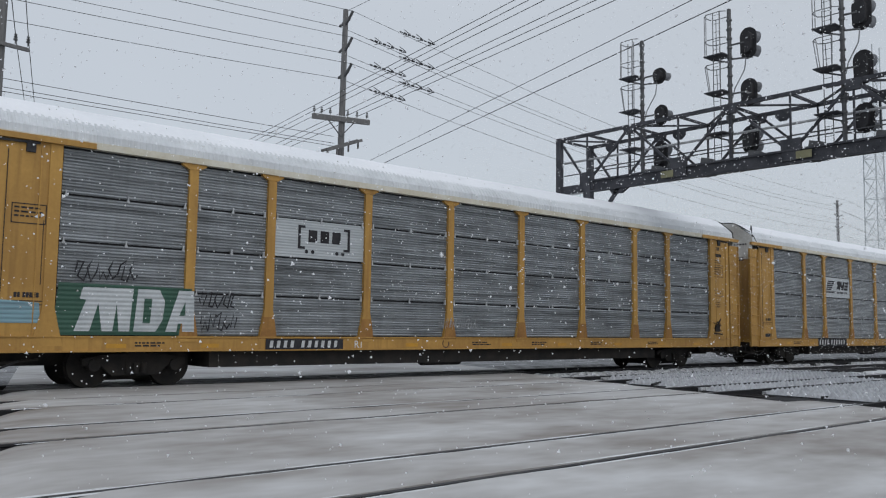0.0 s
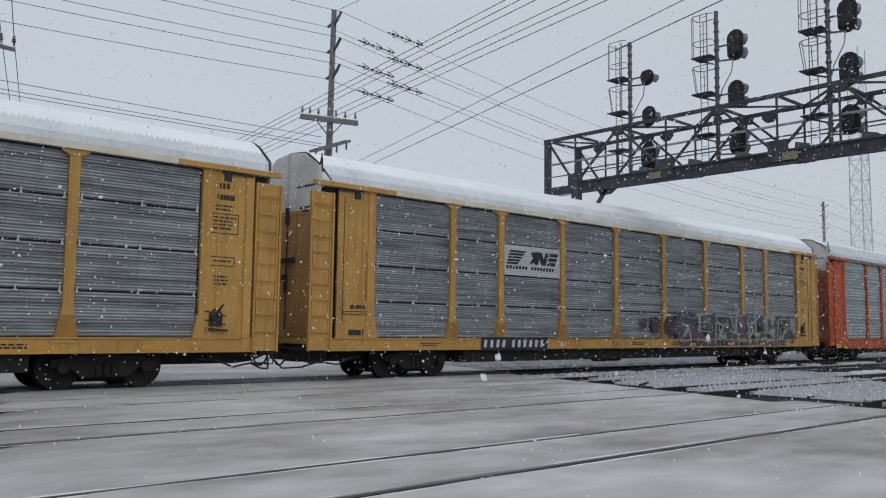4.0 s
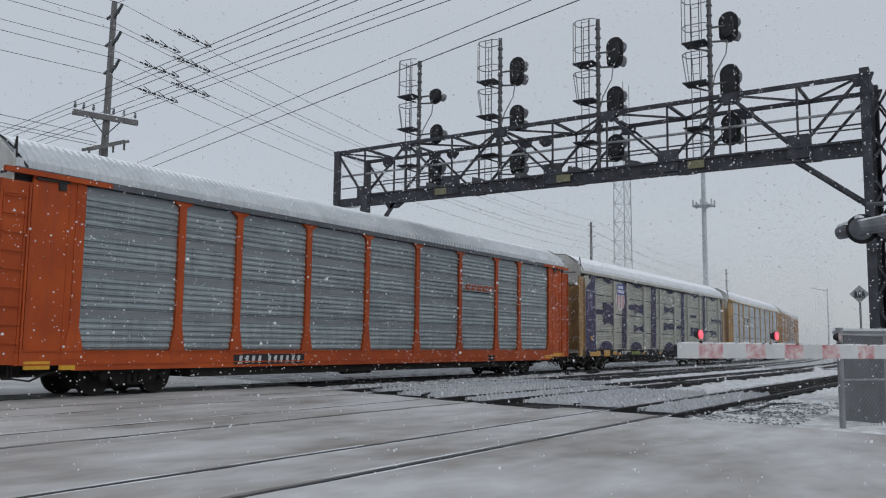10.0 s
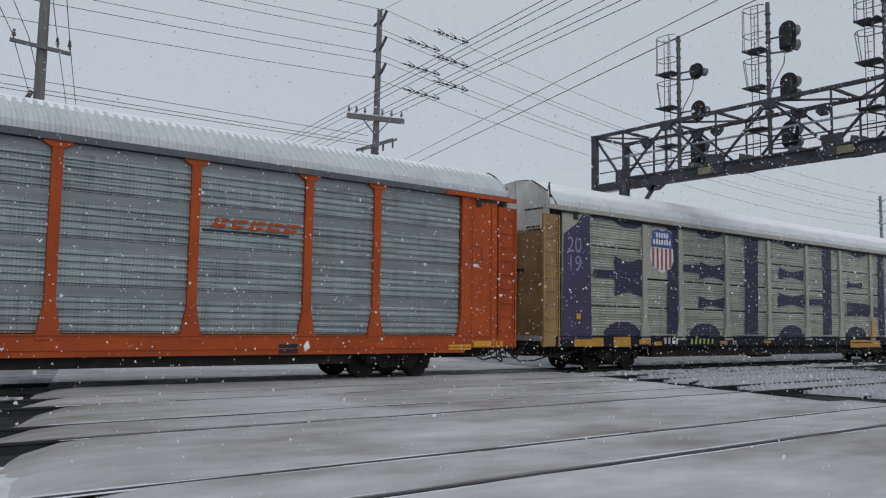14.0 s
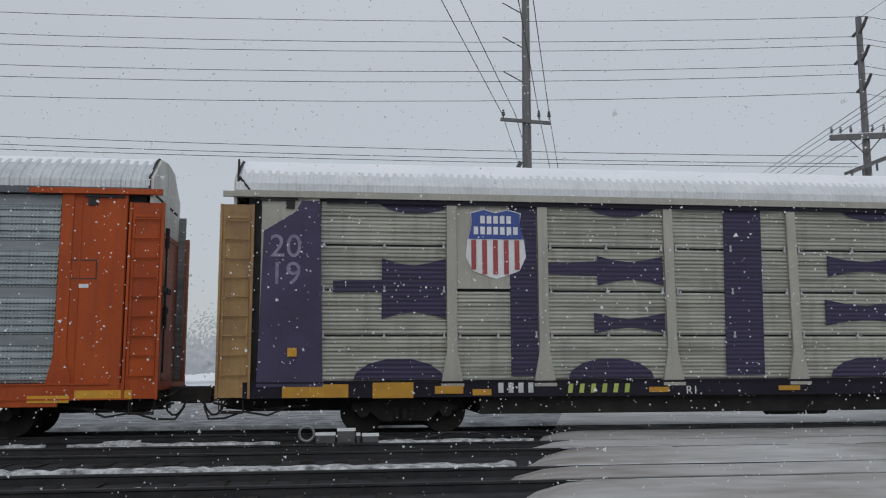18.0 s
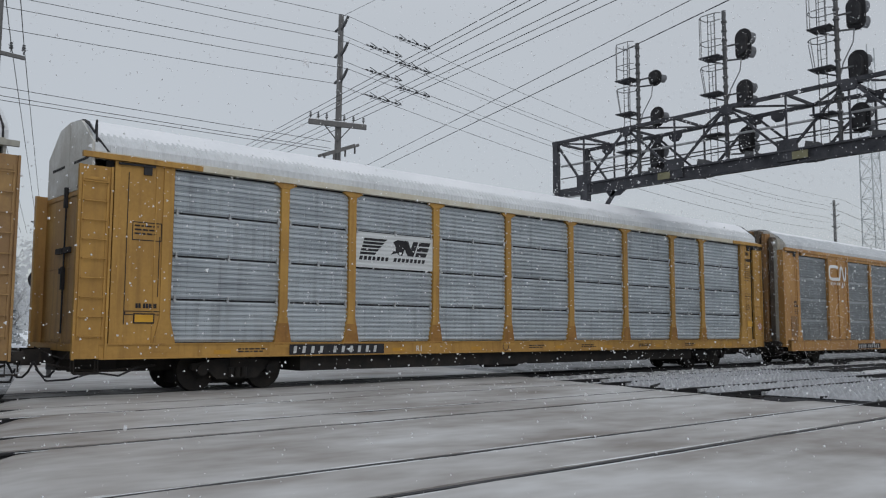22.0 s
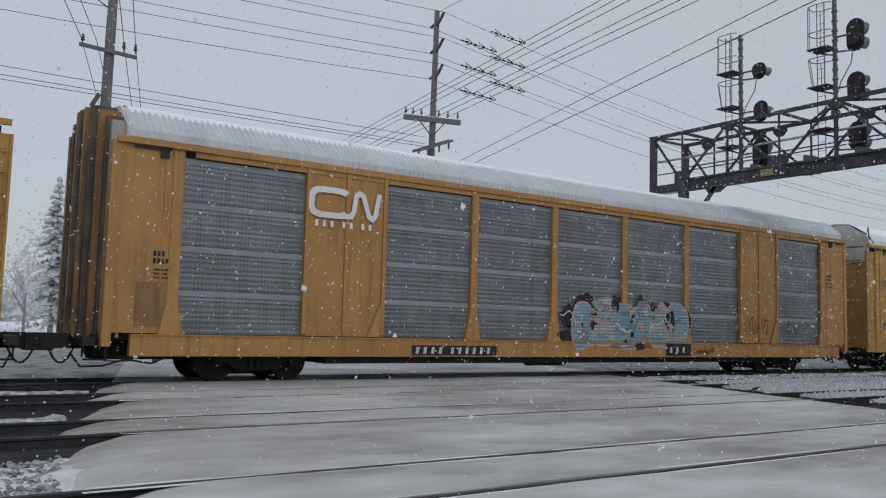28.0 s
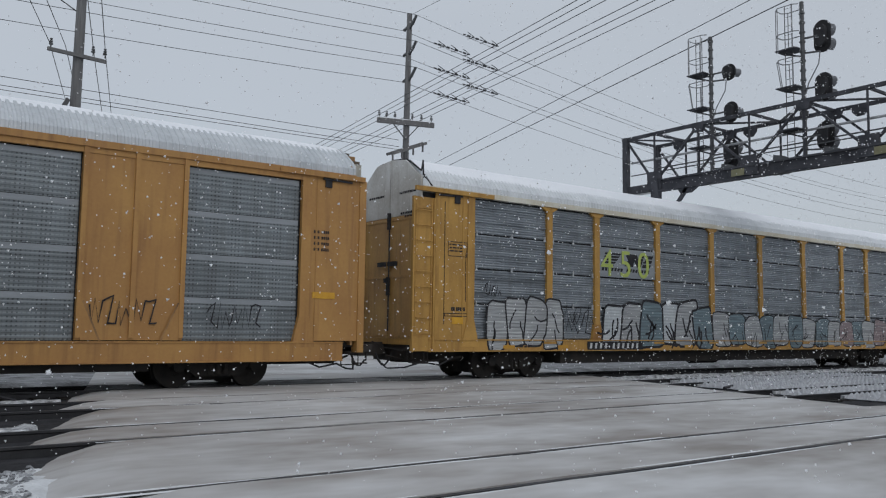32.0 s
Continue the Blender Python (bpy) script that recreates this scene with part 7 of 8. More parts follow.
UNITS = [-1.45, -1.05, -0.6, 0.35, 0.85, 1.4]
for k in UNITS:
    insulator(pb, k * ra.x, k * ra.y - 0.2, 12.43)

pa = pole("utility_pole", AX, AY, 19.0, 0.24, "weathered wooden roadside pole with a short crossarm", 0.15)
part("crossarm", Geo().bar((-1.05, -0.25, 11.72), (1.03, -0.25, 11.62), 0.11, 0.13), WOOD, pa)
part("meter_box", Geo().tube((0.30, -0.1, 3.1), (0.30, -0.1, 3.75), 0.14, 12).box(0.1, 0.3, -0.14, -0.06, 3.2, 3.6), mat("faded_green_box", (0.10, 0.16, 0.14), (0.07, 0.11, 0.10), rough=0.6), pa, "small green meter box")
for k in (-0.93, 0.55, 0.98):
    insulator(pa, k, -0.25, 11.75)
part("bracket", Geo().bar((-0.2, -0.1, 10.0), (-0.45, -0.1, 9.5), 0.12, 0.16), MAST, pa)
for z, k in ((16.4, 1), (14.9, 1), (18.0, -1), (13.4, 1)):
    part("stand_off", Geo().tube((0.0, 0, z), (-0.85, 0, z + 0.45), 0.025, 5), MAST, pa)

pz_ = pole("utility_pole", ZX, ZY, 17.45, 0.22, "distant wooden pole with three pairs of short arms", -0.1)
for z in (17.0, 15.55, 14.1):
    part("stub_arm", Geo().bar((0, -0.1, z - 0.1), (0, -0.85, z + 0.25), 0.1, 0.1).bar((0, 0.1, z - 0.2), (0, 0.8, z - 0.2), 0.1, 0.1), MAST, pz_)
part("stub_arm", Geo().bar((0, -0.1, 11.9), (0.5, -0.1, 11.95), 0.1, 0.1), MAST, pz_)
pc = pole("utility_pole", CX, CY, 17.0, 0.24, "distant wooden pole with paired arms")
for z in (16.6, 15.3, 13.9):
    part("stub_arm", Geo().bar((0, -0.1, z), (1.1, -0.1, z + 0.4), 0.08, 0.08).bar((0, -0.1, z), (-1.05, -0.1, z + 0.25), 0.08, 0.08), MAST, pc)
pd = pole("utility_pole", DX, DY, 17.2, 0.25, "distant wooden pole with paired arms")
for z in (16.4, 14.6, 12.6):
    part("stub_arm", Geo().bar((0, -0.1, z), (1.2, -0.1, z + 0.4), 0.09, 0.09).bar((0, -0.1, z), (-1.2, -0.1, z + 0.3), 0.09, 0.09), MAST, pd)

for z, zz in ((17.55, 17.0), (16.15, 15.55), (14.75, 14.1)):
    for s in (-1, 1):
        bz = z + (0.42 if s > 0 else -0.1) - 0.3
        a = (ZX, ZY - 0.72 * s, zz + (0.15 if s > 0 else -0.25))
        b = (BX + 0.2, BY - (0.72 if s > 0 else -0.45), bz)
        c = (CX, CY - 1.0 * s, zz - 0.55 + (0.5 if s > 0 else 0.1))
        wire([(ZX - 60, ZY - 0.72 * s + 1, a[2] - 0.4), a], sag=0.7)
        wire([a, b], sag=0.8)
        wire([b, c], sag=1.3)
        wire([c, (DX, DY - s, zz - 1.0 + 0.2 * s)], sag=1.3)
        # dead-end insulator string near the pole
        d = (Vector(c) - Vector(b)).normalized()
        p0 = Vector(b) + d * (3.4 if s > 0 else 2.2) - Vector((0, 0, 0.12 + 0.02 * s))
        g = Geo()
        for k in range(9):
            q = p0 + d * (0.32 * k)
            g.tube(q, q + d * 0.2, 0.06 if k % 2 else 0.035, 6)
            if k in (1, 4, 7):
                g.tube(q + Vector((0, 0, 0.2)), q + d * 0.5 + Vector((0, 0, 0.05)), 0.02, 4).tube(q - Vector((0, 0, 0.2)), q + d * 0.4 - Vector((0, 0, 0.03)), 0.02, 4)
        part("spacer", g, CABLE, WIRES[-2], "string of dead-end insulators")
for z0, z1 in ((12.15, 10.85), (11.8, 10.5), (11.55, 10.35)):
    wire([(ZX - 40, ZY, z0 - 0.5), (ZX, ZY, z0 - 0.2), (BX - 0.5, BY - 0.3, z1 + 0.15)], sag=0.35)
for k in UNITS:
    a = Vector((BX + k * ra.x, BY + k * ra.y - 0.2, 12.55))
    wire([a - Vector((0.157, 1, 0)) * 76, a + Vector((0.157, 1, 0)) * 70], r=0.016)
for dx in (0.0, 1.15):
    wire([(31.9 + dx + SKEW * 60, 44.3 + 60, 12.0), (31.9 + dx - SKEW * 84, 44.3 - 84, 12.0)], r=0.02 if dx else 0.016)
for k in (-1.0, -0.45, 0.55, 0.98):
    a = Vector((AX + k, AY - 0.3, 11.65))
    wire([a - Vector((0.355 if k < 0 else 0.29, 1, 0)) * 70, a], r=0.014)
    wire([a, a + Vector((0.3, 1, 0)) * 55 - Vector((0, 0, 1.0))], r=0.014)
wire([(BX + 0.3, BY - 0.2, 17.9), (BX + 12, BY - 30, 26.0)], r=0.012, label="guy wire rising from the pole top")

tower = thing("lattice_tower", "tall grey lattice radio mast in the haze", "tower", at=(149.0, 59.0, -0.3))
W = 1.9
corners = [(-W, -W * 0.6), (W, -W * 0.6), (0, W)]
for x, y in corners:
    part("leg", Geo().tube((x, y, 0), (x * 0.8, y * 0.8, 51), 0.11, 6), PLATE_GREY, tower)
for k in range(14):
    z0, z1 = 3.5 * k, 3.5 * (k + 1)
    for i in range(3):
        p, q = corners[i], corners[(i + 1) % 3]
        f0, f1 = 1 - 0.2 * z0 / 51, 1 - 0.2 * z1 / 51
        for a, b in (((p[0] * f0, p[1] * f0, z0), (q[0] * f1, q[1] * f1, z1)), ((q[0] * f0, q[1] * f0, z0), (p[0] * f1, p[1] * f1, z1)), ((p[0] * f1, p[1] * f1, z1), (q[0] * f1, q[1] * f1, z1))):
            part("brace", Geo().tube(a, b, 0.05, 4), PLATE_GREY, tower)
mono = thing("antenna_pole", "slender grey antenna pole with a ring of aerials", "antenna", at=(143.9, 42.2, -0.3))
part("shaft", Geo().tube((0, 0, 0), (-0.5, 0, 40), 0.5, 12, 0.33), PLATE_GREY, mono)
part("aerial_ring", Geo().ring((-0.3, 0, 25.4), (0, 0, 1), 0.5, 1.9, 0.15, 14), PLATE_GREY, mono)
for k in range(6):
    a = k * math.pi / 3
    part("aerial", Geo().box(-0.3 + 1.8 * math.cos(a) - 0.12, -0.3 + 1.8 * math.cos(a) + 0.12, 1.8 * math.sin(a) - 0.12, 1.8 * math.sin(a) + 0.12, 25.2, 26.4), PLATE_GREY, mono)
far_post = thing("street_lamp", "far thin lamp post by the road", "street lamp", at=(118.0, 19.1, -0.3))
part("shaft", Geo().tube((0, 0, 0), (0, 0, 9.2), 0.11, 8, 0.06), PLATE_GREY, far_post)
part("arm", Geo().tube((0, 0, 8.9), (-0.3, 1.9, 9.3), 0.05, 6, 0.04), PLATE_GREY, far_post)
part("base_box", Geo().box(-0.3, 0.3, -0.3, 0.3, 0, 1.4), PLATE_GREY, far_post)

# ---- crossing gate, warning lights, fence, sign ----
TIP, ROOT = Vector((8.55, 2.86, 1.33)), Vector((15.6, -1.0, 1.335))
gate = thing("crossing_gate", "lowered crossing gate with red and white boom and lit red lamps", "crossing gate", at=(0, 0, 0))
d = (ROOT - TIP).normalized()
length = (ROOT - TIP).length
BOOM_WHITE = mat("wet_white_sheeting", (0.60, 0.615, 0.625), (0.48, 0.495, 0.505), rough=0.5, scale=4, fine=60, bump=0.1)
bounds = [0.037, 0.33, 0.675, 1.013, 1.305, 1.604, 1.907]
while bounds[-1] + 0.31 < length:
    bounds.append(bounds[-1] + 0.31)
for k, (qa, qb) in enumerate(zip(bounds, bounds[1:])):
    part("boom_stripe", Geo().bar(TIP + d * qa, TIP + d * qb, 0.05, 0.155), BOOM_WHITE if k % 2 == 0 else RED, gate)
# solid black plate: the shade inside the open boom end, put in as colour
part("boom_end", Geo().bar(TIP + d * 0.028, TIP + d * 0.0365, 0.04, 0.125), BLACK, gate, "black plate standing for the shaded hollow of the boom end")
for q in (0.385, 1.51, 2.55):
    p = TIP + d * q + Vector((0, 0, 0.075))
    lamp = part("lamp", Geo().tube(p, p + Vector((0, 0, 0.03)), 0.02, 6).tube(p + Vector((0.0, 0.05, 0.095)), p + Vector((-0.02, 0.0, 0.095)), 0.034, 12, 0.052), BLACK, gate)
    part("lens", Geo().ring(p + Vector((-0.021, -0.003, 0.095)), (-0.15, -0.99, 0), 0.0, 0.046, 0.012, 18), RED_GLOW if q < 2 else PINK, lamp, "glowing red lens" if q < 2 else "unlit pale lens")
wirep = [TIP + d * q + Vector((0, 0, 0.075 + 0.012 * math.sin(q * 5))) for q in (1.3, 1.8, 2.4, 3.0, 3.6, 4.4, 5.4)]
g = Geo()
for p, q in zip(wirep, wirep[1:]):
    g.tube(p, q, 0.012, 5)
part("lamp_cable", g, BLACK, gate)
lumps, lr = Geo(), random.Random(9)
q = 0.1
while q < 6.5:
    e = q + lr.uniform(0.05, 0.16)
    lumps.bar(TIP + d * q + Vector((0, 0, 0.082)), TIP + d * e + Vector((0, 0, 0.082)), 0.04, lr.uniform(0.012, 0.028))
    q = e + lr.uniform(0.0, 0.07)
part("boom_snow", lumps, SNOW, gate, "clumps of snow along the boom")
mast_at = ROOT + d * 0.5
part("gate_mast", Geo().tube((mast_at.x, mast_at.y, -0.3), (mast_at.x, mast_at.y, 4.2), 0.07, 12).box(mast_at.x - 0.3, mast_at.x + 0.3, mast_at.y - 0.25, mast_at.y + 0.25, 0.6, 1.6), GALV, gate)

flasher = thing("crossing_flasher", "crossing signal mast with snow-caked dark lamp hoods", "crossing signal", at=(16.0, 1.05, -0.3))
part("mast", Geo().tube((0, 0, 0), (0, 0, 5.2), 0.07, 12), GALV, flasher)
part("arm", Geo().tube((-0.1, 0.85, 4.12), (0.0, -0.6, 4.12), 0.035, 8), MAST, flasher)
for y, turn in ((0.95, -1), (0.55, 1)):
    h = part("lamp_hood", Geo().tube((0.0, y, 3.72), (-0.16, y + 0.02, 3.72), 0.20, 16, 0.17).tube((-0.12 * turn, y, 3.76), (-0.12 * turn - 0.42 * 0.5 * turn, y + 0.42, 3.70), 0.15, 12, 0.11), VISOR, flasher, "snow-caked lamp hood")
    part("hood_snow", Geo().tube((0.0, y, 3.90), (-0.14, y + 0.05, 3.89), 0.05, 8).bar((-0.1 * turn, y + 0.05, 3.90), (-0.3 * turn, y + 0.40, 3.82), 0.12, 0.04), SNOW, h)
    part("backboard", Geo().ring((0.02, y, 3.72), (1, 0, 0), 0.0, 0.26, 0.02, 18), BLACK, h)

fence = thing("fence", "chain-link fence corner with grey posts and top rail", "fence", at=(17.3, 2.62, -0.3))
FE = Vector((2.6, -1.55, 0))
for k in range(3):
    p = FE * (k / 2)
    part("post", Geo().tube((p.x, p.y, 0), (p.x, p.y, 2.0), 0.055, 10).tube((p.x, p.y, 2.0), (p.x, p.y, 2.05), 0.065, 10), GALV, fence)
for z in (0.12, 1.08, 1.92):
    part("rail", Geo().tube((0, 0, z), (FE.x, FE.y, z), 0.024, 8), GALV, fence)
net = Geo()
L = FE.length
for k in range(-18, 32):
    for s in (1, -1):
        x0 = k * 0.1
        a, b = (x0, 0.1), (x0 + s * 1.8, 1.9)
        t0, t1 = (0 - a[0]) / (b[0] - a[0]), (L - a[0]) / (b[0] - a[0])
        t0, t1 = max(0, min(t0, t1)), min(1, max(t0, t1))
        if t1 > t0:
            pa_, pb_ = [(a[0] + (b[0] - a[0]) * t, a[1] + (b[1] - a[1]) * t) for t in (t0, t1)]
            net.tube((FE.x * pa_[0] / L, FE.y * pa_[0] / L, pa_[1]), (FE.x * pb_[0] / L, FE.y * pb_[0] / L, pb_[1]), 0.0026, 3)
part("chain_link", net, GALV, fence, "galvanised wire mesh")
cabinet = thing("signal_cabinet", "dull grey trackside equipment cabinet with snow on its lid", "cabinet", at=(19.4, 2.6, -0.3))
part("housing", Geo().box(-0.25, 1.0, -0.5, 0.35, 0.0, 1.95), mat("dull_cabinet_paint", (0.20, 0.205, 0.215), (0.13, 0.135, 0.14), rough=0.6, scale=2, fine=24, streaks=0.5), cabinet)
part("lid", Geo().box(-0.32, 1.07, -0.57, 0.42, 1.95, 2.02), GALV, cabinet)
part("lid_snow", Geo().box(-0.3, 1.05, -0.55, 0.4, 2.02, 2.07), SNOW, cabinet)
for x in (0.1, 0.5):
    part("vent", Geo().box(x, x + 0.25, -0.51, -0.5, 1.4, 1.7), MAST, cabinet)

sign = thing("warning_sign", "small diamond warning sign on a post, dulled by snow", "sign", at=(30.2, 3.92, -0.3))
part("post", Geo().box(-0.03, 0.03, -0.03, 0.03, 0, 3.35), GALV, sign)
yv = Vector((-0.13, -0.99, 0))
plate = Geo()
for a, b, c, e in (((0, 3.69), (0.30, 3.40), (0, 3.11), (-0.30, 3.40)), ):
    plate.cross_plate([a, b, c, e], -0.06, -0.045)
board = part("board", plate, mat("snow_dulled_sign", (0.46, 0.49, 0.50), (0.36, 0.38, 0.38), rough=0.6), sign)
for k in (-1, 0, 1):
    part("symbol", Geo().cross_plate([(k * 0.11 - 0.05, 3.28), (k * 0.11 + 0.05, 3.28), (k * 0.11 + 0.035, 3.46), (k * 0.11, 3.52), (k * 0.11 - 0.035, 3.46)], -0.068, -0.062), MAST, board)

# crossing signal on the far side, seen between the cars
far_sig = thing("crossing_signal", "crossbuck crossing signal with two lit red lamps", "crossing signal", at=(7.75, 26.2, -0.3))
part("mast", Geo().tube((0, 0, 0), (0, 0, 5.6), 0.07, 10), MAST, far_sig)
for s in (1, -1):
    part("crossbuck_blade", Geo().bar((-0.62 * s, -0.1, 3.9), (0.62 * s, -0.1, 4.85), 0.03, 0.2), PLATE_GREY, far_sig)
part("cross_arm", Geo().tube((-0.6, -0.08, 3.42), (0.6, -0.08, 3.42), 0.03, 8).tube((-0.7, -0.08, 4.8), (0.9, -0.08, 4.8), 0.02, 6), MAST, far_sig)
for s in (-1, 1):
    b = part("backboard", Geo().ring((s * 0.42, -0.1, 3.12), (0, -1, 0), 0.0, 0.3, 0.02, 20), BLACK, far_sig)
    part("lens", Geo().ring((s * 0.42, -0.13, 3.12), (0, -1, 0), 0.0, 0.14, 0.02, 16), RED_GLOW, b, "glowing red lens")
part("mechanism", Geo().box(-0.35, 0.35, -0.3, 0.3, 0.9, 1.7), PLATE_GREY, far_sig)

# switch machine between the tracks, white with snow
sw = thing("switch_machine", "low trackside switch machine boxes capped with snow", "switch machine", at=(-0.66, 17.45, -0.09))
sw.scale = (1.33, 1.33, 1.33)
g = Geo().pipe([(-0.02 + 0.11 * math.cos(k * math.pi / 8), 0, 0.13 + 0.11 * math.sin(k * math.pi / 8)) for k in range(17)], 0.02, 6)
part("loop_handle", g, GALV, sw)
for x0, x1, z1 in ((0.12, 0.40, 0.11), (0.44, 0.70, 0.17), (0.73, 0.77, 0.10), (0.82, 1.05, 0.09)):
    b = part("box", Geo().box(x0, x1, -0.12, 0.12, 0.0, z1), MAST, sw)
    part("cap_snow", Geo().box(x0 - 0.01, x1 + 0.01, -0.13, 0.13, z1, z1 + 0.03), SNOW, b)
g = Geo()
g.pipe([(1.05, 0, 0.05), (1.7, -0.1, 0.03), (2.1, 0.0, 0.12), (2.6, 0.1, 0.10), (2.9, 0.1, 0.01)], 0.022, 6)
part("cable", g, BLACK, sw)
for pts in ([(-7.6, 12.55, -0.05), (-6.9, 12.9, 0.0), (-6.2, 13.3, 0.02), (-5.9, 13.2, -0.08)], [(22.5, 8.0, -0.08), (21.5, 8.6, -0.04), (20.2, 8.3, -0.05), (19.2, 8.9, -0.08)], [(24.0, 4.6, -0.1), (22.4, 5.0, -0.05), (20.6, 4.9, -0.06), (19.0, 5.3, -0.1)], [(20.8, 13.2, -0.06), (19.9, 13.6, -0.02), (19.0, 13.3, -0.05)]):
    g = Geo().pipe(pts, 0.035, 6)
    thing("track_cable", "loose black cable lying across the trackside", "cable", g, BLACK if pts[0][0] > 0 else GALV, group="trackside cables")


# ---- trees beyond the tracks ----
def conifer(x, y, height, seed):
    r = random.Random(seed)
    t = thing("conifer", "snow-laden conifer beyond the tracks, paled in colour for haze", "tree", at=(x, y, -0.3), group="trees beyond the tracks")
    part("trunk", Geo().tube((0, 0, 0), (0, 0, height * 0.95), 0.2, 8, 0.03), BARK, t)
    g = Geo()
    z = height * 0.1
    while z < height * 0.98:
        reach = (height - z) * 0.26 + 0.15
        for k in range(9):
            a = r.uniform(0, 6.28)
            l = reach * r.uniform(0.6, 1.1)
            for s in range(5):
                u = (s + 0.6) / 5 * l
                w = 0.34 * (1 - s / 7) * min(1, reach)
                px, py, pz0 = u * math.cos(a), u * math.sin(a), z - u * 0.28 + r.uniform(-0.08, 0.08)
                nx, ny = -math.sin(a) * w, math.cos(a) * w
                g.add([(px - nx, py - ny, pz0 - 0.12), (px + nx, py + ny, pz0 - 0.12), (px + math.cos(a) * w * 1.2, py + math.sin(a) * w * 1.2, pz0 - 0.05), (px, py, pz0 + 0.16)], [(0, 1, 3), (1, 2, 3), (2, 0, 3), (0, 2, 1)])
        z += height * 0.035
    part("crown", g, NEEDLES, t)


def bare_tree(x, y, height, seed):
    r = random.Random(seed)
    t = thing("bare_tree", "leafless winter tree, its twigs paled in colour for haze", "tree", at=(x, y, -0.3), group="trees beyond the tracks")
    limbs, twigs = Geo(), Geo()

    def grow(p, d_, l, rad, depth):
        q = p + d_ * l
        (limbs if depth < 2 else twigs).tube(p, q, rad, 6 if depth < 2 else 3, rad * 0.65)
        if depth < 5:
            for _ in range(3 if depth < 4 else 2):
                nd = (d_ + Vector((r.uniform(-0.7, 0.7), r.uniform(-0.7, 0.7), r.uniform(-0.1, 0.45)))).normalized()
                grow(p.lerp(q, r.uniform(0.6, 1.0)), nd, l * r.uniform(0.6, 0.8), rad * 0.6, depth + 1)
    grow(Vector((0, 0, 0)), Vector((0, 0, 1)), height * 0.3, height * 0.016, 0)
    part("branchwork", limbs, BARK, t)
    # twig colour is lightened to carry the haze
    part("crown", twigs, mat("haze_paled_twig", (0.40, 0.41, 0.42), (0.60, 0.61, 0.63), rough=0.9, scale=3, fine=20), t)


for x, y, h, s in ((12.0, 66, 11.8, 1), (18.0, 72, 9.0, 2), (15.5, 70, 8.0, 3), (-2.6, 66, 7.0, 5)):
    conifer(x, y, h, s)
for x, y, h, s in ((-1.0, 50, 9.0, 11), (9.0, 58, 7.0, 12), (-6, 54, 8.0, 13), (4.0, 62, 8, 14), (14.5, 58, 6.5, 15), (-12.5, 60, 8, 16)):
    bare_tree(x, y, h, s)

# far woods: a belt of bare crowns beyond the trees, haze put into their pale colour
wr = random.Random(77)
woods = Geo()
for k in range(150):
    a = radians(-34 + 76 * k / 150 + wr.uniform(-0.4, 0.4))
    dist, top = wr.uniform(82, 120), wr.uniform(5.0, 9.0)
    if radians(-3) < a < radians(8.5):
        top *= 0.5
    elif radians(8.5) < a < radians(22):
        top += 4.5
    x, y = dist * math.sin(a), dist * math.cos(a)
    for _ in range(260):
        t = wr.random() ** 1.3
        z = top * (0.12 + 0.88 * t)
        reach = (1.2 + top * 0.26 * math.sin(math.pi * min(1, 0.2 + t * 0.8))) * wr.random() ** 0.6
        b, s = wr.uniform(0, 6.28), wr.uniform(0.14, 0.46) * (1.1 - 0.8 * t)
        px, py = x + reach * math.cos(b), y + reach * math.sin(b)
        woods.add([(px - s, py, z), (px + s * 0.8, py + s * 0.3, z + s * 0.4), (px, py - s * 0.3, z + s * 1.5), (px + 0.1 * s, py + s, z + s * 0.5)], [(0, 1, 2), (1, 3, 2), (3, 0, 2), (0, 3, 1)])
thing("far_woods", "belt of bare trees, paled in colour for the snowfall haze", "woods", woods, FAR_TWIGS, kind="stuff")

# ---- falling snow ----
FALL = []


def flake(g, r, base, s, fine):
    """One ragged flake: a lumpy eight-sided grain near by, a four-sided one far off."""
    q = Euler((r.uniform(0, 6), r.uniform(0, 6), r.uniform(0, 6))).to_matrix()
    if fine:
        shape, faces = ((1, 0, 0.1), (0.2, 1.1, 0), (-1, 0.3, -0.2), (-0.1, -0.9, 0.2), (0, 0.1, 0.7), (0.1, 0, -0.6)), [(0, 1, 4), (1, 2, 4), (2, 3, 4), (3, 0, 4), (1, 0, 5), (2, 1, 5), (3, 2, 5), (0, 3, 5)]
    else:
        shape, faces = ((1, 0.9, 0.8), (-1, -0.8, 1), (-0.9, 1, -1), (1, -1, -0.8)), [(0, 2, 1), (0, 1, 3), (0, 3, 2), (1, 2, 3)]
    g.add([base + q @ Vector(p) * s for p in shape], faces)


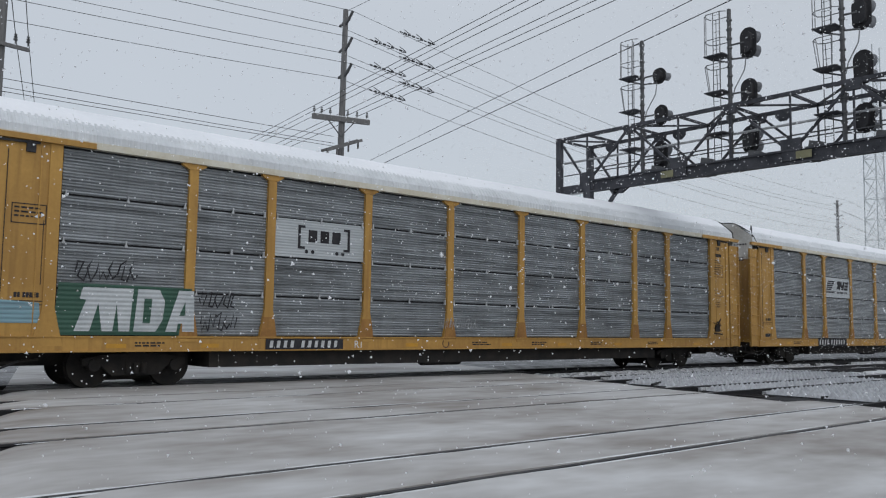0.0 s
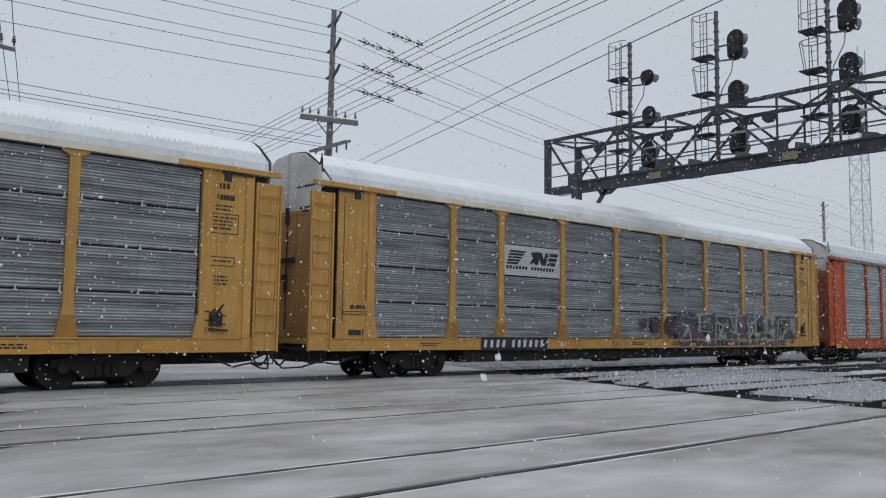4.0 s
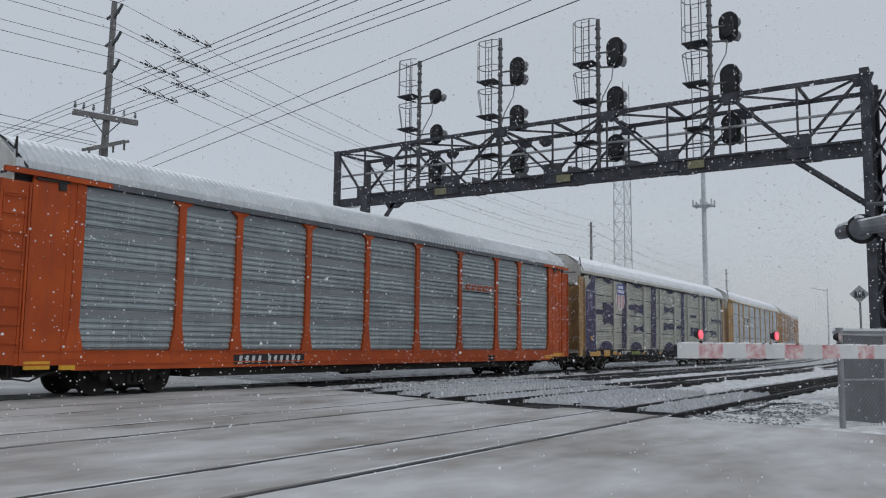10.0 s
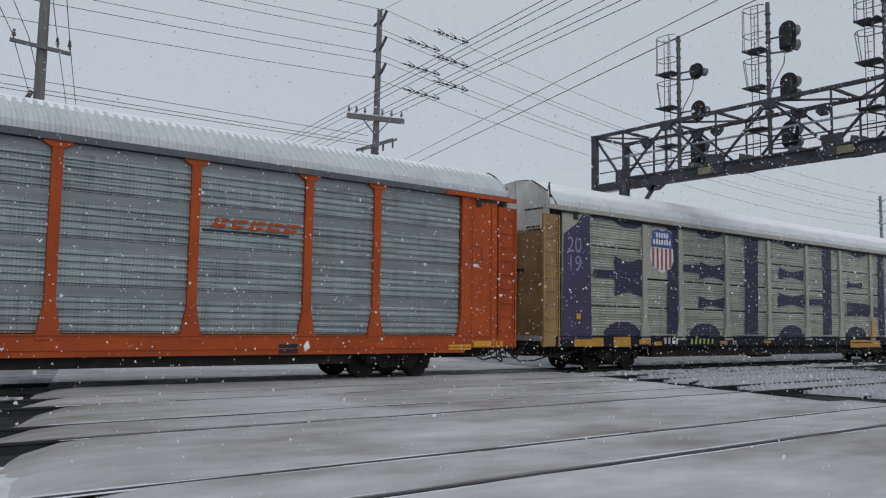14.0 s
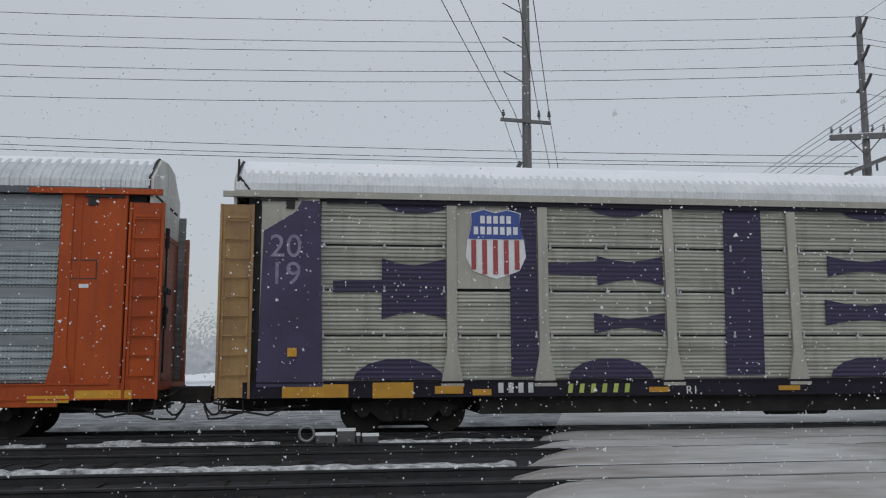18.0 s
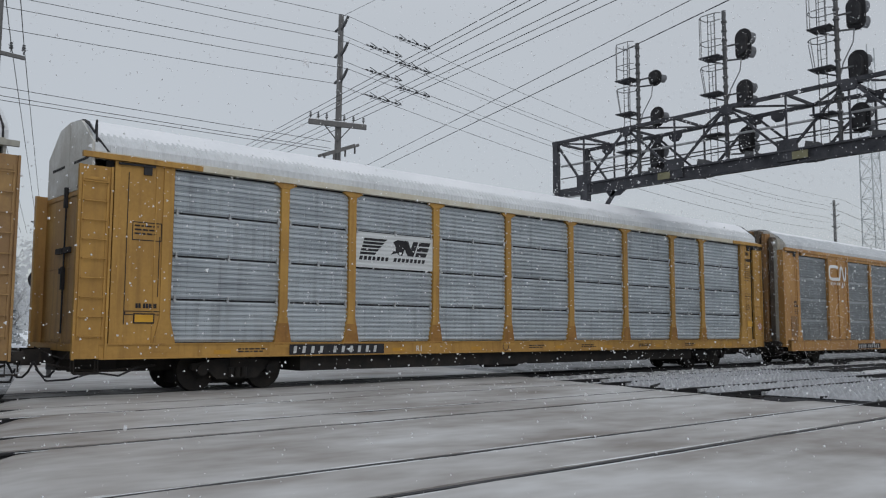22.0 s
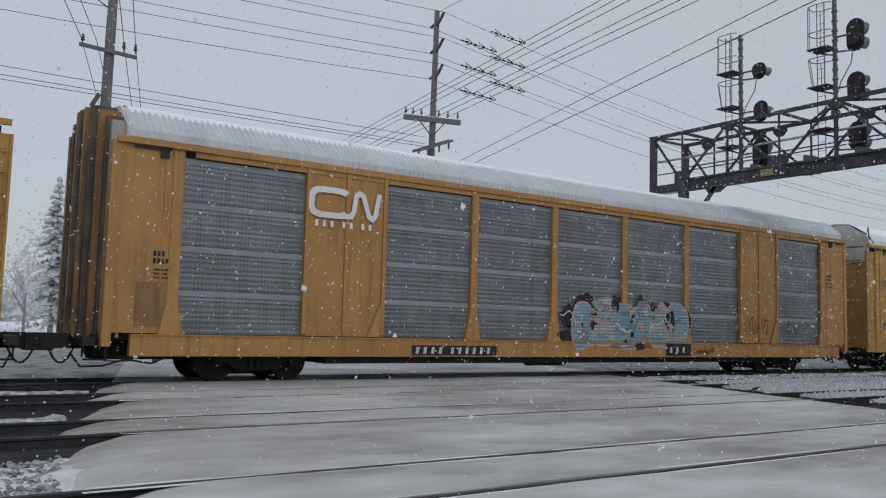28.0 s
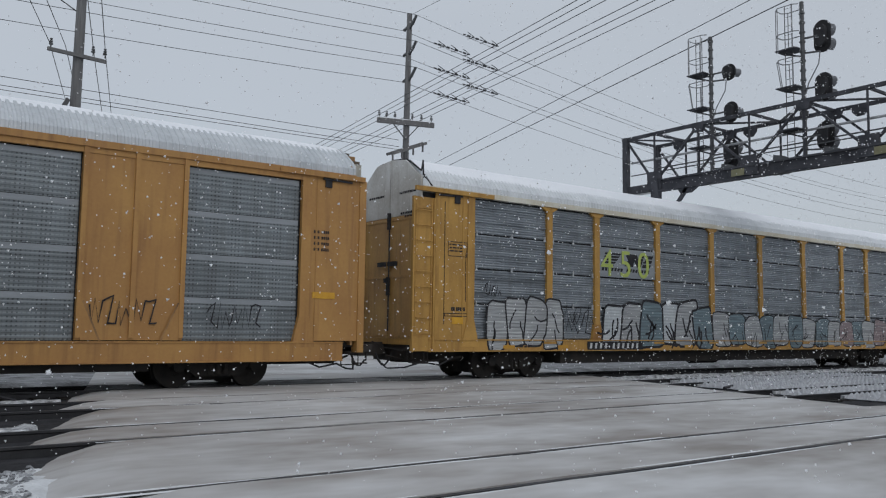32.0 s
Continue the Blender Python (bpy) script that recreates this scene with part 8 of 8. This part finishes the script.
for layer in range(8):
    r = random.Random(100 + layer)
    speed, drift = 1.25 + 0.14 * layer, -0.9 + 0.16 * layer
    span = speed * 32 + 9
    g = Geo()
    for _ in range(10500):
        dist = 1.3 + 16.4 * r.random() ** 0.8
        a = radians(r.uniform(-52, 88))
        z = r.uniform(-1.0, span)
        s = (0.0028 + 0.0054 * r.random() ** 2) * (1.9 if r.random() < 0.04 else 1) * (0.5 + dist / 11)
        flake(g, r, Vector((dist * math.sin(a) - drift * z / speed, dist * math.cos(a), z)), s, dist < 6)
    # small grains further off, across the signal bridge
    for _ in range(7500):
        dist, a, z = r.uniform(18.0, 29.0), radians(r.uniform(30, 86)), r.uniform(2.0, span + 6)
        x, y = dist * math.sin(a), dist * math.cos(a)
        if not 17.0 < y < 21.5:
            flake(g, r, Vector((x - drift * z / speed, y, z)), r.uniform(0.0055, 0.0115), False)
    # a few big flakes drifting close by
    for _ in range(45):
        dist, a, z = r.uniform(0.7, 1.6), radians(r.uniform(-52, 88)), r.uniform(-1.0, span)
        flake(g, r, Vector((dist * math.sin(a) - drift * z / speed, dist * math.cos(a), z)), r.uniform(0.004, 0.008), True)
    FALL.append((thing("falling_snow", "loose white snowflakes drifting down", "snowfall", g, FLAKE, kind="stuff"), speed, drift))

# snow further off, hanging like a veil along the tracks: flat flakes, too fine to tell apart
for layer in range(3):
    rn = np.random.default_rng(300 + layer)
    speed, drift, count = 0.14 + 0.04 * layer, -0.08 + 0.06 * layer, 330000
    dist, a, z = 26 + 92 * rn.random(count) ** 0.7, np.radians(rn.uniform(44, 81, count)), rn.uniform(-1.0, speed * 32 + 7.0, count)
    x, y = dist * np.sin(a), dist * np.cos(a)
    clear = (y < 17.0) | (y > 21.5)
    dist, x, y, z = dist[clear], x[clear], y[clear], z[clear]
    count = len(x)
    centre = np.stack((x - drift * z / speed, y, z), axis=1)
    arms = rn.normal(size=(count, 3, 3))
    arms /= np.linalg.norm(arms, axis=2, keepdims=True)
    corners_ = centre[:, None, :] + arms * (0.00040 * dist * rn.uniform(0.6, 1.4, count))[:, None, None]
    me = bpy.data.meshes.new("falling_snow")
    me.vertices.add(3 * count)
    me.vertices.foreach_set("co", corners_.reshape(-1).astype(np.float32))
    me.loops.add(3 * count)
    me.loops.foreach_set("vertex_index", np.arange(3 * count, dtype=np.int32))
    me.polygons.add(count)
    me.polygons.foreach_set("loop_start", np.arange(0, 3 * count, 3, dtype=np.int32))
    me.materials.append(FLAKE)
    me.update()
    FALL.append((tagged(new("falling_snow", me), "fine distant snowfall thickening along the tracks", "snowfall", kind="stuff"), speed, drift))


# ---- what moves ----
SPEED, WHEEL_R = 5.187, 0.46


def car_pose(s):
    """Where a car stands whose middle is s along the track: carried by its two trucks."""
    a, b = Vector((*along(s - 10.2, TRAIN_Y), 0)), Vector((*along(s + 10.2, TRAIN_Y), 0))
    c, d_ = (a + b) / 2, b - a
    return pose(c.x, c.y, 0, 0, 0, math.degrees(math.atan2(d_.y, d_.x)))


def motions():
    """The train rolls by from the far end towards the near end; its wheels turn; the snow falls."""
    for start, car_ob, wheelsets in CARS:
        walk(car_ob, [(k * 0.5, car_pose(start - SPEED * k * 0.5)) for k in range(65)])
        for wheel in wheelsets:
            x, y, z = wheel.location
            walk(wheel, [(k * 0.1, pose(x, y, z, 0, -math.degrees(SPEED * k * 0.1 / WHEEL_R), 0)) for k in range(321)])
    for snow, speed, drift in FALL:
        walk(snow, [(0.0, pose(0, 0, 0)), (16.0, pose(16 * drift, 0, -16 * speed)), (32.0, pose(32 * drift, 0, -32 * speed))])


motions()
